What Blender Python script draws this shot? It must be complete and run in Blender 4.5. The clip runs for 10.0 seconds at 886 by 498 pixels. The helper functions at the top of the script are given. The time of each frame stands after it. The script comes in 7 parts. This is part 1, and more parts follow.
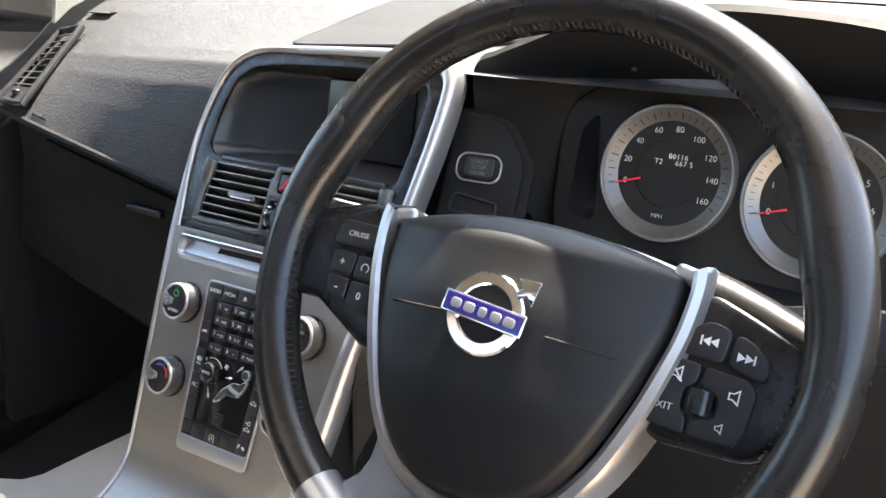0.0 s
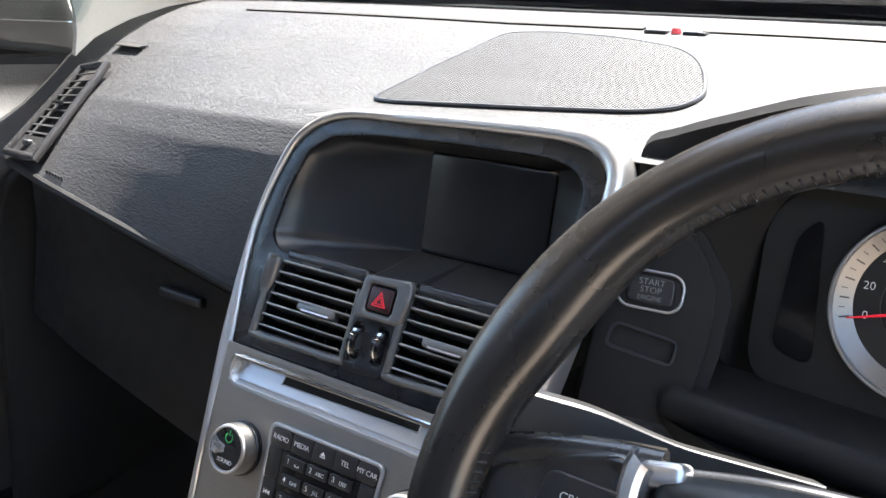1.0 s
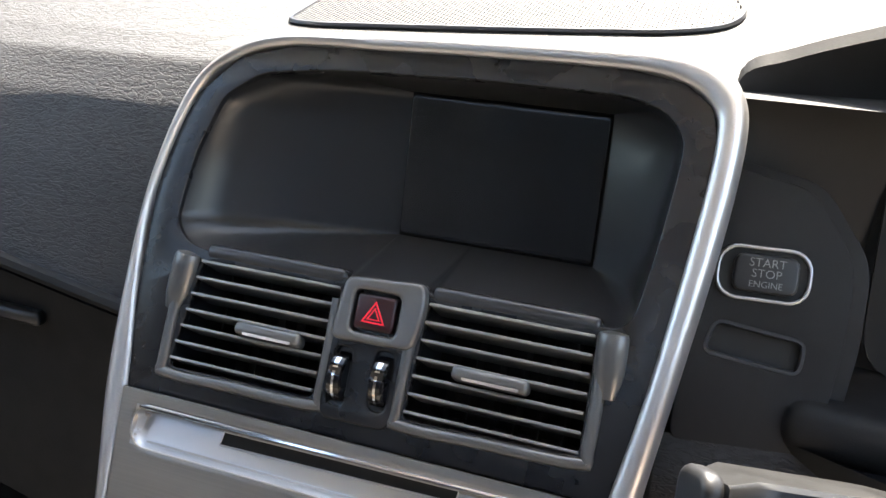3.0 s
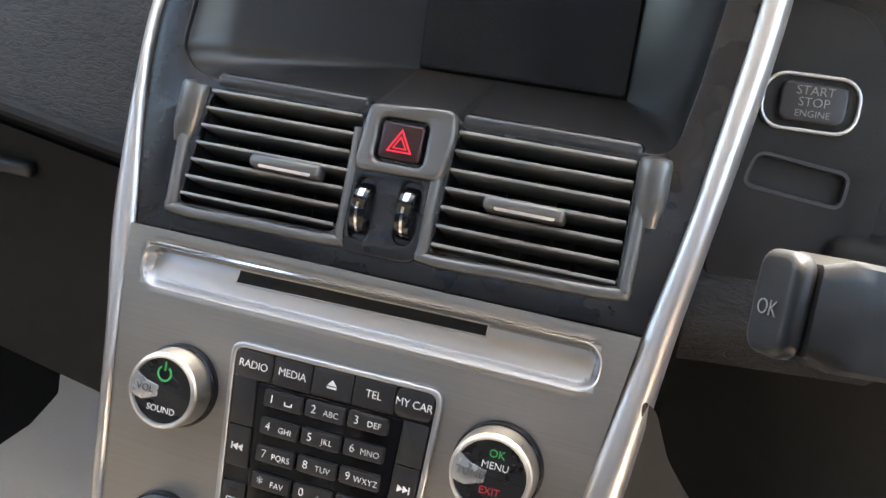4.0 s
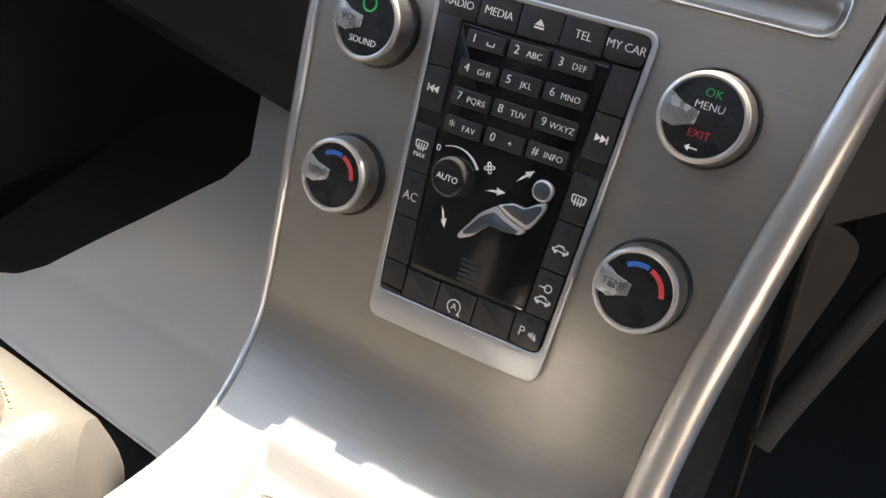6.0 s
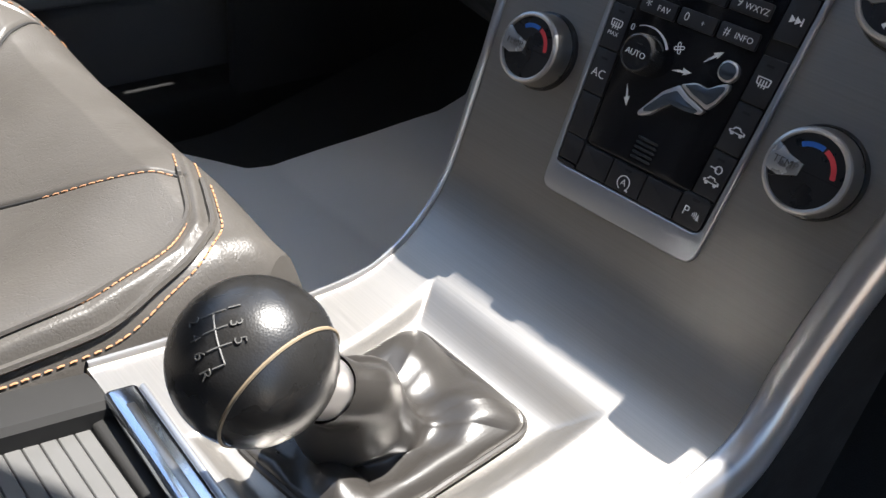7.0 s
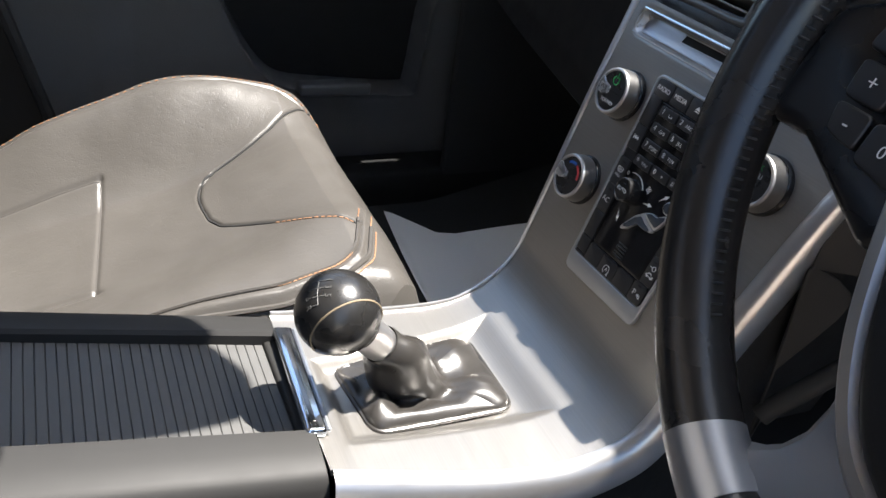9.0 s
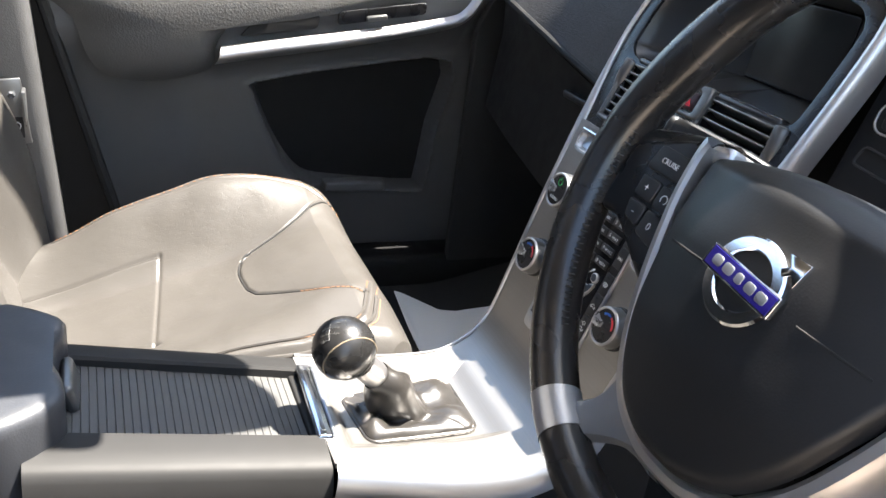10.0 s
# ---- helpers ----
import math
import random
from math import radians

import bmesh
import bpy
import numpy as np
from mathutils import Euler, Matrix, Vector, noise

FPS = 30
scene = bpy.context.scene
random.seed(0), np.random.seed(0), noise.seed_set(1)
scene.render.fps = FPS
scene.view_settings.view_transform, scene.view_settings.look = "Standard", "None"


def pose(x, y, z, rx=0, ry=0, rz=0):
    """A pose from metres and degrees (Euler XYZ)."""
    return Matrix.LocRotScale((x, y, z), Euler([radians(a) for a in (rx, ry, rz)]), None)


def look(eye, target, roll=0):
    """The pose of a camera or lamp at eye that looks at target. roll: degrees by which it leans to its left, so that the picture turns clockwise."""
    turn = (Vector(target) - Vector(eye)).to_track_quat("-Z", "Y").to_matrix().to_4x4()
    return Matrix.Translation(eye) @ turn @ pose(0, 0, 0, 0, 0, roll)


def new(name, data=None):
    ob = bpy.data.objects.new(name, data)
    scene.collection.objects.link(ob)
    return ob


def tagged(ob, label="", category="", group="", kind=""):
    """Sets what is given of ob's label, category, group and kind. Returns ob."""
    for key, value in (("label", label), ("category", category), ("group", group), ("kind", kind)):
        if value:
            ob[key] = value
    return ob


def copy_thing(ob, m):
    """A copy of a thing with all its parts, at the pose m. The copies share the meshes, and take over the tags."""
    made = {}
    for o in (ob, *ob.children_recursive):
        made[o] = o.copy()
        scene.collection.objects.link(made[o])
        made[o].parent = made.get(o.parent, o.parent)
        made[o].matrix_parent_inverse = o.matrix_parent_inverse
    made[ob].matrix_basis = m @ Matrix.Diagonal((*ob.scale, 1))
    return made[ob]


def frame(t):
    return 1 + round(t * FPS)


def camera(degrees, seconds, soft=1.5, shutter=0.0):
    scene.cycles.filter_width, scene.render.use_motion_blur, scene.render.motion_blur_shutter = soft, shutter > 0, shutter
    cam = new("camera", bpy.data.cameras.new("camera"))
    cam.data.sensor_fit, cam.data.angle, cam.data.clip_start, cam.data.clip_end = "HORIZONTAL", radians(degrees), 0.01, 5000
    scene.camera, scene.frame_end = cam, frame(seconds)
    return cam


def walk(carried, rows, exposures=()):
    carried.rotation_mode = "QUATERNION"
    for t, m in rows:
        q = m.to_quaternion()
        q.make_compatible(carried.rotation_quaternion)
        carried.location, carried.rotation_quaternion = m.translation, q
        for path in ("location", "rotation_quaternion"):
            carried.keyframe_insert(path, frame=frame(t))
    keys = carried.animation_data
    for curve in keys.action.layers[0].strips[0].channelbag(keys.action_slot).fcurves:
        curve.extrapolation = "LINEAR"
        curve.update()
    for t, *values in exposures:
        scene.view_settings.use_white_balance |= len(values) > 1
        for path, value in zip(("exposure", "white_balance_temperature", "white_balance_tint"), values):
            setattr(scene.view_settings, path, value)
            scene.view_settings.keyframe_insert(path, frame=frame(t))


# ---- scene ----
cam = camera(54.1, 10.0)
PATH = [
    (0, (0.658, -0.675, 0.884), (-0.407, 0.937, 0.369), 2.9),
    (0.5, (0.535, -0.606, 0.9), (-0.554, 0.988, 0.378), 3.1),
    (1, (0.425, -0.521, 0.921), (-0.674, 1.072, 0.415), 3.2),
    (1.5, (0.328, -0.476, 0.941), (-0.734, 1.144, 0.444), 2.8),
    (2, (0.264, -0.434, 0.934), (-0.663, 1.268, 0.441), 2.9),
    (2.2, (0.242, -0.425, 0.923), (-0.618, 1.311, 0.424), 3.0),
    (3.3, (0.175, -0.407, 0.865), (-0.406, 1.391, 0.207), 4.4),
    (3.5, (0.167, -0.409, 0.855), (-0.394, 1.378, 0.153), 4.7),
    (4, (0.161, -0.409, 0.832), (-0.374, 1.347, 0.037), 5.1),
    (4.5, (0.161, -0.407, 0.795), (-0.385, 1.312, -0.069), 5.7),
    (5, (0.157, -0.418, 0.764), (-0.438, 1.246, -0.173), 6.4),
    (5.5, (0.16, -0.429, 0.74), (-0.531, 1.156, -0.266), 6.8),
    (6, (0.172, -0.444, 0.711), (-0.637, 1.048, -0.347), 7.1),
    (6.2, (0.176, -0.45, 0.698), (-0.682, 0.997, -0.383), 7.2),
    (7.3, (0.258, -0.486, 0.664), (-0.991, 0.594, -0.464), 7.6),
    (7.5, (0.278, -0.492, 0.672), (-1.012, 0.526, -0.469), 7.7),
    (8, (0.347, -0.514, 0.711), (-1.036, 0.379, -0.426), 7.9),
    (8.5, (0.428, -0.524, 0.757), (-1.032, 0.298, -0.335), 8.1),
    (9, (0.511, -0.52, 0.813), (-1.033, 0.253, -0.196), 7.9),
    (9.5, (0.608, -0.539, 0.87), (-1.011, 0.207, -0.036), 7.7),
    (10, (0.728, -0.573, 0.9), (-0.939, 0.166, 0.078), 7.5),
]
walk(cam, [(t, look(eye, target, roll)) for t, eye, target, roll in PATH],
     exposures=[(0, 3.4, 7250, 10), (1, 3.25, 6800, 10), (1.5, 2.75, 6450, 10), (2.2, 2.55, 6300, 10), (3.5, 3.92, 7900, 10), (4.5, 3.75, 7900, 10), (5.5, 3.45, 7900, 10), (6.2, 3.1, 7600, 10), (7.4, 1.72, 6300, 10), (8, 1.62, 6300, 10), (9, 2.18, 6650, 10), (10, 2.95, 6850, 10)])

# ---- world and sun ----
SUN_DIR = Vector((0.03, 0.44, 1.0)).normalized()
elev = math.asin(SUN_DIR.z)
azim = math.atan2(SUN_DIR.x, SUN_DIR.y)
world = bpy.data.worlds.new("sky_world")
scene.world = world
world.use_nodes = True
wn = world.node_tree
sky = wn.nodes.new("ShaderNodeTexSky")
sky.sky_type, sky.sun_disc = "NISHITA", False
sky.sun_elevation, sky.sun_rotation = elev, azim
sky.air_density, sky.dust_density = 1.0, 1.2
wn.links.new(sky.outputs[0], wn.nodes["Background"].inputs[0])
wn.nodes["Background"].inputs[1].default_value = 0.12
sun_data = bpy.data.lights.new("sun", "SUN")
sun_data.energy, sun_data.angle, sun_data.color = 5.0, radians(0.53), (1.0, 0.965, 0.92)
sun = new("sun", sun_data)
sun.matrix_world = Matrix.Translation((0, 4, 8)) @ SUN_DIR.to_track_quat("Z", "Y").to_matrix().to_4x4()


# ---- materials ----
def mat(name, base, rough=0.5, metal=0.0, vary=0.12, vscale=40.0, bump=0.0, bscale=300.0, bdist=0.0004,
        stretch=(1, 1, 1), rvary=0.08, spec=0.5, coat=0.0, emit=0.0, kind="noise"):
    m = bpy.data.materials.new(name)
    m.use_nodes = True
    nt = m.node_tree
    b = nt.nodes["Principled BSDF"]
    b.inputs["Roughness"].default_value = rough
    b.inputs["Metallic"].default_value = metal
    b.inputs["Specular IOR Level"].default_value = spec
    b.inputs["Coat Weight"].default_value = coat
    b.inputs["Base Color"].default_value = (*base, 1)
    if emit:
        b.inputs["Emission Color"].default_value = (*base, 1)
        b.inputs["Emission Strength"].default_value = emit
    co = nt.nodes.new("ShaderNodeTexCoord")
    mp = nt.nodes.new("ShaderNodeMapping")
    mp.inputs["Scale"].default_value = stretch
    nt.links.new(co.outputs["Object"], mp.inputs[0])
    if vary or rvary:
        n1 = nt.nodes.new("ShaderNodeTexNoise")
        n1.inputs["Scale"].default_value, n1.inputs["Detail"].default_value = vscale, 6
        nt.links.new(mp.outputs[0], n1.inputs["Vector"])
        ramp = nt.nodes.new("ShaderNodeMix")
        ramp.data_type = "RGBA"
        ramp.inputs["A"].default_value = (*[c * (1 - vary) for c in base], 1)
        ramp.inputs["B"].default_value = (*[min(1, c * (1 + vary)) for c in base], 1)
        nt.links.new(n1.outputs["Fac"], ramp.inputs["Factor"])
        nt.links.new(ramp.outputs["Result"], b.inputs["Base Color"])
        rr = nt.nodes.new("ShaderNodeMapRange")
        rr.inputs["From Min"].default_value, rr.inputs["From Max"].default_value = 0.3, 0.7
        rr.inputs["To Min"].default_value, rr.inputs["To Max"].default_value = max(0.02, rough - rvary), min(1, rough + rvary)
        nt.links.new(n1.outputs["Fac"], rr.inputs["Value"])
        nt.links.new(rr.outputs[0], b.inputs["Roughness"])
    if bump:
        if kind == "cells":
            n2 = nt.nodes.new("ShaderNodeTexVoronoi")
            n2.inputs["Scale"].default_value = bscale
            out = n2.outputs["Distance"]
        else:
            n2 = nt.nodes.new("ShaderNodeTexNoise")
            n2.inputs["Scale"].default_value, n2.inputs["Detail"].default_value = bscale, 4
            out = n2.outputs["Fac"]
        nt.links.new(mp.outputs[0], n2.inputs["Vector"])
        bp = nt.nodes.new("ShaderNodeBump")
        bp.inputs["Strength"].default_value, bp.inputs["Distance"].default_value = bump, bdist
        nt.links.new(out, bp.inputs["Height"])
        nt.links.new(bp.outputs[0], b.inputs["Normal"])
    return m


def dash_leather(name, base_colour, crease_colour):
    """Moulded skin: fine wrinkles that run across the car, broken into short creases."""
    m = mat(name, base_colour, 0.60, spec=0.26, vary=0.10, vscale=9)
    nt = m.node_tree
    b = nt.nodes["Principled BSDF"]
    base = b.inputs["Base Color"].links[0].from_socket
    co = nt.nodes.new("ShaderNodeTexCoord")
    mp = nt.nodes.new("ShaderNodeMapping")
    mp.inputs["Scale"].default_value = (1, 3.4, 3.4)
    nt.links.new(co.outputs["Object"], mp.inputs[0])
    n = nt.nodes.new("ShaderNodeTexNoise")
    n.inputs["Scale"].default_value, n.inputs["Detail"].default_value, n.inputs["Distortion"].default_value = 95, 3, 0.6
    nt.links.new(mp.outputs[0], n.inputs["Vector"])
    off = nt.nodes.new("ShaderNodeMath")
    off.operation, off.inputs[1].default_value = "SUBTRACT", 0.5
    nt.links.new(n.outputs["Fac"], off.inputs[0])
    ab = nt.nodes.new("ShaderNodeMath")
    ab.operation = "ABSOLUTE"
    nt.links.new(off.outputs[0], ab.inputs[0])
    mr = nt.nodes.new("ShaderNodeMapRange")
    mr.inputs["From Max"].default_value = 0.09
    nt.links.new(ab.outputs[0], mr.inputs["Value"])
    dark = nt.nodes.new("ShaderNodeMix")
    dark.data_type = "RGBA"
    dark.inputs["A"].default_value = (*crease_colour, 1)
    nt.links.new(mr.outputs[0], dark.inputs["Factor"])
    nt.links.new(base, dark.inputs["B"])
    nt.links.new(dark.outputs["Result"], b.inputs["Base Color"])
    bp = nt.nodes.new("ShaderNodeBump")
    bp.inputs["Strength"].default_value, bp.inputs["Distance"].default_value = 0.6, 0.0007
    nt.links.new(mr.outputs[0], bp.inputs["Height"])
    nt.links.new(bp.outputs[0], b.inputs["Normal"])
    return m


M_DASH = dash_leather("grained_dash", (0.042, 0.043, 0.046), (0.026, 0.026, 0.028))
M_KNEEPAD = dash_leather("dark_pad_leather", (0.014, 0.0145, 0.016), (0.008, 0.008, 0.009))
M_DASHLOW = mat("lower_dash_plastic", (0.011, 0.011, 0.0112), 0.62, bump=0.4, bscale=500, spec=0.2)
M_BLACK = mat("satin_black_plastic", (0.024, 0.024, 0.026), 0.36, bump=0.12, bscale=900, vscale=25)
M_SOFT = mat("soft_black_plastic", (0.010, 0.010, 0.011), 0.27, bump=0.12, bscale=900, vscale=30)
M_POD = mat("graphite_paint", (0.125, 0.124, 0.121), 0.30, metal=0.55, vscale=60, rvary=0.02)
M_VENT = mat("dark_graphite_gloss", (0.038, 0.038, 0.040), 0.22, metal=0.3, vscale=60, rvary=0.03)
M_SLAT = mat("slat_graphite", (0.205, 0.198, 0.186), 0.34, metal=0.35, vscale=60, rvary=0.02)
M_DARKCHROME = mat("dark_chrome", (0.05, 0.05, 0.052), 0.2, metal=0.7, vscale=60, rvary=0.05)
M_GLOSS = mat("gloss_black", (0.006, 0.006, 0.007), 0.12, vary=0.05, rvary=0.04)
M_RECESS = mat("satin_recess_plastic", (0.0165, 0.0165, 0.0175), 0.30, rvary=0.01, vscale=25)
M_SCREEN = mat("dark_display_glass", (0.0105, 0.0108, 0.0115), 0.22, vary=0.02, rvary=0.03)
# near-black; puts the dark inside openings into the colour, also plain black trim
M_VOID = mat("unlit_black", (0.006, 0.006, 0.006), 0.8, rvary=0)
M_BRUSH = mat("brushed_aluminium", (0.300, 0.286, 0.268), 0.37, metal=0.82, vary=0.13, vscale=12, bump=0.22, bscale=22, bdist=0.0002, stretch=(1.0, 90, 90), rvary=0.04)
M_SATIN = mat("satin_aluminium", (0.52, 0.51, 0.505), 0.35, metal=0.88, vary=0.03, vscale=50, rvary=0.01)
M_DISH = mat("pale_aluminium", (0.430, 0.443, 0.464), 0.34, metal=0.85, vary=0.03, vscale=80, rvary=0.01)
M_CHROME = mat("chrome", (0.80, 0.80, 0.80), 0.09, metal=1.0, vary=0.02, rvary=0.005)
M_BARREL = mat("turned_aluminium", (0.30, 0.295, 0.29), 0.30, metal=1.0, vary=0.04, vscale=40, rvary=0.03)
M_POINTER = mat("clear_pointer", (0.36, 0.37, 0.38), 0.26, metal=0.6, vary=0.08, vscale=90)
M_COWL = mat("matt_black_plastic", (0.012, 0.012, 0.0125), 0.58, spec=0.18, vscale=30, bump=0.25, bscale=900)
M_FLANK = mat("warm_grey_plastic", (0.028, 0.0255, 0.023), 0.58, spec=0.16, vscale=30, bump=0.1, bscale=700)
M_BAR = mat("polished_aluminium", (0.66, 0.70, 0.76), 0.13, metal=1.0, vary=0.03, vscale=40, rvary=0.02)
M_KEY = mat("key_black", (0.013, 0.013, 0.014), 0.4, bump=0.15, bscale=1200, vscale=60)
M_WHITE = mat("white_print", (0.75, 0.75, 0.74), 0.6, vary=0.03, rvary=0)
M_GREY = mat("grey_print", (0.22, 0.22, 0.22), 0.6, vary=0.03, rvary=0)
M_ENGRAVE = mat("worn_engraving", (0.075, 0.074, 0.070), 0.6, vary=0.3, vscale=300, rvary=0)
M_GREEN = mat("green_print", (0.03, 0.42, 0.11), 0.6, vary=0.03, rvary=0)
M_RED = mat("red_print", (0.55, 0.045, 0.055), 0.5, vary=0.03, rvary=0)
M_REDLIT = mat("backlit_red", (0.62, 0.012, 0.03), 0.5, vary=0, rvary=0, emit=0.05)
M_REDDARK = mat("dark_red_lens", (0.022, 0.004, 0.005), 0.35, vary=0, rvary=0)
M_BLUE = mat("blue_print", (0.015, 0.11, 0.42), 0.5, vary=0.03, rvary=0)
M_BADGE = mat("blue_enamel", (0.022, 0.016, 0.16), 0.18, vary=0.05)
M_ICE = mat("clear_button", (0.07, 0.085, 0.105), 0.18, metal=0.5, vary=0.1, vscale=90)
M_KNOBTOP = mat("knob_face_black", (0.012, 0.012, 0.013), 0.3, vscale=80)
M_WHEELLEATHER = mat("smooth_black_leather", (0.015, 0.0135, 0.0125), 0.27, vary=0.25, vscale=30, bump=0.12, bscale=420, bdist=0.0004, rvary=0.02)
M_HUB = mat("grained_airbag_cover", (0.0115, 0.0115, 0.012), 0.44, bump=0.10, bscale=700, bdist=0.0004, vscale=20, spec=0.32, kind="cells")
M_BOOT = mat("black_boot_leather", (0.028, 0.0257, 0.0235), 0.30, rvary=0.03, bump=0.15, bscale=500, bdist=0.0004)
M_KNOB = mat("worn_knob_leather", (0.016, 0.0155, 0.015), 0.27, vary=0.22, vscale=45, bump=0.14, bscale=1100, bdist=0.0003, rvary=0.05, kind="cells")
M_STITCH = mat("orange_thread", (0.40, 0.20, 0.10), 0.7, rvary=0)
M_THREAD = mat("dark_thread", (0.05, 0.045, 0.04), 0.6, rvary=0)
M_KNOBSEAM = mat("worn_tan_thread", (0.20, 0.155, 0.10), 0.6, rvary=0)
M_TAMBOUR = mat("ribbed_grey_plastic", (0.076, 0.075, 0.073), 0.6, spec=0.25, vscale=60)
M_RAIL = mat("grey_rail_plastic", (0.0225, 0.022, 0.0214), 0.50, spec=0.14, vary=0.06, vscale=40, rvary=0.02, bump=0.05, bscale=900)
# bluish: the sky's reflection on the lid is put into the colour
M_ARM = mat("armrest_leather", (0.036, 0.038, 0.043), 0.42, bump=0.22, bscale=520, bdist=0.0004, kind="cells")
M_SPOKE = mat("silver_spoke_paint", (0.33, 0.328, 0.33), 0.40, metal=0.72, vary=0.03, vscale=50, rvary=0.02)
M_DOOR = mat("door_plastic", (0.070, 0.070, 0.071), 0.5, bump=0.5, bscale=420, bdist=0.0005, kind="cells")
M_DOORPAD = mat("door_pad_leather", (0.066, 0.064, 0.061), 0.45, bump=0.7, bscale=300, bdist=0.0007, kind="cells")
M_CARPET = mat("black_carpet", (0.012, 0.012, 0.0122), 0.95, vary=0.4, vscale=300, bump=0.8, bscale=700, bdist=0.002)
M_MAT = mat("grey_floor_mat_sheet", (0.80, 0.79, 0.77), 0.5, vary=0.05, vscale=6)
M_LINER = mat("beige_headliner", (0.62, 0.585, 0.52), 0.85, vary=0.06, vscale=200, bump=0.4, bscale=900)
M_DIAL = mat("dial_black", (0.010, 0.010, 0.010), 0.45, vscale=60)
M_RING = mat("dial_ring_silver", (0.17, 0.165, 0.16), 0.40, metal=0.8, vscale=60, rvary=0.03)
M_LCD = mat("lcd_digits", (0.72, 0.72, 0.70), 0.5, vary=0, rvary=0, emit=0.03)
M_METAL = mat("bare_steel", (0.28, 0.28, 0.28), 0.35, metal=0.9)
M_STALK = mat("stalk_plastic", (0.013, 0.013, 0.013), 0.36, bump=0.1, bscale=700)
M_GROUND = mat("pale_concrete", (0.46, 0.375, 0.295), 0.9, vary=0.15, vscale=1.5, bump=0.5, bscale=60, bdist=0.004)
M_FENCE = mat("brown_fence_wood", (0.13, 0.075, 0.05), 0.8, vary=0.3, vscale=6, stretch=(4, 4, 0.6))
M_RENDER = mat("pale_wall_render", (0.62, 0.57, 0.48), 0.9, vary=0.06, vscale=3)
M_BODY = mat("car_paint", (0.45, 0.45, 0.44), 0.3, metal=0.3, coat=0.5)
M_RUBBER = mat("black_rubber", (0.012, 0.012, 0.012), 0.6)


def seat_leather():
    m = mat("taupe_seat_leather", (0.061, 0.0563, 0.051), 0.37, vary=0.14, vscale=14, rvary=0.07, spec=0.36)
    nt = m.node_tree
    b = nt.nodes["Principled BSDF"]
    co = nt.nodes.new("ShaderNodeTexCoord")
    fine = nt.nodes.new("ShaderNodeTexVoronoi")
    fine.inputs["Scale"].default_value = 520
    crease = nt.nodes.new("ShaderNodeTexVoronoi")
    crease.feature, crease.inputs["Scale"].default_value = "DISTANCE_TO_EDGE", 26
    warp = nt.nodes.new("ShaderNodeTexNoise")
    warp.inputs["Scale"].default_value, warp.inputs["Detail"].default_value = 18, 5
    mixv = nt.nodes.new("ShaderNodeMix")
    mixv.data_type, mixv.inputs["Factor"].default_value = "VECTOR", 0.12
    nt.links.new(co.outputs["Object"], mixv.inputs["A"])
    nt.links.new(warp.outputs["Color"], mixv.inputs["B"])
    nt.links.new(mixv.outputs["Result"], crease.inputs["Vector"])
    nt.links.new(co.outputs["Object"], fine.inputs["Vector"])
    cr = nt.nodes.new("ShaderNodeMapRange")
    cr.inputs["From Max"].default_value = 0.03
    nt.links.new(crease.outputs["Distance"], cr.inputs["Value"])
    b1 = nt.nodes.new("ShaderNodeBump")
    b1.inputs["Strength"].default_value, b1.inputs["Distance"].default_value = 0.25, 0.0004
    nt.links.new(fine.outputs["Distance"], b1.inputs["Height"])
    b2 = nt.nodes.new("ShaderNodeBump")
    b2.inputs["Strength"].default_value, b2.inputs["Distance"].default_value = 0.16, 0.0008
    nt.links.new(cr.outputs[0], b2.inputs["Height"])
    nt.links.new(b1.outputs[0], b2.inputs["Normal"])
    b3 = nt.nodes.new("ShaderNodeBump")
    b3.inputs["Strength"].default_value, b3.inputs["Distance"].default_value = 0.16, 0.003
    nt.links.new(warp.outputs["Fac"], b3.inputs["Height"])
    nt.links.new(b2.outputs[0], b3.inputs["Normal"])
    nt.links.new(b3.outputs[0], b.inputs["Normal"])
    return m


M_SEAT = seat_leather()


def glass_material():
    """Thin clear pane: lets light straight through and mirrors a little of it."""
    m = bpy.data.materials.new("window_glass")
    m.use_nodes = True
    nt = m.node_tree
    nt.nodes.remove(nt.nodes["Principled BSDF"])
    clear = nt.nodes.new("ShaderNodeBsdfTransparent")
    clear.inputs["Color"].default_value = (0.90, 0.93, 0.92, 1)
    gloss = nt.nodes.new("ShaderNodeBsdfGlossy")
    gloss.inputs["Roughness"].default_value = 0.01
    fres = nt.nodes.new("ShaderNodeFresnel")
    fres.inputs["IOR"].default_value = 1.45
    mix = nt.nodes.new("ShaderNodeMixShader")
    nt.links.new(fres.outputs[0], mix.inputs[0])
    nt.links.new(clear.outputs[0], mix.inputs[1])
    nt.links.new(gloss.outputs[0], mix.inputs[2])
    nt.links.new(mix.outputs[0], nt.nodes["Material Output"].inputs["Surface"])
    return m


M_GLASS = glass_material()


# ---- builders ----
BASES = {"passenger_seat": (-0.42, -0.55, 0.05), "passenger_door": (-0.82, -0.2, 0.2)}  # where their own drawings have the base


def thing(name, at, label, category, group="", kind=""):
    ob = new(name)
    ob.location = at
    ob.empty_display_size = 0.05
    return tagged(ob, label, category, group, kind)


def base_of(ob):
    v = Vector((0, 0, 0))
    while ob:
        v = v + Vector(BASES.get(ob.name, ob.location))
        ob = ob.parent
    return v


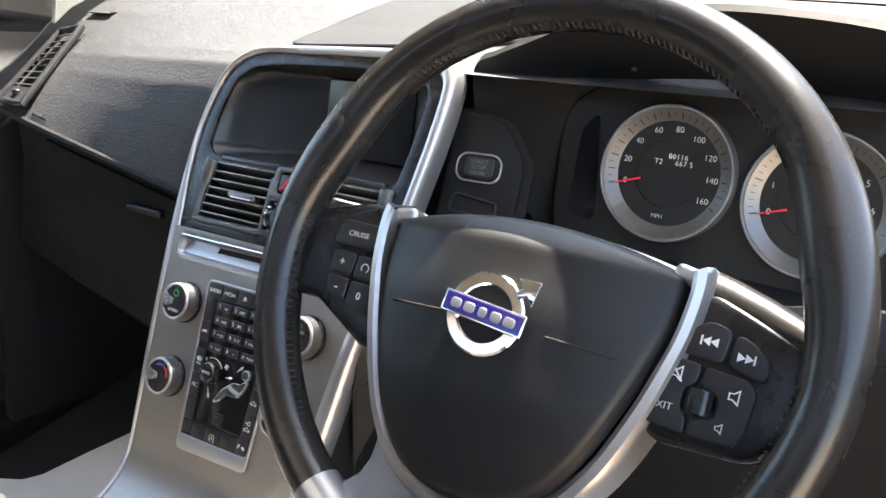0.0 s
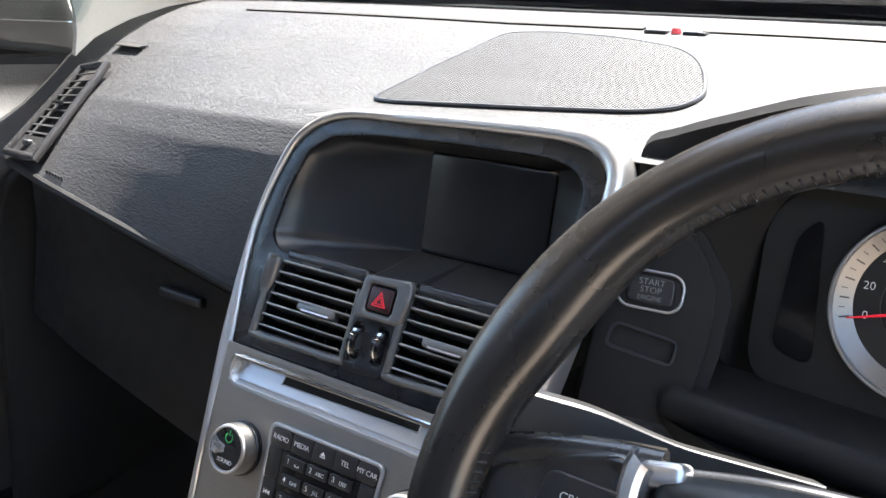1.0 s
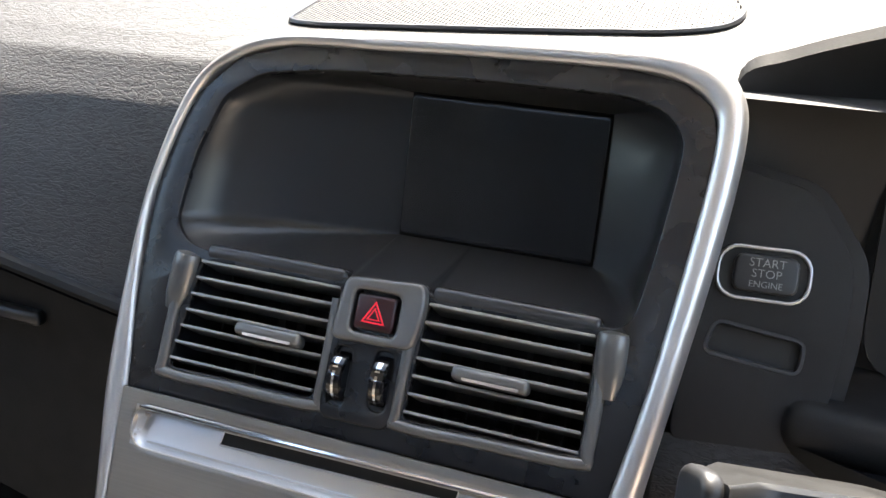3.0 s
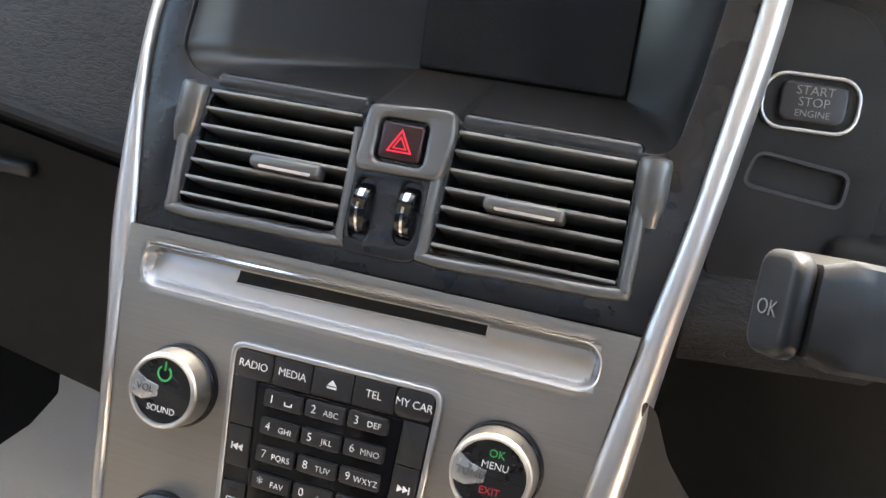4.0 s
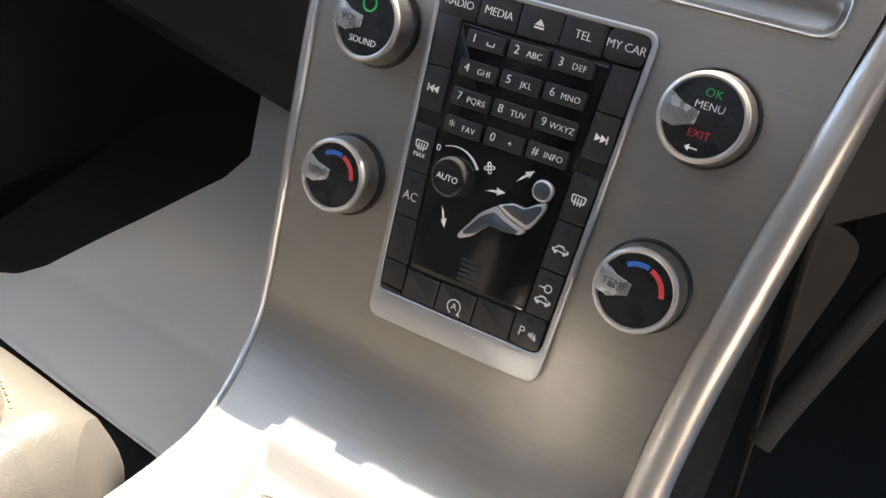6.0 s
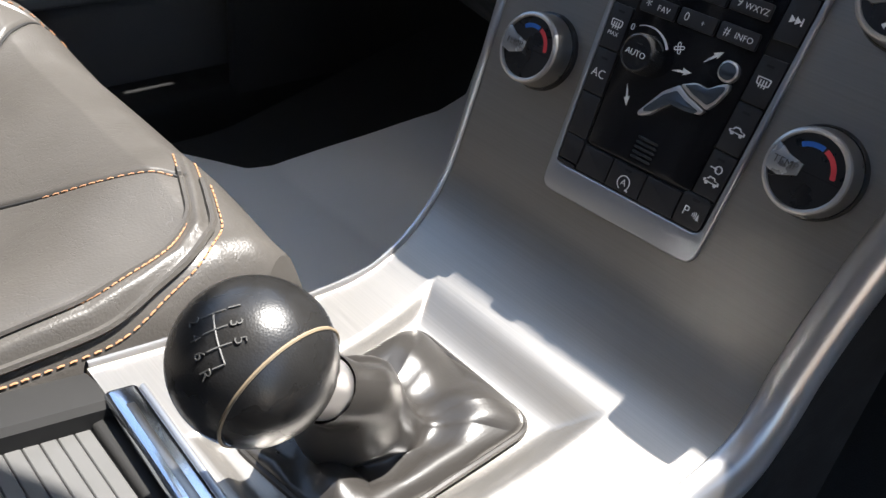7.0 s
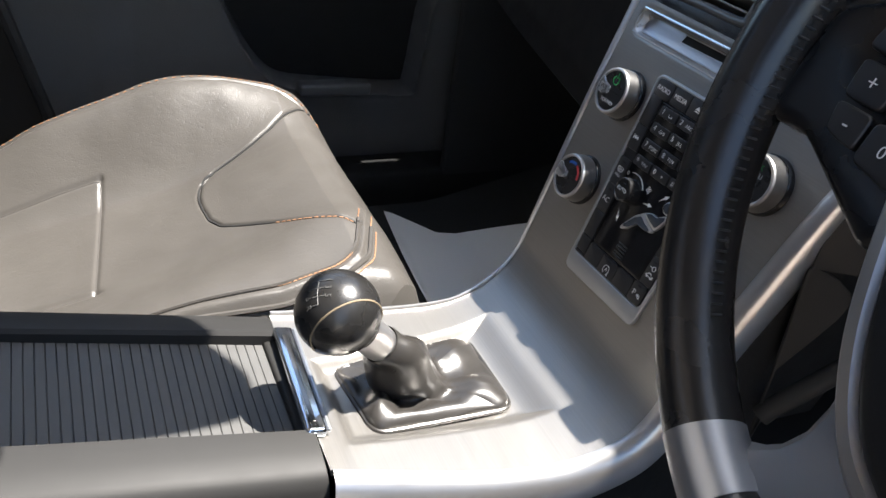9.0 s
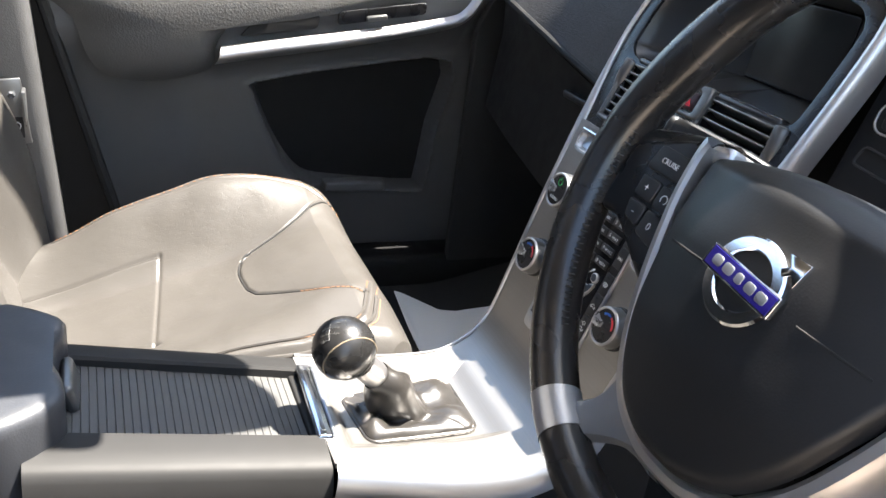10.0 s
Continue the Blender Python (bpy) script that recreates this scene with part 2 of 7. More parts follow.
def part(name, me, material, parent=None, label="", smooth=True, sharp=38):
    """Links a mesh whose points are in world metres as one part of a thing."""
    if isinstance(me, bmesh.types.BMesh):
        bm, me = me, bpy.data.meshes.new(name)
        bm.to_mesh(me)
        bm.free()
    me.name = name
    if material:
        me.materials.clear()
        me.materials.append(material)
    if smooth:
        me.shade_smooth()
        me.set_sharp_from_angle(angle=radians(sharp))
    ob = new(name, me)
    if parent:
        me.transform(Matrix.Translation(-base_of(parent)))
        ob.parent = parent
    if label:
        ob["label"] = label
    return ob


def single(name, me, material, label, category, kind="", smooth=True, group=""):
    return tagged(part(name, me, material, None, "", smooth), label, category, group, kind)


def raw(verts, faces):
    me = bpy.data.meshes.new("mesh")
    me.from_pydata([tuple(v) for v in verts], [], faces)
    me.update()
    return me


def grid(f, nu, nv, loop=False, us=None, vs=None):
    """A sheet f(u, v), u and v from 0 to 1."""
    us = us if us is not None else [i / nu for i in range(nu + (0 if loop else 1))]
    vs = vs if vs is not None else [j / nv for j in range(nv + 1)]
    verts = [f(u, v) for v in vs for u in us]
    n = len(us)
    faces = []
    for j in range(len(vs) - 1):
        for i in range(n if loop else n - 1):
            k = (i + 1) % n
            faces.append((j * n + i, j * n + k, (j + 1) * n + k, (j + 1) * n + i))
    return raw(verts, faces)


def join(*meshes):
    bm = bmesh.new()
    for me in meshes:
        bm.from_mesh(me)
        bpy.data.meshes.remove(me)
    me = bpy.data.meshes.new("mesh")
    bm.to_mesh(me)
    bm.free()
    return me


def moved(me, m):
    me.transform(m)
    return me


def plate(loops, depth, bevel=0.0, res=2):
    """A flat plate with holes in the XY plane, its face at z = depth and its back at z = 0. The first loop is the outline."""
    cu = bpy.data.curves.new("outline", "CURVE")
    cu.dimensions, cu.fill_mode = "2D", "BOTH"
    cu.extrude, cu.bevel_depth, cu.bevel_resolution = max(0.0, depth / 2 - bevel), bevel, res
    cu.offset = -bevel
    for loop in loops:
        sp = cu.splines.new("POLY")
        sp.points.add(len(loop) - 1)
        for p, (x, y) in zip(sp.points, loop):
            p.co = (x, y, 0, 1)
        sp.use_cyclic_u = True
    ob = bpy.data.objects.new("outline", cu)
    me = bpy.data.meshes.new_from_object(ob)
    bpy.data.objects.remove(ob)
    bpy.data.curves.remove(cu)
    me.materials.clear()
    me.transform(Matrix.Translation((0, 0, depth / 2)))
    bm = bmesh.new()
    bm.from_mesh(me)
    bmesh.ops.remove_doubles(bm, verts=bm.verts, dist=1e-6)
    bm.to_mesh(me)
    bm.free()
    return me


def lettering(text, size, m, parent, material=None, name="lettering", spread=1.0, align="CENTER", depth=0.00015):
    cu = bpy.data.curves.new("text", "FONT")
    cu.body, cu.size, cu.extrude, cu.resolution_u = text, size, depth, 3
    cu.align_x, cu.align_y = align, "CENTER"
    cu.space_character, cu.space_line, cu.offset = spread, 0.85, -0.012 * size
    ob = bpy.data.objects.new("text", cu)
    me = bpy.data.meshes.new_from_object(ob)
    bpy.data.objects.remove(ob)
    bpy.data.curves.remove(cu)
    me.materials.clear()
    me.transform(m @ Matrix.Translation((0, 0, depth)))
    return part(name, me, material or M_WHITE, parent, smooth=False)


def rrect(w, h, r, cx=0.0, cy=0.0, n=5):
    pts = []
    for sx, sy, a0 in ((1, 1, 0), (-1, 1, 90), (-1, -1, 180), (1, -1, 270)):
        for i in range(n + 1):
            a = radians(a0 + 90 * i / n)
            pts.append((cx + sx * (w / 2 - r) + r * math.cos(a), cy + sy * (h / 2 - r) + r * math.sin(a)))
    return pts


def quad_round(pts, r, n=5):
    """A polygon with rounded corners."""
    out = []
    k = len(pts)
    for i in range(k):
        p0, p, p1 = Vector(pts[i - 1]), Vector(pts[i]), Vector(pts[(i + 1) % k])
        a, b = (p0 - p), (p1 - p)
        ra = min(r, a.length * 0.48, b.length * 0.48)
        a, b = p + a.normalized() * ra, p + b.normalized() * ra
        for j in range(n + 1):
            t = j / n
            q = a * (1 - t) ** 2 + p * 2 * t * (1 - t) + b * t * t
            out.append((q.x, q.y))
    return out


def circle(r, cx=0.0, cy=0.0, n=40, a0=0.0, a1=360.0):
    full = abs(a1 - a0 - 360) < 1e-6
    return [(cx + r * math.cos(radians(a0 + (a1 - a0) * i / (n if full else n - 1))), cy + r * math.sin(radians(a0 + (a1 - a0) * i / (n if full else n - 1)))) for i in range(n)]


def arc_band(r0, r1, a0, a1, cx=0.0, cy=0.0, n=24):
    return circle(r1, cx, cy, n, a0, a1) + circle(r0, cx, cy, n, a1, a0)


def lathe(profile, n=40, a0=0.0, cap=False):
    """Turned about the local z axis; profile rows are (radius, height)."""
    verts, faces = [], []
    for r, h in profile:
        for i in range(n):
            a = 2 * math.pi * i / n + a0
            verts.append((r * math.cos(a), r * math.sin(a), h))
    for j in range(len(profile) - 1):
        for i in range(n):
            k = (i + 1) % n
            faces.append((j * n + i, j * n + k, (j + 1) * n + k, (j + 1) * n + i))
    if cap and profile[-1][0] > 1e-5:
        faces.append(tuple(range((len(profile) - 1) * n, len(profile) * n)))
    if cap and profile[0][0] > 1e-5:
        faces.append(tuple(reversed(range(n))))
    return raw(verts, faces)


def catmull(pts, n):
    """A smooth line through the points, with n steps for each stretch."""
    pts = [Vector(p) for p in pts]
    out = []
    for i in range(len(pts) - 1):
        p0, p1, p2 = pts[max(0, i - 1)], pts[i], pts[i + 1]
        p3 = pts[min(len(pts) - 1, i + 2)]
        for j in range(n):
            t = j / n
            out.append(0.5 * ((2 * p1) + (p2 - p0) * t + (2 * p0 - 5 * p1 + 4 * p2 - p3) * t * t + (3 * p1 - p0 - 3 * p2 + p3) * t ** 3))
    out.append(pts[-1])
    return out


def tube(pts, radius, sides=8, closed=False, flat=1.0):
    pts = [Vector(p) for p in pts]
    n = len(pts)
    verts, faces = [], []
    prev = None
    for i, p in enumerate(pts):
        a = pts[(i - 1) % n] if closed or i else p
        b = pts[(i + 1) % n] if closed or i < n - 1 else p
        d = (b - a).normalized()
        side = prev - d * prev.dot(d) if prev else d.cross(Vector((0, 0, 1)) if abs(d.z) < 0.9 else Vector((1, 0, 0)))
        side.normalize()
        prev = side
        up = side.cross(d)
        r = radius(i / max(1, n - 1)) if callable(radius) else radius
        for k in range(sides):
            an = 2 * math.pi * k / sides
            verts.append(p + side * r * math.cos(an) + up * r * flat * math.sin(an))
    for i in range(n if closed else n - 1):
        j = (i + 1) % n
        for k in range(sides):
            m = (k + 1) % sides
            faces.append((i * sides + k, i * sides + m, j * sides + m, j * sides + k))
    if not closed:
        faces.append(tuple(reversed(range(sides))))
        faces.append(tuple(range((n - 1) * sides, n * sides)))
    return raw(verts, faces)


def block(w, d, h, bevel=0.002, seg=3):
    """A rounded box centred on the origin."""
    bm = bmesh.new()
    bmesh.ops.create_cube(bm, size=1)
    bmesh.ops.scale(bm, vec=(w, d, h), verts=bm.verts)
    if bevel:
        bmesh.ops.bevel(bm, geom=list(bm.edges), offset=bevel, segments=seg, profile=0.5, affect="EDGES")
    me = bpy.data.meshes.new("mesh")
    bm.to_mesh(me)
    bm.free()
    return me


def basis(o, x, y, z):
    m = Matrix((x, y, z)).transposed().to_4x4()
    m.translation = o
    return m


def solid(me, thick):
    """Gives a sheet thickness, against its normals."""
    bm = bmesh.new()
    bm.from_mesh(me)
    bmesh.ops.solidify(bm, geom=list(bm.faces), thickness=thick)
    bm.to_mesh(me)
    bm.free()
    return me


def smoothstep(a, b, x):
    t = max(0.0, min(1.0, (x - a) / (b - a)))
    return t * t * (3 - 2 * t)


def lerp_table(table, x):
    """Linear between rows (x, value)."""
    if x <= table[0][0]:
        return table[0][1]
    for (x0, y0), (x1, y1) in zip(table, table[1:]):
        if x <= x1:
            return y0 + (y1 - y0) * (x - x0) / (x1 - x0)
    return table[-1][1]


def box_mask(x, y, x0, x1, y0, y1, r, soft):
    """1 inside a rounded rectangle, falling to 0 over soft inside its edge."""
    cx, cy, hx, hy = (x0 + x1) / 2, (y0 + y1) / 2, (x1 - x0) / 2 - r, (y1 - y0) / 2 - r
    dx, dy = max(0, abs(x - cx) - hx), max(0, abs(y - cy) - hy)
    inner = min(0, max(abs(x - cx) - hx, abs(y - cy) - hy))
    d = math.hypot(dx, dy) + inner - r
    return smoothstep(0, soft, -d)


def seg_dist(px, py, pts):
    best = 1e9
    for (x0, y0), (x1, y1) in zip(pts, pts[1:]):
        dx, dy = x1 - x0, y1 - y0
        t = max(0, min(1, ((px - x0) * dx + (py - y0) * dy) / (dx * dx + dy * dy + 1e-12)))
        best = min(best, math.hypot(px - x0 - t * dx, py - y0 - t * dy))
    return best


# Frames of the lower (A) and the upper (B) part of the centre stack's face: x across, y up the face, z out of it.
FA = basis((0, -0.1105, 0.42), (1, 0, 0), (0, 0.3329, 0.943), (0, -0.943, 0.3329))
FKP = FA @ Matrix(((1, -0.0125, 0, 0.0037), (-0.015, 1.016, 0, -0.0021), (0, 0, 1, 0), (0, 0, 0, 1)))
FB = basis((0, -0.025, 0.635), (1, 0, 0), (0, 0.377, 0.926), (0, -0.926, 0.377))


def on(fr, x, y, z=0.0, turn=0.0):
    return fr @ pose(x, y, z, 0, 0, turn)


# ---- centre stack ----
stack = thing("center_stack", (0, -0.1, 0.33), "brushed aluminium centre stack with silver edge trim and black keypad", "centre console")

# Profile of the aluminium panel: y, z, left edge, right edge.
PANEL = [(-0.031, 0.637, -0.1385, 0.1480), (-0.0605, 0.56, -0.134, 0.1365), (-0.0893, 0.48, -0.127, 0.1245), (-0.1105, 0.42, -0.122, 0.1175),
         (-0.1235, 0.388, -0.120, 0.1170), (-0.143, 0.366, -0.117, 0.1185), (-0.168, 0.354, -0.111, 0.1165), (-0.205, 0.348, -0.1055, 0.1145),
         (-0.25, 0.349, -0.1045, 0.1095), (-0.31, 0.354, -0.104, 0.1005), (-0.372, 0.362, -0.104, 0.088)]
PANEL_LINE = catmull([Vector(p) for p in [(a, b, c) for a, b, c, d in PANEL]], 12)
PANEL_RIGHT = catmull([Vector((a, b, d)) for a, b, c, d in PANEL], 12)
PANEL_LEN = [0.0]
for p, q in zip(PANEL_LINE, PANEL_LINE[1:]):
    PANEL_LEN.append(PANEL_LEN[-1] + math.hypot(q.x - p.x, q.y - p.y))


def panel_at(s):
    """Point of the panel's profile at a length s from its top: y, z, left, right and the outward normal (y, z)."""
    i = 0
    while i < len(PANEL_LEN) - 2 and PANEL_LEN[i + 1] < s:
        i += 1
    t = (s - PANEL_LEN[i]) / (PANEL_LEN[i + 1] - PANEL_LEN[i])
    p = PANEL_LINE[i].lerp(PANEL_LINE[i + 1], t)
    r = PANEL_RIGHT[i].lerp(PANEL_RIGHT[i + 1], t).z
    a, b = PANEL_LINE[max(0, i - 3)], PANEL_LINE[min(len(PANEL_LINE) - 1, i + 4)]
    d = Vector((b.x - a.x, b.y - a.y)).normalized()
    return p.x, p.y, p.z, r, d.y, -d.x


def panel_sheet():
    total = PANEL_LEN[-1]

    def f(u, v):
        s = total * v
        y, z, l, r, ny, nz = panel_at(s)
        x = l + (r - l) * u
        h = 0.0
        vv = 0.2305 - s
        dish = box_mask(x, vv, -0.1285, 0.1330, 0.1975, 0.2235, 0.011, 0.005)
        h -= dish * (0.004 + 0.007 * smoothstep(0.197, 0.218, vv))
        if y < -0.15:
            x0 = -0.073 + 0.2 * (-0.185 - y)
            h -= 0.009 * min(smoothstep(x0, x0 + 0.013, x), smoothstep(0.066, 0.046, x), smoothstep(-0.168, -0.198, y), smoothstep(-0.352, -0.340, y))
        return (x, y + ny * h, z + nz * h)

    return grid(f, 130, 190)


part("fascia_panel", solid(panel_sheet(), -0.003), M_BRUSH, stack, "brushed aluminium panel sweeping down to the gear lever")

# Edge trim: pairs of inner and outer points, up the left side, over the top and down the right side.
ARCH = [((-0.1405, 0.0), (-0.157, 0.0)), ((-0.1480, 0.06), (-0.1585, 0.074)), ((-0.1500, 0.118), (-0.1545, 0.130)), ((-0.1345, 0.1815), (-0.1425, 0.182)), ((-0.111, 0.206), (-0.122, 0.209)),
        ((-0.076, 0.2165), (-0.092, 0.2235)), ((-0.02, 0.2185), (-0.03, 0.2285)), ((0.040, 0.2205), (0.040, 0.2315)), ((0.122, 0.2215), (0.13, 0.2345)), ((0.151, 0.217), (0.1625, 0.2310)), ((0.166, 0.206), (0.1785, 0.218)),
        ((0.1705, 0.190), (0.184, 0.194)), ((0.168, 0.144), (0.181, 0.141)), ((0.1585, 0.060), (0.171, 0.060)), ((0.1485, 0.0), (0.163, 0.0))]


def trim_rows():
    rows = []
    for s in (PANEL_LEN[-1] - 0.001, 0.42, 0.36, 0.33, 0.30, 0.275, 0.25, 0.2, 0.14, 0.07):
        y, z, l, r, ny, nz = panel_at(s)
        n = Vector((0, ny, nz))
        w = 0.006 + 0.004 * smoothstep(0.3, 0.1, s)
        rows.append((Vector((l, y, z)), Vector((l - w, y, z)) - n * 0.004, n))
    nb = FB.to_3x3() @ Vector((0, 0, 1))
    for (a, b), (c, d) in ARCH:
        rows.append((FB @ Vector((a, b, 0)), FB @ Vector((c, d, 0)), nb))
    for s in (0.07, 0.14, 0.2, 0.25, 0.275, 0.30, 0.33, 0.36, 0.42, PANEL_LEN[-1] - 0.001):
        y, z, l, r, ny, nz = panel_at(s)
        n = Vector((0, ny, nz))
        k = smoothstep(0.25, 0.36, s)
        rows.append((Vector((r, y, z)), Vector((r + 0.0145 + 0.002 * k + 0.004 * smoothstep(0.02, 0.10, s) * (1 - k), y, z)) - n * 0.010 * k, n))
    return rows


def trim_mesh():
    rows = trim_rows()
    inn, out, nor = (catmull([r[k] for r in rows], 6) for k in range(3))
    prof = [(-0.02, -0.006), (0.0, 0.0005), (0.06, 0.0022), (0.2, 0.0036), (0.45, 0.0045), (0.7, 0.0036), (0.88, 0.0010), (1.0, -0.004), (1.06, -0.012), (1.0, -0.022)]
    return grid(lambda u, v: inn[int(v)] .lerp(out[int(v)], prof[int(u)][0]) + nor[int(v)].normalized() * prof[int(u)][1], 1, 1,
                us=list(range(len(prof))), vs=list(range(len(inn))))


part("edge_trim", trim_mesh(), M_SATIN, stack, "satin silver edge trim arching over the screen")

# Black bezel round the vents and the screen recess.
BEZEL_OUT = [(-0.1405, -0.001), (-0.1480, 0.06), (-0.1500, 0.118), (-0.1450, 0.155), (-0.1345, 0.182), (-0.111, 0.2065), (-0.076, 0.217), (-0.02, 0.2190), (0.041, 0.2210), (0.122, 0.2220), (0.151, 0.2175), (0.1665, 0.2065), (0.1709, 0.190), (0.1685, 0.144), (0.1590, 0.06), (0.1490, 0.0)]
CAVITY = [(-0.121, 0.0905), (-0.1320, 0.102), (-0.1280, 0.145), (-0.1170, 0.182), (-0.094, 0.1985), (-0.05, 0.2045), (0.04, 0.208), (0.12, 0.208), (0.143, 0.2025), (0.1555, 0.189), (0.155, 0.171), (0.1505, 0.125), (0.1460, 0.0945), (0.1395, 0.087), (0.0365, 0.087), (0.0355, 0.0915), (-0.0110, 0.0885), (-0.0150, 0.087), (-0.103, 0.087)]
VENT_L = [(-0.107, 0.0808), (-0.0150, 0.0822), (-0.0195, 0.0177), (-0.1155, 0.0163)]
VENT_R = [(0.0378, 0.0812), (0.1294, 0.0825), (0.1310, 0.0212), (0.0347, 0.0182)]


def smooth_loop(pts, n=4):
    k = len(pts)
    ext = [pts[-1]] + list(pts) + [pts[0], pts[1]]
    ln = catmull([Vector((*p, 0)) for p in ext], n)[n:n + n * k]
    return [(p.x, p.y) for p in ln]


bezel_face = plate([BEZEL_OUT, quad_round(CAVITY, 0.008, 3), quad_round(VENT_L, 0.005), quad_round(VENT_R, 0.005)], 0.006, 0.0008)
part("bezel", moved(bezel_face, FB @ pose(0, 0, -0.006)), M_SOFT, stack, "satin black bezel with faint scratches")

# Recess behind the bezel, funnelling back to the display.
front = [FB @ Vector((x, y, -0.004)) for x, y in quad_round(CAVITY, 0.008, 3)]


def recess_mesh():
    n = len(front)
    verts, faces = [], []
    steps = [0, 0.12, 0.3, 0.55, 0.8, 1.0]
    for k, t in enumerate(steps):
        for p in front:
            bx = max(-0.012, min(0.1115, p.x))
            bz = max(0.7235, min(0.812, p.z - 0.010))
            q = Vector((bx, 0.0785 + 0.13 * (bz - 0.7235), bz))
            e = t ** 0.8
            verts.append(Vector((p.x + (q.x - p.x) * t ** 1.5, p.y + (q.y - p.y) * e, p.z + (q.z - p.z) * t)))
    for k in range(len(steps) - 1):
        for i in range(n):
            j = (i + 1) % n
            faces.append((k * n + i, k * n + j, (k + 1) * n + j, (k + 1) * n + i))
    return raw(verts, faces)


# curled scratches near the edge of the bezel
for k, (x0, y0, w, h) in enumerate(((0.1375, 0.0330, 0.0042, 0.0030), (0.1385, 0.0225, 0.0034, 0.0012), (0.1400, 0.0372, 0.0014, 0.0010), (0.1362, 0.0190, 0.0012, 0.0004))):
    part("scratch", tube([FB @ Vector((x0 + w * math.cos(a), y0 + h * math.sin(a * 1.3 + k), -0.0009)) for a in np.linspace(0.3 + k, 3.3 + k, 9)], 0.00016, 4), M_GREY, stack)
part("screen_recess", recess_mesh(), M_RECESS, stack)
disp = moved(plate([rrect(0.122, 0.086, 0.003)], 0.004, 0.0008), basis((0.0495, 0.0865, 0.7675), (1, 0, 0), (0, 0.13, 0.9915), (0, -0.9915, 0.13)))
part("display", disp, M_SCREEN, stack, "switched-off glossy dark display")


def vent(x0t, x1t, x0b, x1b, y0, y1, slats, tabx, taby):
    # black backing sheet, the dark of the duct put into its colour
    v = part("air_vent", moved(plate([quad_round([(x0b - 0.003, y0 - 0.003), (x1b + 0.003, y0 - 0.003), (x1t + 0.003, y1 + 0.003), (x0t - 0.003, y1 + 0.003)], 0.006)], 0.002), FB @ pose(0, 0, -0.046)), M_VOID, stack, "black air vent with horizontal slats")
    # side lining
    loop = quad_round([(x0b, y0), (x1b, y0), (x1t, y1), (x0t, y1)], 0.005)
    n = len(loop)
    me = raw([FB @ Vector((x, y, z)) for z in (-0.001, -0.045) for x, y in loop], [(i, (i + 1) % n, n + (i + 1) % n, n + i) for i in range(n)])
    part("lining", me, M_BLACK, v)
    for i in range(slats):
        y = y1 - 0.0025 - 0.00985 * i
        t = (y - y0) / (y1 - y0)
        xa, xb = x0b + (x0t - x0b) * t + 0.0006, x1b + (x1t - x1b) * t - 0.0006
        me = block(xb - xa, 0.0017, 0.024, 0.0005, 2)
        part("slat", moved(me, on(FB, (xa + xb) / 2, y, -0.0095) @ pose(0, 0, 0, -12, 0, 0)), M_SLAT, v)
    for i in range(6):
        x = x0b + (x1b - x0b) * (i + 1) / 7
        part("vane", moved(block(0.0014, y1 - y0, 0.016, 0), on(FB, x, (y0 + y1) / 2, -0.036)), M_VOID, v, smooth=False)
    part("tab", moved(block(0.042, 0.0075, 0.012, 0.0028), on(FB, tabx, taby, 0.001) @ pose(0, 0, 0, -15, 0, 0)), M_POD, v, "graphite vent tab with a chrome line")
    part("tab_inlay", moved(plate([rrect(0.031, 0.0022, 0.001)], 0.0006), on(FB, tabx + 0.001, taby - 0.0016, 0.0065) @ pose(0, 0, 0, -15, 0, 0)), M_SATIN, v)
    return v


vent(-0.107, -0.0150, -0.1155, -0.0195, 0.0168, 0.0812, 7, -0.0530, 0.0467)
vent(0.0378, 0.1294, 0.0347, 0.131, 0.0195, 0.0818, 7, 0.0795, 0.0483)

# brows over the vents
for xa, xb in ((-0.1065, -0.0140), (0.0375, 0.131)):
    me = block(xb - xa, 0.0095, 0.022, 0.0042, 5)
    part("vent_brow", moved(me, on(FB, (xa + xb) / 2, 0.0875, -0.010)), M_VENT, stack)
# raised frame below and beside each vent
for vl in (VENT_L, VENT_R):
    (a, b), (c, d), (e, f2), (g, h2) = vl
    path = [(g - 0.0035, (b + h2) / 2 + 0.025), (g - 0.004, h2 + 0.004), (g, h2 - 0.004), ((g + e) / 2, (h2 + f2) / 2 - 0.0042), (e, f2 - 0.004), (e + 0.004, f2 + 0.004), (e + 0.0038, (d + f2) / 2 + 0.025)]
    me = tube([FB @ Vector((p.x, p.y, -0.0008)) for p in catmull([Vector((*q, 0)) for q in path], 5)], 0.0046, 12, flat=0.8)
    part("vent_rim", me, M_POD, stack, "graphite rim round the vent")
for x, y0, y1, tl in ((-0.1215, 0.050, 0.0850, 8), (0.1390, 0.052, 0.0860, -2)):
    me = tube([on(FB, x, 0, 0, 0) @ Vector((math.sin(radians(tl)) * (y1 - y0) * t, y0 + (y1 - y0) * t, 0.0005 - 0.004 * (1 - t))) for t in (0, 0.1, 0.25, 0.5, 0.75, 0.9, 0.97, 1)],
              lambda t: 0.0083 * math.sqrt(max(0.05, 1 - max(0, (t - 0.72) / 0.3) ** 2)) * (0.7 + 0.3 * smoothstep(0, 0.4, t)), 14)
    part("vent_shoulder", me, M_POD, stack)

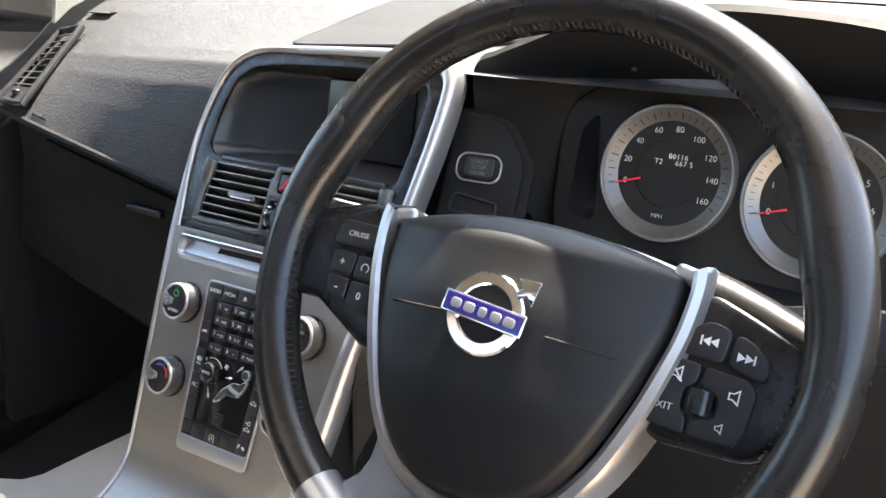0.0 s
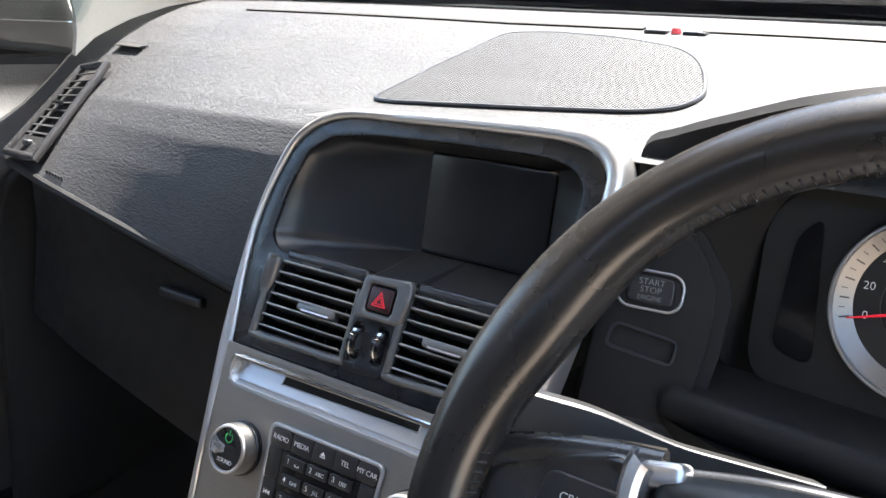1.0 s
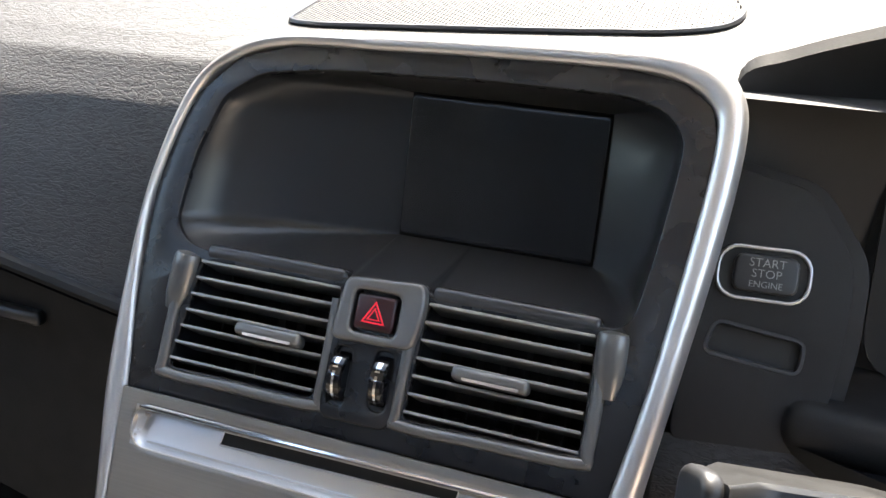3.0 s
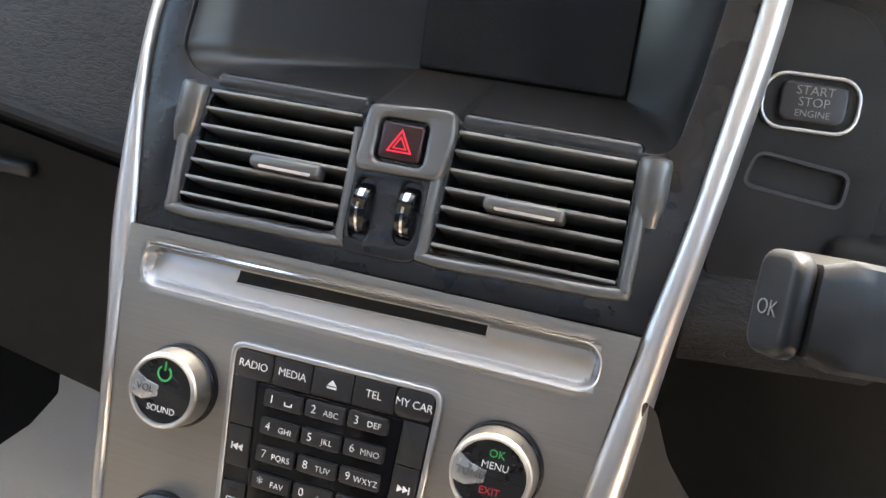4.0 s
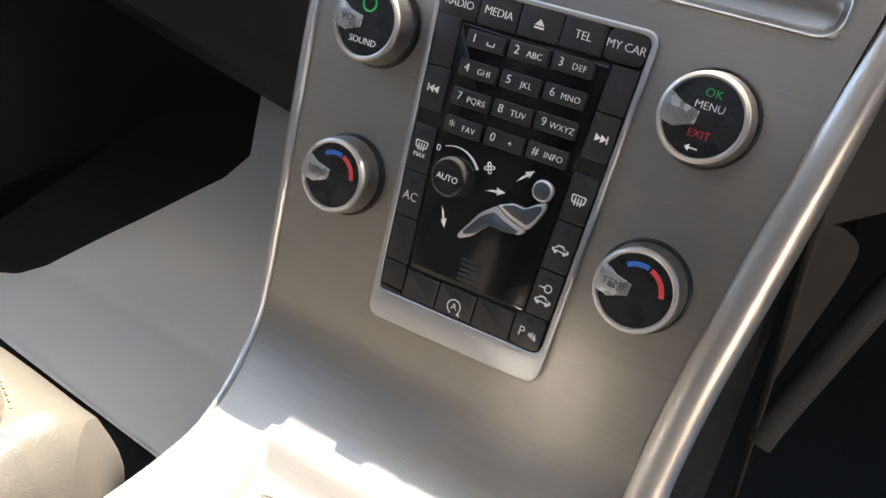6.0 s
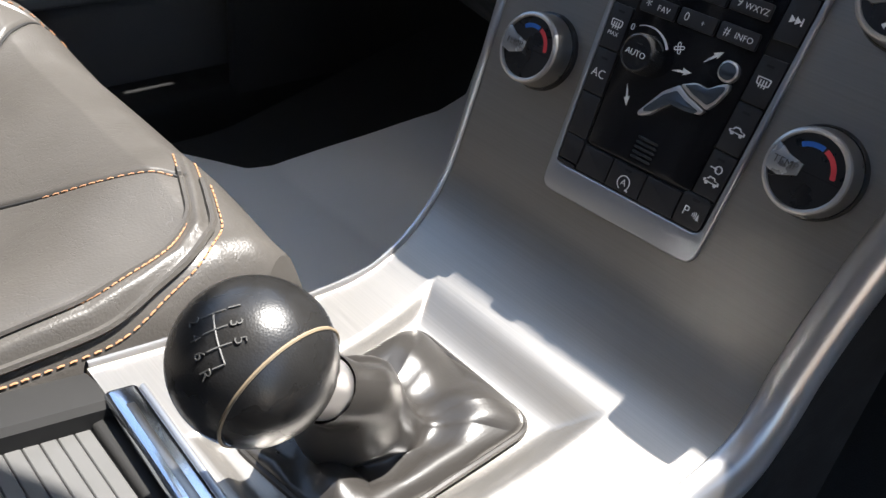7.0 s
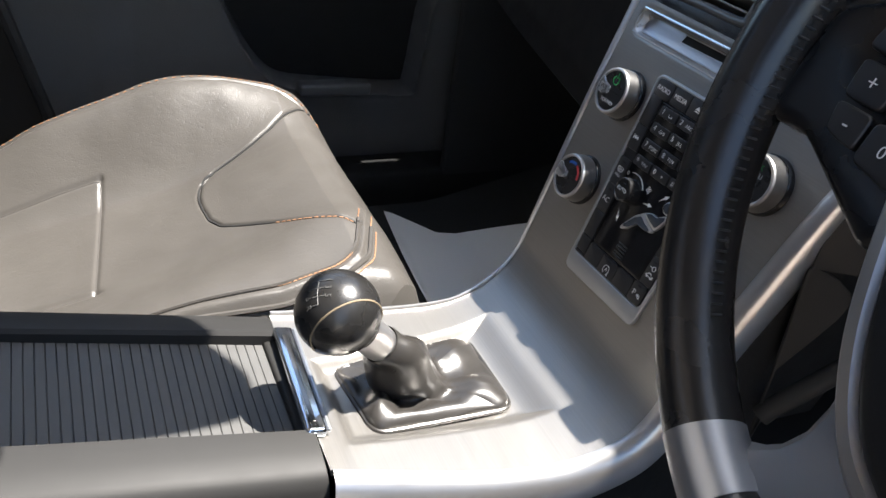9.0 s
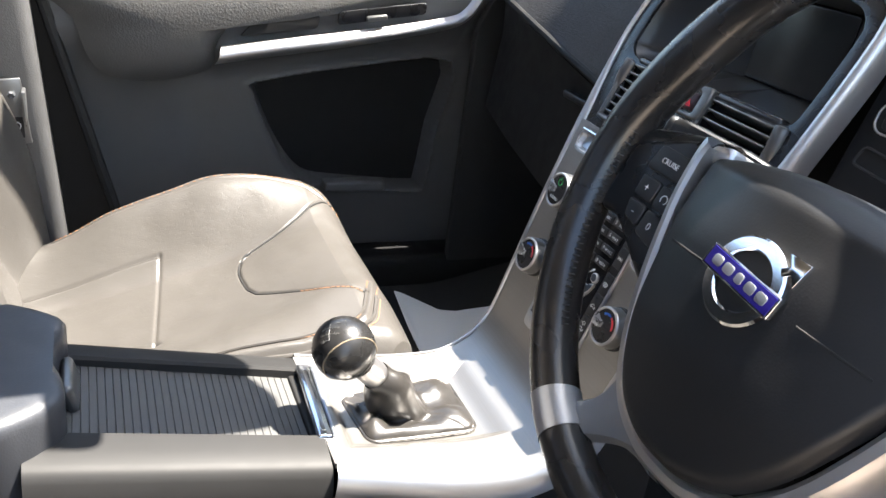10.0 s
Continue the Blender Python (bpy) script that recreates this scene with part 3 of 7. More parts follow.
# hazard pod with thumbwheels
POD_TOP = [(-0.0110, 0.0888), (0.0356, 0.0918), (0.0378, 0.078), (0.0342, 0.0545), (-0.0142, 0.0530), (-0.0122, 0.078)]
POD_LOW = [(-0.0142, 0.0560), (0.0340, 0.0570), (0.0305, 0.02), (0.0270, 0.0095), (-0.0120, 0.009), (-0.0152, 0.02)]
hz_hole = rrect(0.0275, 0.0235, 0.004, 0.0097, 0.0710)
w1, w2 = rrect(0.0105, 0.0325, 0.004, -0.0054, 0.0332), rrect(0.0105, 0.0325, 0.004, 0.0194, 0.0351)
part("hazard_pod", moved(plate([quad_round(POD_TOP, 0.006, 4), hz_hole], 0.0115, 0.0026, 3), FB @ pose(0, 0, -0.005)), M_POD, stack, "graphite pod between the vents")
part("wheel_plate", moved(plate([quad_round(POD_LOW, 0.005, 4), w1, w2], 0.008, 0.0016, 3), FB @ pose(0, 0, -0.005)), M_SOFT, stack, "black plate round the thumbwheels")
hz = part("hazard_button", moved(block(0.0235, 0.0195, 0.008, 0.002), on(FB, 0.0097, 0.0710, 0.0022)), M_REDDARK, stack, "black hazard button with a red triangle")
tri = lambda r: [(r * math.cos(radians(a)), r * math.sin(radians(a))) for a in (90, 210, 330)]
part("hazard_symbol", moved(plate([tri(0.0082), tri(0.0066)], 0.0003), on(FB, 0.0097, 0.0693, 0.0062)), M_REDLIT, hz, smooth=False)
part("hazard_symbol", moved(plate([tri(0.0046), tri(0.0034)], 0.0003), on(FB, 0.0097, 0.0693, 0.0062)), M_REDLIT, hz, smooth=False)
for x, y in ((-0.0054, 0.0332), (0.0194, 0.0351)):
    part("well", moved(block(0.0115, 0.0335, 0.002, 0), on(FB, x, y, -0.008)), M_VOID, stack, smooth=False)
    tw = part("thumbwheel", moved(lathe([(0.0125, -0.0045), (0.0143, -0.0036), (0.0146, 0), (0.0143, 0.0036), (0.0125, 0.0045)], 36), on(FB, x, y, -0.0042) @ pose(0, 0, 0, 0, 90, 0)), M_GLOSS, stack, "gloss black thumbwheel with a chrome line")
    stripe = lambda a0, a1, w: grid(lambda u, v: on(FB, x, y, -0.0042) @ Vector(((u - 0.5) * w, 0.0149 * math.sin(radians(a0 + (a1 - a0) * v)), 0.0149 * math.cos(radians(a0 + (a1 - a0) * v)))), 1, 10)
    part("stripe", stripe(-60, 12, 0.0015), M_CHROME, tw)
    part("stripe", stripe(20, 45, 0.0030), M_CHROME, tw)

# disc slot and its lip
part("disc_lip", tube([on(FA, x, 0.2225 + 0.0025 * (x + 0.13) / 0.26, 0.0006) @ Vector((0, 0, 0)) for x in np.linspace(-0.122, 0.127, 20)], 0.0011, 6), M_CHROME, stack)

# satin dish round the slot, sky reflection put into its colour and bright edge
def dish_point(u, v, lift):
    x, vv = -0.1265 + 0.2575 * u, 0.1988 + 0.0238 * v
    y, z, l, r, ny, nz = panel_at(0.2305 - vv)
    m = box_mask(x, vv, -0.1285, 0.1330, 0.1975, 0.2235, 0.011, 0.005)
    h = lift - m * (0.004 + 0.007 * smoothstep(0.197, 0.218, vv))
    return Vector((x, y + ny * h, z + nz * h))


def dish_uv(x, vv):
    return (x + 0.1265) / 0.2575, (vv - 0.1988) / 0.0238


dish_loop = rrect(0.2600, 0.0245, 0.0105, 0.00225, 0.2105, 8)
part("disc_dish", grid(lambda u, v: dish_point(u, v, 0.0003), 110, 26), M_DISH, stack, "satin dish round the disc slot, sky reflection put into its pale colour")
part("dish_edge", tube([dish_point(*dish_uv(x, vv), 0.0004) for x, vv in dish_loop], 0.0006, 6, closed=True), M_SATIN, stack)
SLOT_IN = (-0.0718, 0.0722)


def slot_point(u, v, lift):
    x = SLOT_IN[0] + (SLOT_IN[1] - SLOT_IN[0]) * u
    lo, hi = 0.2097 + 0.0027 * u, 0.2171 + 0.0016 * u
    return dish_point(*dish_uv(x, lo + (hi - lo) * v), lift)


# black sheet on the dish, coloured as the slot's dark inside
part("disc_slot", grid(lambda u, v: slot_point(u, v, 0.0009), 60, 6), M_VOID, stack, "black disc slot")
slot_edge = [(t / 40, 0) for t in range(40)] + [(1, t / 4) for t in range(4)] + [(1 - t / 40, 1) for t in range(40)] + [(0, 1 - t / 4) for t in range(4)]
part("slot_edge", tube([slot_point(u, v, 0.0008) for u, v in slot_edge], 0.0005, 6, closed=True), M_SATIN, stack)

# keypad surround: a raised tapered frame with a deeper lower lip
frame_out = quad_round([(-0.0535, -0.0035), (0.0525, 0.0015), (0.0585, 0.1835), (-0.0625, 0.1805)], 0.008)
pad_edge = quad_round([(-0.0505, 0.0135), (0.0495, 0.0175), (0.0555, 0.1805), (-0.0595, 0.1775)], 0.006)
part("keypad_frame", moved(plate([frame_out, pad_edge], 0.0042, 0.0012, 3), on(FKP, 0, 0, -0.0005)), M_DISH, stack, "satin silver keypad surround")
part("keypad_base", moved(plate([pad_edge], 0.002), on(FKP, 0, 0, -0.0005)), M_VOID, stack)


def key_quad(pts, r=0.0012, h=0.0032, material=None, label=""):
    me = moved(plate([quad_round(pts, r, 3)], h, 0.0006, 1), on(FKP, 0, 0, 0.0005))
    return part("key", me, material or M_KEY, stack, label)


Z_KEY = 0.0039


def xl(v):
    return -0.0500 - 0.0093 * (v - 0.0135) / 0.164


def xr(v):
    return 0.0490 + 0.0062 * (v - 0.0175) / 0.163


def slant(x):
    return 0.0025 * (x / 0.05) * 0.6


# top row
cuts = [0.0, 0.205, 0.405, 0.61, 0.815, 1.0]
for i, word in enumerate(("RADIO", "MEDIA", "", "TEL", "MY CAR")):
    q = []
    for v, a in ((0.1640, cuts[i]), (0.1640, cuts[i + 1]), (0.1790, cuts[i + 1]), (0.1790, cuts[i])):
        x = xl(v) + (xr(v) - xl(v)) * a
        x += 0.0003 if a == cuts[i] else -0.0003
        q.append((x, v + slant(x)))
    k = key_quad(q, 0.0045 if i in (0, 4) else 0.001)
    cx, cy = sum(p[0] for p in q) / 4, sum(p[1] for p in q) / 4
    if word:
        lettering(word, 0.0058, on(FKP, cx, cy, Z_KEY), k, spread=0.95)
    else:
        part("symbol", moved(plate([[(-0.0027, -0.0006), (0.0027, -0.0006), (0, 0.0024)]], 0.0003), on(FKP, cx, cy, Z_KEY)), M_WHITE, k, smooth=False)
        part("symbol", moved(plate([rrect(0.0054, 0.0009, 0.0001, 0, -0.0017)], 0.0003), on(FKP, cx, cy, Z_KEY)), M_WHITE, k, smooth=False)


def icon(k, loops_list, x, y, material=None):
    for loops in loops_list:
        part("symbol", moved(plate(loops, 0.0003), on(FKP, x, y, Z_KEY)), material or M_WHITE, k, smooth=False)


def led(k, x, y):
    part("indicator", moved(plate([rrect(0.0042, 0.0012, 0.0003)], 0.0003), on(FKP, x, y, Z_KEY)), M_VOID, k, smooth=False)


skip_l = [[[(0, 0), (0.003, -0.0019), (0.003, 0.0019)]], [[(-0.003, 0), (0, -0.0019), (0, 0.0019)]], [rrect(0.0007, 0.0038, 0.0001, -0.0034, 0)]]
skip_r = [[[(0, 0), (-0.003, 0.0019), (-0.003, -0.0019)]], [[(0.003, 0), (0, 0.0019), (0, -0.0019)]], [rrect(0.0007, 0.0038, 0.0001, 0.0034, 0)]]
heat = [[quad_round([(-0.0035, -0.0018), (0.0035, -0.0018), (0.004, 0.0022), (-0.004, 0.0022)], 0.001), quad_round([(-0.0029, -0.0013), (0.0029, -0.0013), (0.0034, 0.0017), (-0.0034, 0.0017)], 0.001)]] + [[rrect(0.0006, 0.004, 0.0002, x, -0.001)] for x in (-0.0016, 0, 0.0016)]
car_shape = [(-0.0045, -0.0012), (0.0045, -0.0012), (0.0045, 0.0004), (0.002, 0.0008), (0.0012, 0.0022), (-0.0018, 0.0022), (-0.003, 0.0006), (-0.0045, 0.0002)]
car_icon = [[car_shape, [(x * 0.78, y * 0.62 + 0.0001) for x, y in car_shape]], [circle(0.001, -0.0025, -0.0014, 12)], [circle(0.001, 0.0025, -0.0014, 12)]]

# left and right columns
left_rows = [(0.0170, 0.0312, ""), (0.0318, 0.0560, ""), (0.0566, 0.0810, "AC"), (0.0816, 0.1060, "MAX"), (0.1145, 0.1365, "rew"), (0.1371, 0.1630, "")]
for a, b, what in left_rows:
    q = [(xl(a) + 0.0003, a), (xl(a) + 0.0143, a + 0.0004), (xl(b) + 0.0143, b + 0.0004), (xl(b) + 0.0003, b)]
    k = key_quad(q, 0.0009)
    cx, cy = sum(p[0] for p in q) / 4, (a + b) / 2
    if what == "AC":
        lettering("AC", 0.0068, on(FKP, cx, cy - 0.001, Z_KEY), k)
        led(k, cx, b - 0.0045)
    elif what == "MAX":
        icon(k, heat, cx, cy + 0.002)
        lettering("MAX", 0.0034, on(FKP, cx, cy - 0.0035, Z_KEY), k)
        led(k, cx, b - 0.0035)
    elif what == "rew":
        icon(k, skip_l, cx, cy)
right_rows = [(0.0360, 0.0600, "slope"), (0.0606, 0.0860, "recirc"), (0.0866, 0.1105, "heat"), (0.1185, 0.1410, "ff"), (0.1416, 0.1640, "")]
for a, b, what in right_rows:
    q = [(xr(a) - 0.0143, a), (xr(a) - 0.0003, a + 0.0004), (xr(b) - 0.0003, b + 0.0004), (xr(b) - 0.0143, b)]
    k = key_quad(q, 0.0009)
    cx, cy = sum(p[0] for p in q) / 4, (a + b) / 2
    if what == "ff":
        icon(k, skip_r, cx, cy)
    elif what == "heat":
        icon(k, heat, cx, cy)
        led(k, cx, b - 0.004)
    elif what == "recirc":
        icon(k, car_icon, cx, cy - 0.001)
        led(k, cx, b - 0.004)
    elif what == "slope":
        icon(k, car_icon, cx, cy - 0.003)
        icon(k, [[circle(0.0022, 0, 0, 16), circle(0.0016, 0, 0, 16)], [rrect(0.004, 0.0006, 0.0001, -0.003, 0)]], cx + 0.001, cy + 0.0035)
        led(k, cx, b - 0.0035)
# bottom row
bx = [-0.0500, -0.0355, -0.0145, 0.0085, 0.0312, 0.0489]
for i in range(5):
    if i == 0:
        q = [(-0.0500, 0.0140), (-0.0358, 0.0147), (-0.0366, 0.0210), (-0.0366, 0.0212), (-0.0506, 0.0164)]
        q = [(-0.0498, 0.0140), (-0.0360, 0.0146), (-0.0368, 0.0164), (-0.0502, 0.0164)]
    else:
        top = (0.0296, 0.0303, 0.0312, 0.0322, 0.0354)[i]
        y0 = 0.0142 + 0.0008 * i
        q = [(bx[i] + 0.0003, y0), (bx[i + 1] - 0.0003, y0 + 0.0008), (bx[i + 1] - 0.0003, top + 0.0006), (bx[i] + 0.0003, top)]
    k = key_quad(q, 0.0035 if i == 4 else 0.0009)
    cx, cy = sum(p[0] for p in q) / 4, sum(p[1] for p in q) / 4
    if i == 2:
        lettering("A", 0.0052, on(FKP, cx, cy - 0.002, Z_KEY), k)
        icon(k, [[arc_band(0.0036, 0.0041, -30, 250)], [[(0.0045, -0.004), (0.0022, -0.0036), (0.0034, -0.0018)]]], cx, cy - 0.002)
        led(k, cx, cy + 0.005)
    if i == 4:
        lettering("P", 0.0072, on(FKP, cx - 0.003, cy - 0.001, Z_KEY), k)
        icon(k, [[arc_band(r, r + 0.0005, -30, 30)] for r in (0.0012, 0.0022, 0.0032)] + [[[(0.0038, -0.002), (0.0056, -0.002), (0.0046, 0.0016)]]], cx, cy - 0.001)
        led(k, cx, cy + 0.006)

# gloss inner plate and number keys
inner = quad_round([(-0.0355, 0.0312), (0.0345, 0.0345), (0.0395, 0.1638), (-0.0440, 0.1618)], 0.003)
part("inner_plate", moved(plate([inner], 0.0022, 0.0005), on(FKP, 0, 0, 0.0005)), M_GLOSS, stack, "gloss black inner panel")
rows = [(("1", "\u02fd"), ("2", "ABC"), ("3", "DEF")), (("4", "GHI"), ("5", "JKL"), ("6", "MNO")), (("7", "PQRS"), ("8", "TUV"), ("9", "WXYZ")), (("*", "FAV"), ("0", "+"), ("#", "INFO"))]
for r, row in enumerate(rows):
    cy0 = 0.1558 - 0.0147 * r
    for c, (digit, word) in enumerate(row):
        cx = -0.0267 + 0.0243 * c + 0.0002 * r
        cy = cy0 + 0.0010 * c
        k = part("key", moved(plate([rrect(0.0222, 0.0086, 0.0012)], 0.0030, 0.0006, 1), on(FKP, cx, cy, 0.0024, 1.2)), M_KEY, stack)
        lettering(digit, 0.0062 if digit != "*" else 0.0090, on(FKP, cx - 0.0062, cy - (0.0012 if digit == "*" else 0), 0.0056, 1.2), k)
        if word == "\u02fd":
            part("symbol", moved(plate([[(-0.0022, 0.001), (-0.0022, -0.001), (0.0022, -0.001), (0.0022, 0.001), (0.0017, 0.001), (0.0017, -0.0004), (-0.0017, -0.0004), (-0.0017, 0.001)]], 0.0003), on(FKP, cx + 0.0035, cy - 0.0006, 0.0056)), M_WHITE, k, smooth=False)
        else:
            lettering(word, 0.0044, on(FKP, cx + 0.0038, cy - 0.0003, 0.0056, 1.2), k, spread=1.05)


def rotary(x, y, r, h, pointer, extra):
    m = on(FA, x, y, 0)
    base = part("knob", moved(lathe([(r * 1.08, 0.003), (r * 1.07, 0.0045), (r * 1.05, h * 0.6), (r * 1.02, h * 0.91)], 56), m), M_BARREL, stack, "rotary knob with a silver rim and black face")
    part("rim", moved(lathe([(r * 1.02, h * 0.90), (r * 0.99, h), (r * 0.93, h + 0.0005), (r * 0.885, h + 0.0002), (r * 0.87, h - 0.0012)], 56), m), M_SATIN, base)
    part("face", moved(lathe([(r * 0.88, h - 0.0011), (0, h - 0.0006)], 40), m), M_KNOBTOP, base)
    part("skirt", moved(lathe([(r * 1.14, -0.002), (r * 1.14, 0.0028), (r * 1.10, 0.0042), (r * 1.07, 0.0044)], 56), m), M_GLOSS, base)
    arrow = [(-0.93 * r, -0.26 * r), (-0.55 * r, -0.34 * r), (-0.12 * r, -0.17 * r), (-0.10 * r, 0.12 * r), (-0.5 * r, 0.21 * r), (-0.84 * r, 0.42 * r), (-0.93 * r, 0.26 * r)]
    part("pointer", moved(plate([arrow], 0.0013, 0.0004, 1), m @ pose(0, 0, h - 0.0009)), M_POINTER, base)
    zt = h + 0.00055
    lettering(pointer, r * 0.27, m @ pose(-0.48 * r, -0.01 * r, zt), base, M_THREAD)
    part("split_line", moved(plate([rrect(r * 0.92, 0.0004, 0.0001, r * 0.36, -0.02 * r)], 0.0002), m @ pose(0, 0, h - 0.0008)), M_VOID, base, smooth=False)
    for kind, *a in extra:
        if kind == "text":
            word, size, tx, ty, mt = a
            lettering(word, r * size, m @ pose(tx * r, ty * r, h - 0.0006), base, mt)
        elif kind == "arc":
            a0, a1, mt = a
            part("scale", moved(plate([arc_band(r * 0.56, r * 0.68, a0, a1)], 0.0002), m @ pose(0, 0, h - 0.0007)), mt, base, smooth=False)
        elif kind == "power":
            part("symbol", moved(plate([arc_band(r * 0.17, r * 0.22, 125, 415)], 0.0002), m @ pose(0, 0.47 * r, h - 0.0007)), M_GREEN, base, smooth=False)
            part("symbol", moved(plate([rrect(r * 0.05, r * 0.24, 0.0001, 0, 0.2 * r)], 0.0002), m @ pose(0, 0.47 * r, h - 0.0007)), M_GREEN, base, smooth=False)
        elif kind == "back":
            part("symbol", moved(plate([[(-0.17 * r, 0), (-0.06 * r, 0.08 * r), (-0.06 * r, -0.08 * r)]], 0.0002), m @ pose(0, -0.68 * r, h - 0.0007)), M_WHITE, base, smooth=False)
            part("symbol", moved(plate([rrect(0.20 * r, 0.035 * r, 0.0001, 0.03 * r, 0)], 0.0002), m @ pose(0, -0.68 * r, h - 0.0007)), M_WHITE, base, smooth=False)
    return base


R_KNOB = 0.0203
rotary(-0.0892, 0.1490, R_KNOB, 0.0185, "VOL", [("power",), ("text", "SOUND", 0.245, 0.05, -0.50, M_WHITE)])
rotary(0.0930, 0.1527, R_KNOB, 0.0185, "TUNE", [("text", "OK", 0.27, 0.08, 0.55, M_GREEN), ("text", "MENU", 0.245, 0.08, 0.26, M_WHITE), ("text", "EXIT", 0.25, 0.05, -0.36, M_RED), ("back",)])
for x, y in ((-0.0858, 0.0652), (0.0908, 0.0690)):
    rotary(x, y, R_KNOB, 0.0185, "TEMP", [("arc", 75, 125, M_BLUE), ("arc", 5, 70, M_RED)])
# fan knob on the inner plate
mk = on(FKP, -0.0222, 0.0870, 0.0025)
fan = part("fan_knob", moved(lathe([(0.0108, 0), (0.0105, 0.009), (0.0098, 0.012), (0.0090, 0.0125), (0.0086, 0.0118), (0, 0.012)], 40), mk), M_DARKCHROME, stack, "small black fan knob")
lettering("AUTO", 0.0046, mk @ pose(0, -0.0005, 0.0124), fan)
part("indicator", moved(plate([rrect(0.003, 0.0008, 0.0002)], 0.0003), mk @ pose(0, 0.0048, 0.0119)), M_VOID, fan, smooth=False)
ip = on(FKP, 0, 0, 0.0029)
lettering("0", 0.0052, ip @ pose(-0.0375, 0.0975, 0), stack)
part("scale", moved(plate([[(-0.0268 + rr * math.cos(radians(a)), 0.0845 + rr * math.sin(radians(a))) for rr, a in [(0.0165, 115 - 82 * i / 14) for i in range(15)]] + [(-0.0268 + rr * math.cos(radians(a)), 0.0845 + rr * math.sin(radians(a))) for rr, a in [(0.0168 + 0.0012 * (1 - i / 14), 33 + 82 * i / 14) for i in range(15)]]], 0.0002), ip), M_WHITE, stack, smooth=False)
for a in (20, 110, 200, 290):
    part("fan_blade", moved(plate([[(p.x, p.y) for p in (Vector((0.0018 + 0.0014 * math.cos(radians(t)), 0.0011 * math.sin(radians(t)))) for t in range(0, 360, 30))],
                                   [(p.x, p.y) for p in (Vector((0.0018 + 0.0009 * math.cos(radians(t)), 0.0006 * math.sin(radians(t)))) for t in range(0, 360, 30))]], 0.0002), ip @ pose(-0.0060, 0.0972, 0, 0, 0, a)), M_WHITE, stack, smooth=False)
# seated-figure shaped airflow buttons, plain shapes
head = part("airflow_button", moved(plate([rrect(0.0112, 0.0108, 0.005)], 0.0042, 0.0012, 2), on(FKP, 0.0262, 0.0965, 0.0025, -8)), M_SATIN, stack, "round clear airflow button with a silver edge")
part("button_window", moved(plate([rrect(0.0088, 0.0084, 0.0038)], 0.0010, 0.0003, 1), on(FKP, 0.0262, 0.0965, 0.0061, -8)), M_ICE, head)
body1 = [(0.0050, 0.0800), (0.0125, 0.0838), (0.0200, 0.0835), (0.0255, 0.0880), (0.0300, 0.0902), (0.0307, 0.0870), (0.0272, 0.0780), (0.0240, 0.0735), (0.0125, 0.0765)]
body2 = [(0.0047, 0.0796), (0.0122, 0.0760), (0.0237, 0.0730), (0.0215, 0.0700), (0.0150, 0.0690), (0.0040, 0.0690), (0.0000, 0.0650), (-0.0050, 0.0590), (-0.0110, 0.0560), (-0.0122, 0.0578), (-0.0030, 0.0730)]
for b in (body1, body2):
    ab = part("airflow_button", moved(plate([quad_round(b, 0.0015, 3)], 0.0036, 0.0007, 2), on(FKP, 0, 0.0015, 0.0025)), M_SATIN, stack, "clear airflow button with a silver edge")
    mx, my = sum(p[0] for p in b) / len(b), sum(p[1] for p in b) / len(b)
    part("button_window", moved(plate([quad_round([(mx + (p[0] - mx) * 0.84, my + (p[1] - my) * 0.72) for p in b], 0.0012, 3)], 0.0010, 0.0003, 1), on(FKP, 0, 0.0015, 0.0055)), M_ICE, ab)
for px, py, ang in ((0.0145, 0.1000, 40), (0.0010, 0.0870, 8), (-0.0240, 0.0640, -72)):
    part("arrow", moved(plate([[(-0.0062, -0.0006), (0.0015, -0.0004), (0.0008, -0.0016), (0.0056, 0.0006), (0.0002, 0.0022), (0.0008, 0.0008), (-0.0025, 0.0006)]], 0.0002), ip @ pose(px, py, 0, 0, 0, ang)), M_WHITE, stack, smooth=False)
for i in range(5):
    part("rib", moved(block(0.0130, 0.0013, 0.0012, 0.0004, 1), on(FKP, -0.0003, 0.0370 + 0.0027 * i, 0.0028, 1)), M_KEY, stack)


# ---- dashboard ----
dash = thing("dashboard", (0, 0.2, 0.6), "black grained dashboard with a mesh speaker grille, sunlit on top", "dashboard")
DP_IN = [(0.045, 0.640), (0.052, 0.683), (0.060, 0.732), (0.074, 0.786), (0.092, 0.817), (0.125, 0.831), (0.165, 0.842), (0.24, 0.864), (0.32, 0.891), (0.40, 0.917), (0.46, 0.932), (0.56, 0.945)]
DP_OUT = [(0.080, 0.703), (0.096, 0.720), (0.118, 0.744), (0.146, 0.773), (0.173, 0.799), (0.197, 0.817), (0.225, 0.837), (0.27, 0.868), (0.33, 0.898), (0.39, 0.921), (0.44, 0.934), (0.51, 0.944)]


def dash_point(x, k):
    """Passenger side of the pad: x from the stack out to the door, k along its profile."""
    t = (-0.15 - x) / 0.51
    i = min(10, int(k))
    f = k - i
    a = Vector(DP_IN[i]).lerp(Vector(DP_IN[i + 1]), f)
    b = Vector(DP_OUT[i]).lerp(Vector(DP_OUT[i + 1]), f)
    p = a.lerp(b, max(0.0, t))
    sag = 0.012 * math.sin(math.pi * max(0, min(1, t))) * max(0, 1 - k / 7)
    return Vector((x, p.x + 0.035 * max(0, t - 0.9) - sag * 0.2, p.y))


part("passenger_pad", grid(lambda u, v: dash_point(-0.148 - 0.70 * u, 11 * v), 60, 66), M_DASH, dash, "grained black dash pad")
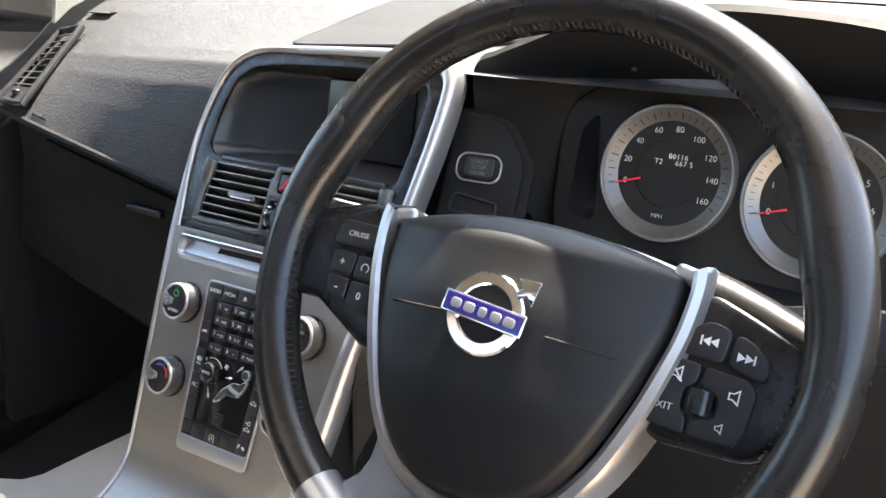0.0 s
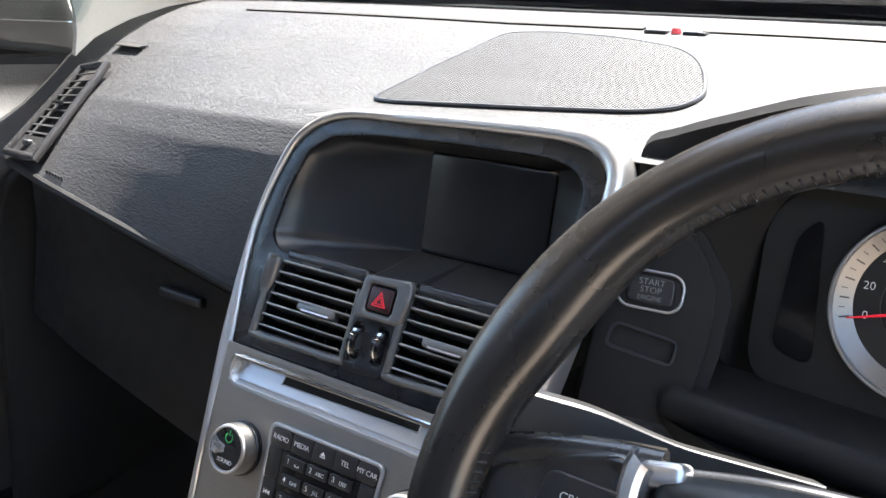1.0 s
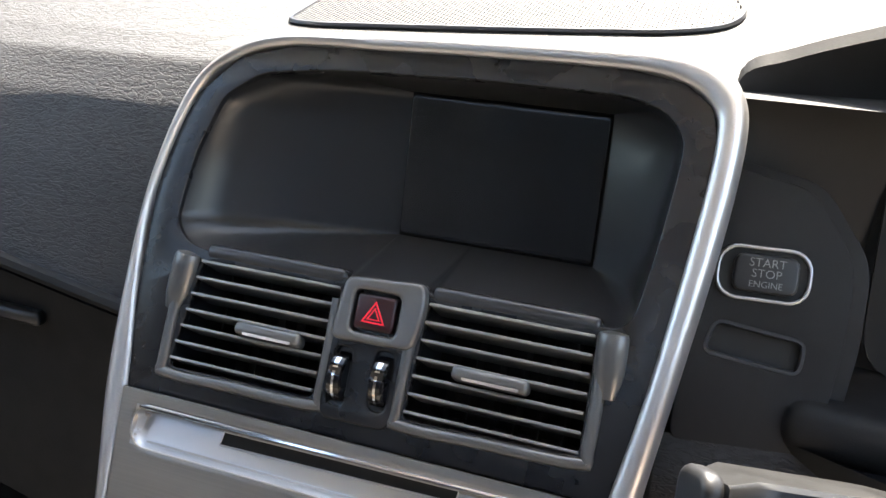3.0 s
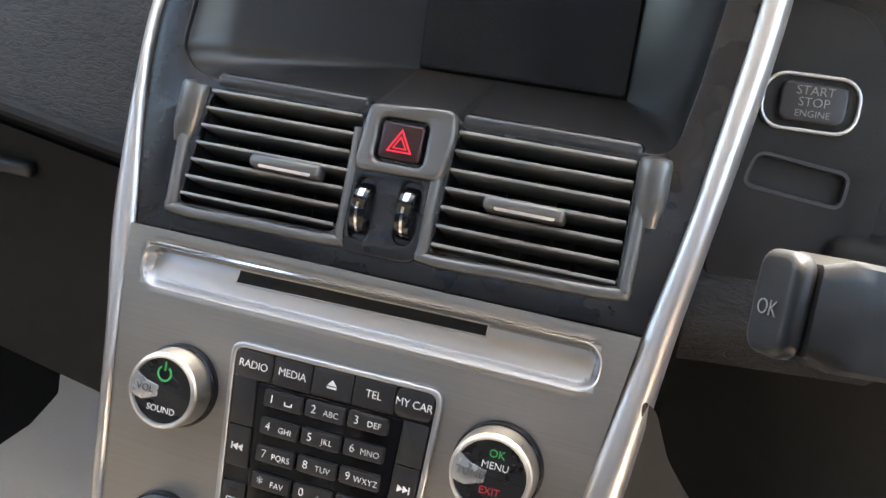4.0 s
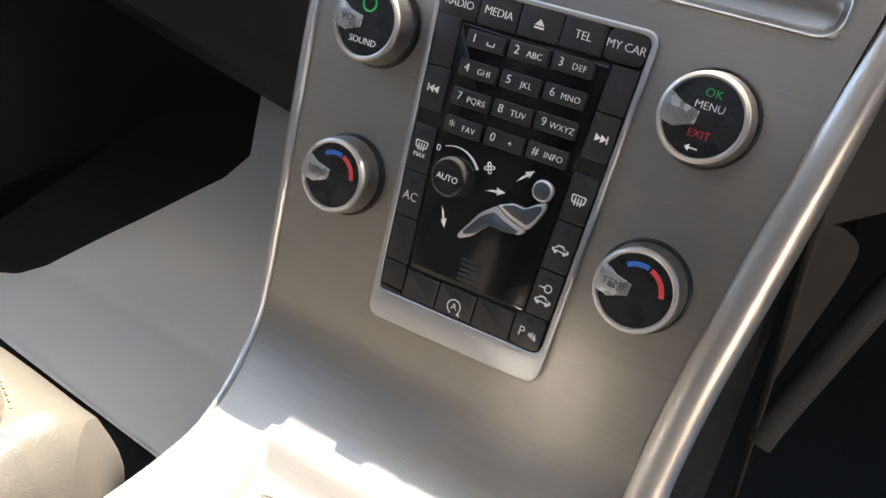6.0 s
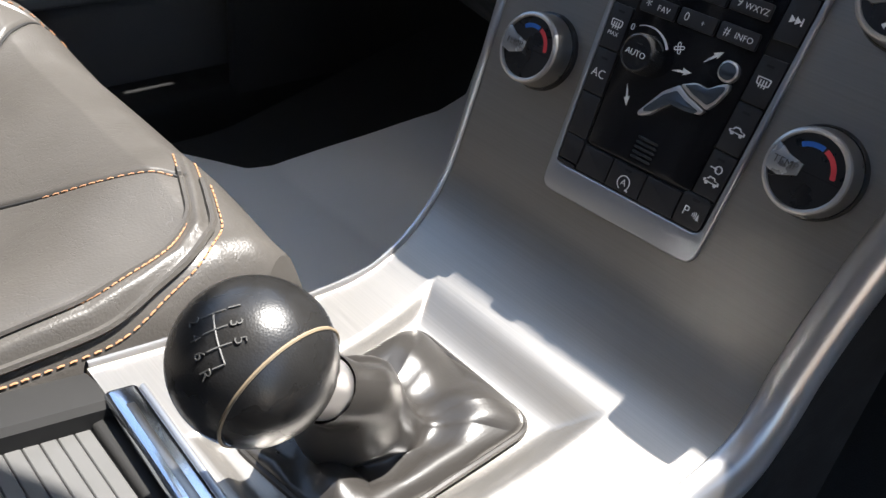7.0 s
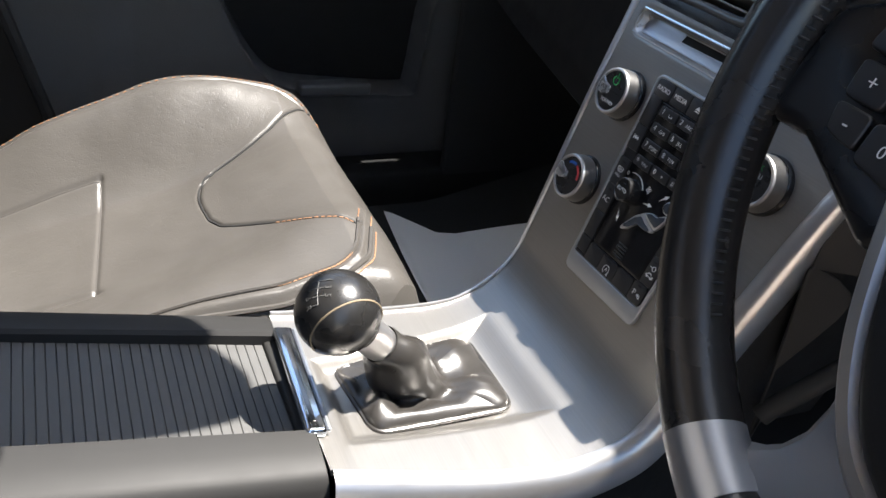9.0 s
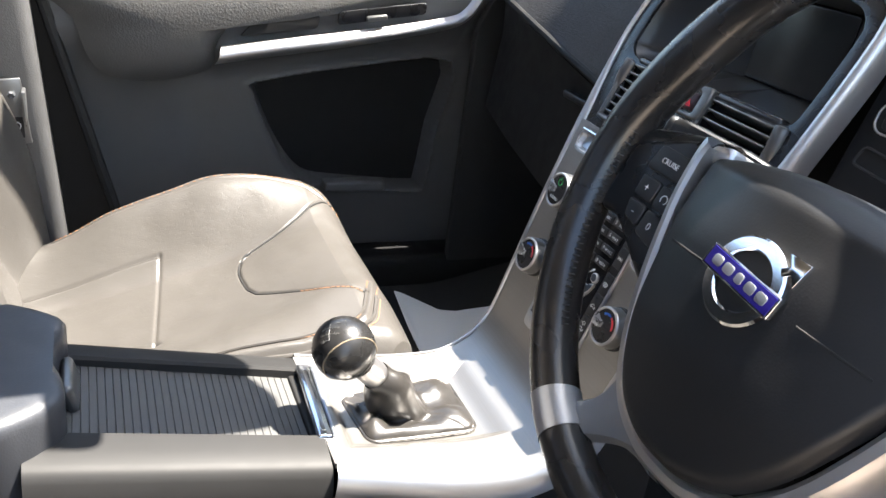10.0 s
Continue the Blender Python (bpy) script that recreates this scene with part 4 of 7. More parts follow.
# lower edge of the pad
part("pad_edge", tube([dash_point(-0.15 - 0.56 * i / 20, 0) for i in range(21)], 0.006, 8), M_DASHLOW, dash)


def dash_mid(x, y):
    """Top of the dash over the stack and before the driver."""
    t = max(0.0, min(1.0, (x + 0.15) / 0.35))
    z = lerp_table([(0.06, 0.830), (0.125, 0.832), (0.165, 0.842), (0.24, 0.864), (0.32, 0.891), (0.40, 0.917), (0.46, 0.932), (0.56, 0.945)], y)
    return z + 0.006 * t * smoothstep(0.1, 0.22, y) * smoothstep(0.5, 0.3, y)


part("top_pad", grid(lambda u, v: (-0.15 + 1.0 * u, 0.072 + (0.488) * v, dash_mid(-0.15 + 1.0 * u, 0.072 + 0.488 * v)), 80, 50), M_DASH, dash)

# speaker grille on top
GR = quad_round([(-0.142, 0.160), (-0.118, 0.157), (0.048, 0.179), (0.128, 0.190), (0.162, 0.205), (0.170, 0.237), (0.150, 0.29), (0.127, 0.327), (0.097, 0.355), (0.024, 0.379), (-0.065, 0.388), (-0.122, 0.378), (-0.140, 0.25)], 0.02, 4)


def over_dash(me, lift):
    for v in me.vertices:
        v.co = (v.co.x, v.co.y, dash_mid(v.co.x, v.co.y) + v.co.z + lift)
    return me


def fine_fill(loop, step):
    """A dense sheet inside a loop."""
    bm = bmesh.new()
    xs = [p[0] for p in loop]
    ys = [p[1] for p in loop]
    nx, ny = int((max(xs) - min(xs)) / step), int((max(ys) - min(ys)) / step)
    ins = lambda x, y: sum(((y0 > y) != (y1 > y)) and (x < (x1 - x0) * (y - y0) / (y1 - y0) + x0) for (x0, y0), (x1, y1) in zip(loop, loop[1:] + loop[:1])) % 2
    made = {}
    for i in range(nx + 1):
        for j in range(ny + 1):
            x, y = min(xs) + i * step, min(ys) + j * step
            if ins(x, y):
                made[i, j] = bm.verts.new((x, y, 0))
    for (i, j), v in made.items():
        q = [made.get(k) for k in ((i, j), (i + 1, j), (i + 1, j + 1), (i, j + 1))]
        if all(q):
            bm.faces.new(q)
    me = bpy.data.meshes.new("mesh")
    bm.to_mesh(me)
    bm.free()
    return me


def mesh_material():
    """Fine perforated metal: staggered round holes."""
    m = bpy.data.materials.new("perforated_speaker_mesh")
    m.use_nodes = True
    nt = m.node_tree
    b = nt.nodes["Principled BSDF"]
    b.inputs["Roughness"].default_value = 0.5
    co = nt.nodes.new("ShaderNodeTexCoord")
    total = None
    for a in (0, 60, 120):
        dot = nt.nodes.new("ShaderNodeVectorMath")
        dot.operation = "DOT_PRODUCT"
        k = 2 * math.pi / 0.0027
        dot.inputs[1].default_value = (k * math.cos(radians(a)), k * math.sin(radians(a)), 0)
        nt.links.new(co.outputs["Object"], dot.inputs[0])
        cs = nt.nodes.new("ShaderNodeMath")
        cs.operation = "COSINE"
        nt.links.new(dot.outputs["Value"], cs.inputs[0])
        if total:
            ad = nt.nodes.new("ShaderNodeMath")
            nt.links.new(total.outputs[0], ad.inputs[0])
            nt.links.new(cs.outputs[0], ad.inputs[1])
            total = ad
        else:
            total = cs
    mr = nt.nodes.new("ShaderNodeMapRange")
    mr.inputs["From Min"].default_value, mr.inputs["From Max"].default_value = -0.55, 0.35
    nt.links.new(total.outputs[0], mr.inputs["Value"])
    mx = nt.nodes.new("ShaderNodeMix")
    mx.data_type = "RGBA"
    mx.inputs["A"].default_value, mx.inputs["B"].default_value = (0.050, 0.050, 0.051, 1), (0.003, 0.003, 0.003, 1)
    nt.links.new(mr.outputs[0], mx.inputs["Factor"])
    nt.links.new(mx.outputs["Result"], b.inputs["Base Color"])
    sv = nt.nodes.new("ShaderNodeMapRange")
    sv.inputs["To Min"].default_value, sv.inputs["To Max"].default_value = 0.28, 0.0
    nt.links.new(mr.outputs[0], sv.inputs["Value"])
    nt.links.new(sv.outputs[0], b.inputs["Specular IOR Level"])
    return m


M_MESH = mesh_material()
spk = part("speaker_grille", over_dash(fine_fill(GR, 0.003), 0.0035), M_MESH, dash, "fine black perforated speaker grille")
part("grille_rim", tube([Vector((x, y, dash_mid(x, y) + 0.002)) for x, y in GR], 0.0022, 6, closed=True), M_BLACK, spk)


def dash_top(x, y):
    if x > -0.15:
        return dash_mid(x, y)
    k = 11.0
    lo, hi = 0.0, 11.0
    for _ in range(24):
        k = (lo + hi) / 2
        if dash_point(x, k).y < y:
            lo = k
        else:
            hi = k
    return dash_point(x, k).z


# defroster slot along the windscreen, a black strip coloured as its dark gap
for xa, xb in ((-0.585, 0.028), (0.096, 0.72)):
    pts = []
    for i in range(25):
        x = xa + (xb - xa) * i / 24
        y = 0.428 - 0.03 * max(0, (-x) / 0.6) ** 2 * 1.0 - 0.10 * max(0, (x - 0.2) / 0.6) ** 2
        pts.append(Vector((x, y, dash_top(x, y) + 0.0008)))
    part("defroster_slot", tube(pts, 0.0055, 6, flat=0.35), M_VOID, dash, "narrow black defroster slot")
part("sensor_dome", moved(lathe([(0.0055, 0), (0.0055, 0.003), (0.0042, 0.006), (0, 0.0072)], 20), Matrix.Translation((0.070, 0.415, dash_top(0.06, 0.415)))), M_RED, dash, "small red sensor dome")
for sx in (-0.022, 0.022):
    part("sensor_tray", moved(block(0.026, 0.018, 0.005, 0.002), Matrix.Translation((0.070 + sx, 0.417, dash_top(0.06, 0.417)))), M_SOFT, dash)

# side air vent at the door end


def side_vent():
    a, b, c, d = (Vector(p) for p in (dash_point(-0.655, 5.6), dash_point(-0.630, 0.75), dash_point(-0.705, 0.3), dash_point(-0.715, 5.2)))
    n = (a - b).cross(c - b).normalized()
    if n.y > 0:
        n = -n
    at2 = lambda u, v, h: a.lerp(d, u).lerp(b.lerp(c, u), v) + n * (h + 0.012)
    v0 = part("side_vent", grid(lambda u, v: at2(u, v, -0.010), 4, 6), M_VOID, dash, "tall side air vent with chrome tab")
    loop = [at2(0, t / 8, 0.002) for t in range(8)] + [at2(t / 4, 1, 0.002) for t in range(4)] + [at2(1, 1 - t / 8, 0.002) for t in range(8)] + [at2(1 - t / 4, 0, 0.002) for t in range(4)]
    part("vent_frame", tube(loop, 0.006, 10, closed=True), M_VENT, v0)
    for i in range(9):
        t = 0.08 + 0.68 * i / 8
        me = tube([at2(0.06 + 0.9 * k / 6, t, 0.001) for k in range(7)], 0.004, 6, flat=0.3)
        part("slat", me, M_BLACK, v0)
    part("tab", tube([at2(0.3 + 0.4 * k / 4, 0.45, 0.006) for k in range(5)], 0.0055, 8, flat=0.6), M_CHROME, v0)
    me = grid(lambda u, v: at2(0.05 + 0.9 * u, 0.80 + 0.17 * v, 0.002), 2, 2)
    part("vent_foot", me, M_VENT, v0)
    part("thumb_switch", moved(block(0.014, 0.008, 0.008, 0.002), Matrix.Translation(at2(0.55, 0.88, 0.004))), M_BLACK, v0)


side_vent()
# demister slot above it, its dark gap also a black strip
dm = [dash_point(-0.645 - 0.07 * t, 6.8) + Vector((0, 0, 0.0015)) for t in (0, 0.33, 0.66, 1)]
part("demister_slot", tube(dm, 0.010, 8, flat=0.25), M_VOID, dash, "black side-window demister slot")
# raised airbag marking: plain bars
for i in range(6):
    p = dash_point(-0.573 - 0.0075 * i, 0.62)
    part("airbag_mark", moved(block(0.005, 0.0012, 0.006, 0.0004, 1), Matrix.Translation(p + Vector((0, -0.001, 0)))), M_DASH, dash)

# lower passenger dash with glovebox
low = [(0.075, 0.0), (0.105, -0.02), (0.11, -0.10), (0.095, -0.24), (0.16, -0.30)]


def low_point(u, v):
    x = -0.150 - 0.60 * u
    e = dash_point(x, 0)
    k = v * (len(low) - 1)
    i = min(len(low) - 2, int(k))
    a = Vector(low[i]).lerp(Vector(low[i + 1]), k - i)
    return (x, e.y + a.x - 0.06, e.z + a.y)


part("lower_panel", grid(low_point, 20, 24), M_DASHLOW, dash, "black lower dash")
gl = part("glovebox_lid", solid(grid(lambda u, v: Vector(low_point(0.12 + 0.70 * u, 0.30 + 0.38 * v)) + Vector((0, -0.006, 0)), 12, 10), 0.005), M_DASHLOW, dash, "black glovebox lid")
part("glovebox_handle", moved(block(0.075, 0.012, 0.012, 0.004), Matrix.Translation(Vector(low_point(0.35, 0.4)) + Vector((0, -0.012, 0)))), M_BLACK, gl)

# panel with the engine button
FS = basis((0.2050, 0.0665, 0.7270), (0.985, 0.17, 0), (-0.05, 0.29, 0.956), (0.165, -0.943, 0.29))
sp_out = quad_round([(-0.040, -0.085), (0.036, -0.085), (0.046, -0.02), (0.047, 0.022), (0.022, 0.060), (-0.032, 0.070)], 0.012)
slot_hole = quad_round([(-0.027, -0.033), (0.024, -0.040), (0.026, -0.022), (-0.022, -0.015)], 0.006)
sp = part("start_panel", moved(plate([sp_out, slot_hole], 0.004, 0.001), FS @ pose(0, 0, -0.004)), M_COWL, dash, "black panel with the engine start button and key slot")
part("panel_surround", moved(plate([[(x * 1.16 + 0.002, y * 1.08) for x, y in sp_out]], 0.004, 0.001), FS @ pose(0, 0, -0.010)), M_COWL, dash)
part("key_slot", moved(plate([slot_hole], 0.002), FS @ pose(0, 0, -0.0055)), M_VOID, sp)
part("slot_rim", moved(tube([Vector((x, y, -0.001)) for x, y in slot_hole], 0.0016, 6, closed=True), FS), M_BLACK, sp)
ring = rrect(0.0500, 0.0300, 0.0115)
ring_in = rrect(0.0460, 0.0260, 0.0098)
BT = FS @ pose(0.000, 0.0120, 0, 0, 0, -1)
part("button_ring", moved(plate([ring, ring_in], 0.0035, 0.001), BT @ pose(0, 0, -0.001)), M_SATIN, sp, "silver ring")
part("button_well", moved(plate([ring_in], 0.001), BT @ pose(0, 0, -0.0005)), M_VOID, sp)
part("start_button", moved(plate([rrect(0.034, 0.0205, 0.005)], 0.005, 0.0018, 3), BT @ pose(0.001, 0, -0.001)), M_KEY, sp)
for i, word in enumerate(("START", "STOP", "ENGINE")):
    lettering(word, (0.0066, 0.0066, 0.0050)[i], BT @ pose(0.001, 0.0058 - 0.0058 * i, 0.0041), sp, M_GREY)

# ---- instrument cluster ----
cluster = thing("instrument_cluster", (0.44, 0.15, 0.66), "twin round dials with silver rings under a black cowl", "instrument panel")
TG = radians(9)
GU, GN = Vector((0, math.sin(TG), math.cos(TG))), Vector((0, -math.cos(TG), math.sin(TG)))
FG = basis((0.3815, 0.121, 0.7515), (1, 0, 0), GU, GN)
# back plate
part("cluster_plate", moved(plate([quad_round([(-0.115, -0.078), (0.255, -0.092), (0.262, 0.05), (0.20, 0.085), (-0.06, 0.088), (-0.118, 0.055)], 0.03)], 0.004), FG @ pose(0, 0, -0.012)), M_DIAL, cluster, "black dial surround")
for px in (-0.083, 0.23):
    part("side_window", moved(plate([quad_round([(-0.016, -0.05), (0.014, -0.058), (0.004, 0.052), (-0.012, 0.035)], 0.012)], 0.002), FG @ pose(px, 0.0, -0.008)), M_GLOSS, cluster)


def cowl():
    """The hood over the dials: outer lip toward the driver, funnelling to the plate."""
    lip, back = [], []
    arc = [(0.182, 0.74), (0.178, 0.79), (0.175, 0.836), (0.200, 0.850), (0.241, 0.865), (0.30, 0.884), (0.37, 0.897), (0.46, 0.900), (0.57, 0.888), (0.645, 0.86), (0.67, 0.80), (0.675, 0.72)]
    arcb = [(0.256, 0.665), (0.257, 0.70), (0.259, 0.74), (0.264, 0.785), (0.28, 0.815), (0.32, 0.832), (0.39, 0.840), (0.46, 0.840), (0.55, 0.828), (0.61, 0.805), (0.638, 0.77), (0.643, 0.70)]
    lip = catmull([Vector((x, 0.098 - 0.03 * smoothstep(0.20, 0.32, x), z)) for x, z in arc], 5)
    back = catmull([Vector((x, 0.136, z)) for x, z in arcb], 5)
    outer = catmull([Vector((x, 0.20, z - 0.01)) for x, z in [(x + (0.0 if 0.2 < x < 0.62 else 0), z) for x, z in arc]], 5)
    rows = []
    n = len(lip)
    seq = []
    for t in (0, 0.08, 0.3, 0.6, 1.0):
        seq.append([lip[i].lerp(back[i], t) + Vector((0, 0, 0.004 * math.sin(math.pi * t))) for i in range(n)])
    top = [[lip[i] + Vector((0, 0.006, 0.006)) for i in range(n)], [lip[i].lerp(outer[i], 0.5) + Vector((0, 0, 0.006)) for i in range(n)], [outer[i] for i in range(n)]]
    seq = list(reversed(top)) + seq
    return grid(lambda u, v: seq[int(v)][int(u)], 1, 1, us=list(range(n)), vs=list(range(len(seq))))


part("cowl", cowl(), M_COWL, cluster, "black cowl over the dials")
part("lower_shelf", moved(block(0.44, 0.09, 0.03, 0.012), basis((0.445, 0.088, 0.652), (0.999, 0.0, -0.05), (0, 1, 0), (0.05, 0, 0.999))), M_COWL, cluster)
part("cowl_screw", moved(block(0.006, 0.004, 0.004, 0.0015), Matrix.Translation((0.345, 0.105, 0.846))), M_RAIL, cluster)


def dial(cx, cy, top_value, step, labels, unit, start, sweep, ticks, major):
    m = FG @ pose(cx, cy, 0)
    g = part("gauge", moved(lathe([(0.0655, -0.010), (0.0655, 0.004), (0.0645, 0.006), (0.0630, 0.006), (0.0615, 0.003)], 72), m), M_SATIN, cluster, "round dial with a silver ring and a red needle")
    part("scale_ring", moved(lathe([(0.0617, 0.0035), (0.0500, -0.0035)], 72), m), M_RING, g)
    part("dial_face", moved(lathe([(0.0505, -0.0036), (0.033, -0.0036), (0.0325, -0.006), (0, -0.006)], 64), m), M_DIAL, g)
    for i in range(ticks + 1):
        a = start + sweep * i / ticks
        big = i % major == 0
        r0, r1 = (0.0520, 0.0588) if big else (0.0545, 0.0588)
        me = plate([rrect(r1 - r0, 0.0011 if big else 0.0006, 0.0001)], 0.0003)
        sl = math.degrees(math.atan2(0.007, 0.0117))
        part("tick", moved(me, m @ pose(0, 0, 0, 0, 0, a) @ pose((r0 + r1) / 2, 0, -0.0035 + 0.007 * ((r0 + r1) / 2 - 0.05) / 0.0117 + 0.0003, 0, -sl, 0)), M_DIAL, g, smooth=False)
    for i, word in enumerate(labels):
        a = radians(start + sweep * i / (len(labels) - 1) * (top_value / top_value))
        lettering(word, 0.0082, m @ pose(0.0425 * math.cos(a), 0.0425 * math.sin(a), -0.0034), g)
    lettering(unit, 0.0056, m @ pose(-0.004 if unit == "MPH" else 0.004, -0.0415, -0.0034), g)
    a = start + 1
    part("needle", moved(plate([[(0.026, -0.0010), (0.0535, -0.0004), (0.0535, 0.0004), (0.026, 0.0010)]], 0.0012), m @ pose(0, 0, 0.0, 0, 0, a)), M_REDLIT, g, smooth=False)
    return m, g


m1, g1 = dial(0, 0, 1, 1, ("0", "20", "40", "60", "80", "100", "120", "140", "160"), "MPH", 196, -226, 32, 2)
lettering("80116", 0.0068, m1 @ pose(0.007, 0.0165, -0.0058), g1, M_LCD, "lcd_readout", 1.15)
lettering("T2", 0.0068, m1 @ pose(-0.0115, 0.0105, -0.0058), g1, M_LCD, "lcd_readout", 1.15)
lettering("667.5", 0.0068, m1 @ pose(0.0135, 0.0105, -0.0058), g1, M_LCD, "lcd_readout", 1.15)
dial(0.138, -0.009, 1, 1, ("0", "1", "2", "3", "4", "5", "6", "7"), "X1000 RPM", 196, -226, 35, 5)

# ---- steering wheel ----
W_C, W_YAW, W_TAU, W_ROLL, W_R = Vector((0.421, -0.237, 0.729)), 0.0, 24.0, -4.0, 0.182
FW = Matrix.Translation(W_C) @ pose(0, 0, 0, 0, 0, W_YAW) @ basis((0, 0, 0), (1, 0, 0), (0, math.sin(radians(W_TAU)), math.cos(radians(W_TAU))), (0, -math.cos(radians(W_TAU)), math.sin(radians(W_TAU)))) @ pose(0, 0, 0, 0, 0, W_ROLL)
wheel = thing("steering_wheel", tuple(W_C), "black leather steering wheel with silver spokes and a round badge", "steering wheel")


def rim_mesh(a0, a1, grow=0.0, n=120):
    def f(u, v):
        a = radians(a0 + (a1 - a0) * v)
        b = 2 * math.pi * u
        deg = (a0 + (a1 - a0) * v) % 360
        grip = sum(math.exp(-((deg - c) / 15) ** 2) for c in (158, 22))
        rr = 0.0155 + grow + 0.0030 * grip
        rz = 0.0170 + grow + 0.0012 * grip
        r = W_R + rr * math.cos(b) - 0.004 * grip
        return FW @ Vector((r * math.cos(a), r * math.sin(a), rz * math.sin(b)))
    return grid(f, 28, n, loop=True)


part("rim", rim_mesh(-61, 241, 0, 170), M_WHEELLEATHER, wheel, "worn black leather rim")
for a0, a1 in ((241, 250.5), (289.5, 299)):
    part("rim_clip", rim_mesh(a0, a1, 0.0004, 12), M_SPOKE, wheel, "silver clip on the rim")
part("rim_bottom", rim_mesh(250.5, 289.5, -0.0002, 40), M_WHEELLEATHER, wheel)
# laced seam round the inner side of the rim
lace_mesh = block(0.0012, 0.0009, 0.0052, 0.0003, 1)
lace_mesh.name = "lacing_stitch"
lace_mesh.materials.append(M_BLACK)
for a0, a1 in ((28, 152), (172, 228), (-48, 8)):
    n = int((a1 - a0) / 1.5)
    for i in range(n):
        a = radians(a0 + (a1 - a0) * i / n)
        mm = FW @ pose(0, 0, 0, 0, 0, math.degrees(a)) @ pose(W_R - 0.0152, 0, 0.0055, 0, 20, 18)
        lace = new("lacing_stitch", lace_mesh)
        lace.parent = wheel
        lace.matrix_local = Matrix.Translation(-W_C) @ mm

FH = Matrix.Translation((0.4229, -0.2659, 0.7228)) @ pose(0, 0, 0, 0, 0, 3.4) @ basis((0, 0, 0), (1, 0, 0), (0, 0.4237, 0.9058), (0, -0.9058, 0.4237)) @ pose(0, 0, 0, 0, 0, -1.3)
HUB = [(-0.0985, 0.046), (-0.0965, 0.018), (-0.0905, -0.006), (-0.0815, -0.034), (-0.067, -0.068), (-0.0475, -0.094), (-0.023, -0.1065), (0.0, -0.109), (0.023, -0.1065), (0.0475, -0.094), (0.067, -0.068), (0.0815, -0.034), (0.0905, -0.006), (0.0965, 0.018), (0.0985, 0.046), (0.090, 0.0515), (0.048, 0.0595), (0.0, 0.0625), (-0.048, 0.0595), (-0.090, 0.0515)]


def pillow(loop, cx, cy, h0, h1, power=3.0, rings=9):
    """A cushion-shaped cover over a loop: its rim at h0, its middle at h1."""
    n = len(loop)
    verts, faces = [], []
    for k in range(rings + 1):
        t = k / rings
        s = 1 - t
        h = h0 + (h1 - h0) * (1 - (1 - t) ** power)
        for x, y in loop:
            verts.append((cx + (x - cx) * s, cy + (y - cy) * s, h))
    for k in range(rings):
        for i in range(n):
            j = (i + 1) % n
            faces.append((k * n + i, k * n + j, (k + 1) * n + j, (k + 1) * n + i))
    me = raw(verts, faces)
    return me


hub_loop = smooth_loop(HUB, 5)


def hub_z(x, y):
    """Height of the domed cover over its base plane."""
    return -0.0155 * (x / 0.075) ** 2 - 0.004 * smoothstep(0.0, 0.05, y) - 0.020 * smoothstep(0.042, 0.066, y) - 0.010 * smoothstep(-0.04, -0.115, y)


def hub_cover():
    rings, n = 22, len(hub_loop)
    verts, faces = [], []
    for k in range(rings + 1):
        t = (k / rings) ** 1.4
        for x, y in hub_loop:
            px, py = x * (1 - t), -0.010 + (y + 0.010) * (1 - t)
            verts.append((px, py, hub_z(px, py) - 0.008 * max(0, 1 - t / 0.07) ** 2))
    for k in range(rings):
        faces += [(k * n + i, k * n + (i + 1) % n, (k + 1) * n + (i + 1) % n, (k + 1) * n + i) for i in range(n)]
    return raw(verts, faces)


hub = part("airbag_cover", moved(hub_cover(), FH), M_HUB, wheel, "grained black airbag cover", sharp=80)
for sx in (-1, 1):
    line = [(sx * (0.034 + 0.040 * t), -0.006 - 0.001 * t) for t in (0, 0.125, 0.25, 0.375, 0.5, 0.625, 0.75, 0.875, 1)]
    part("crease", moved(tube([Vector((x, y, hub_z(x, y) - 0.0003)) for x, y in line], 0.0009, 6), FH), M_VOID, hub)
# silver frame round the cover
nh = len(hub_loop)


def around(k, out, h):
    x, y = hub_loop[k % nh]
    d = Vector((x, y + 0.01)).normalized() * out
    return FH @ Vector((x + d.x, y + d.y, h))


seqk = sorted([k for k in range(nh) if hub_loop[k][1] < 0.050], key=lambda k: math.atan2(hub_loop[k][0], -(hub_loop[k][1] + 0.025)))
prof = [(-0.0005, -0.042), (0.0005, -0.031), (0.0016, -0.0250), (0.0045, -0.0232), (0.0095, -0.0250), (0.0130, -0.031), (0.0140, -0.07)]
part("silver_frame", grid(lambda u, v: around(seqk[int(v)], prof[int(u)][0], prof[int(u)][1]), 1, 1, us=list(range(len(prof))), vs=list(range(len(seqk)))), M_SATIN, wheel, "satin silver frame round the airbag cover")
for sx in (-1, 1):
    part("frame_cap", moved(block(0.018, 0.011, 0.026, 0.004, 4), FH @ pose(sx * 0.0955, 0.0495, -0.044, 0, 0, -sx * 12)), M_SATIN, wheel, "satin silver corner of the frame")
hub_back = [(x * 1.04, y * 1.04) for x, y in hub_loop]
part("hub_back", moved(plate([hub_back], 0.03, 0.004), FH @ pose(0, 0, -0.078)), M_SOFT, wheel)


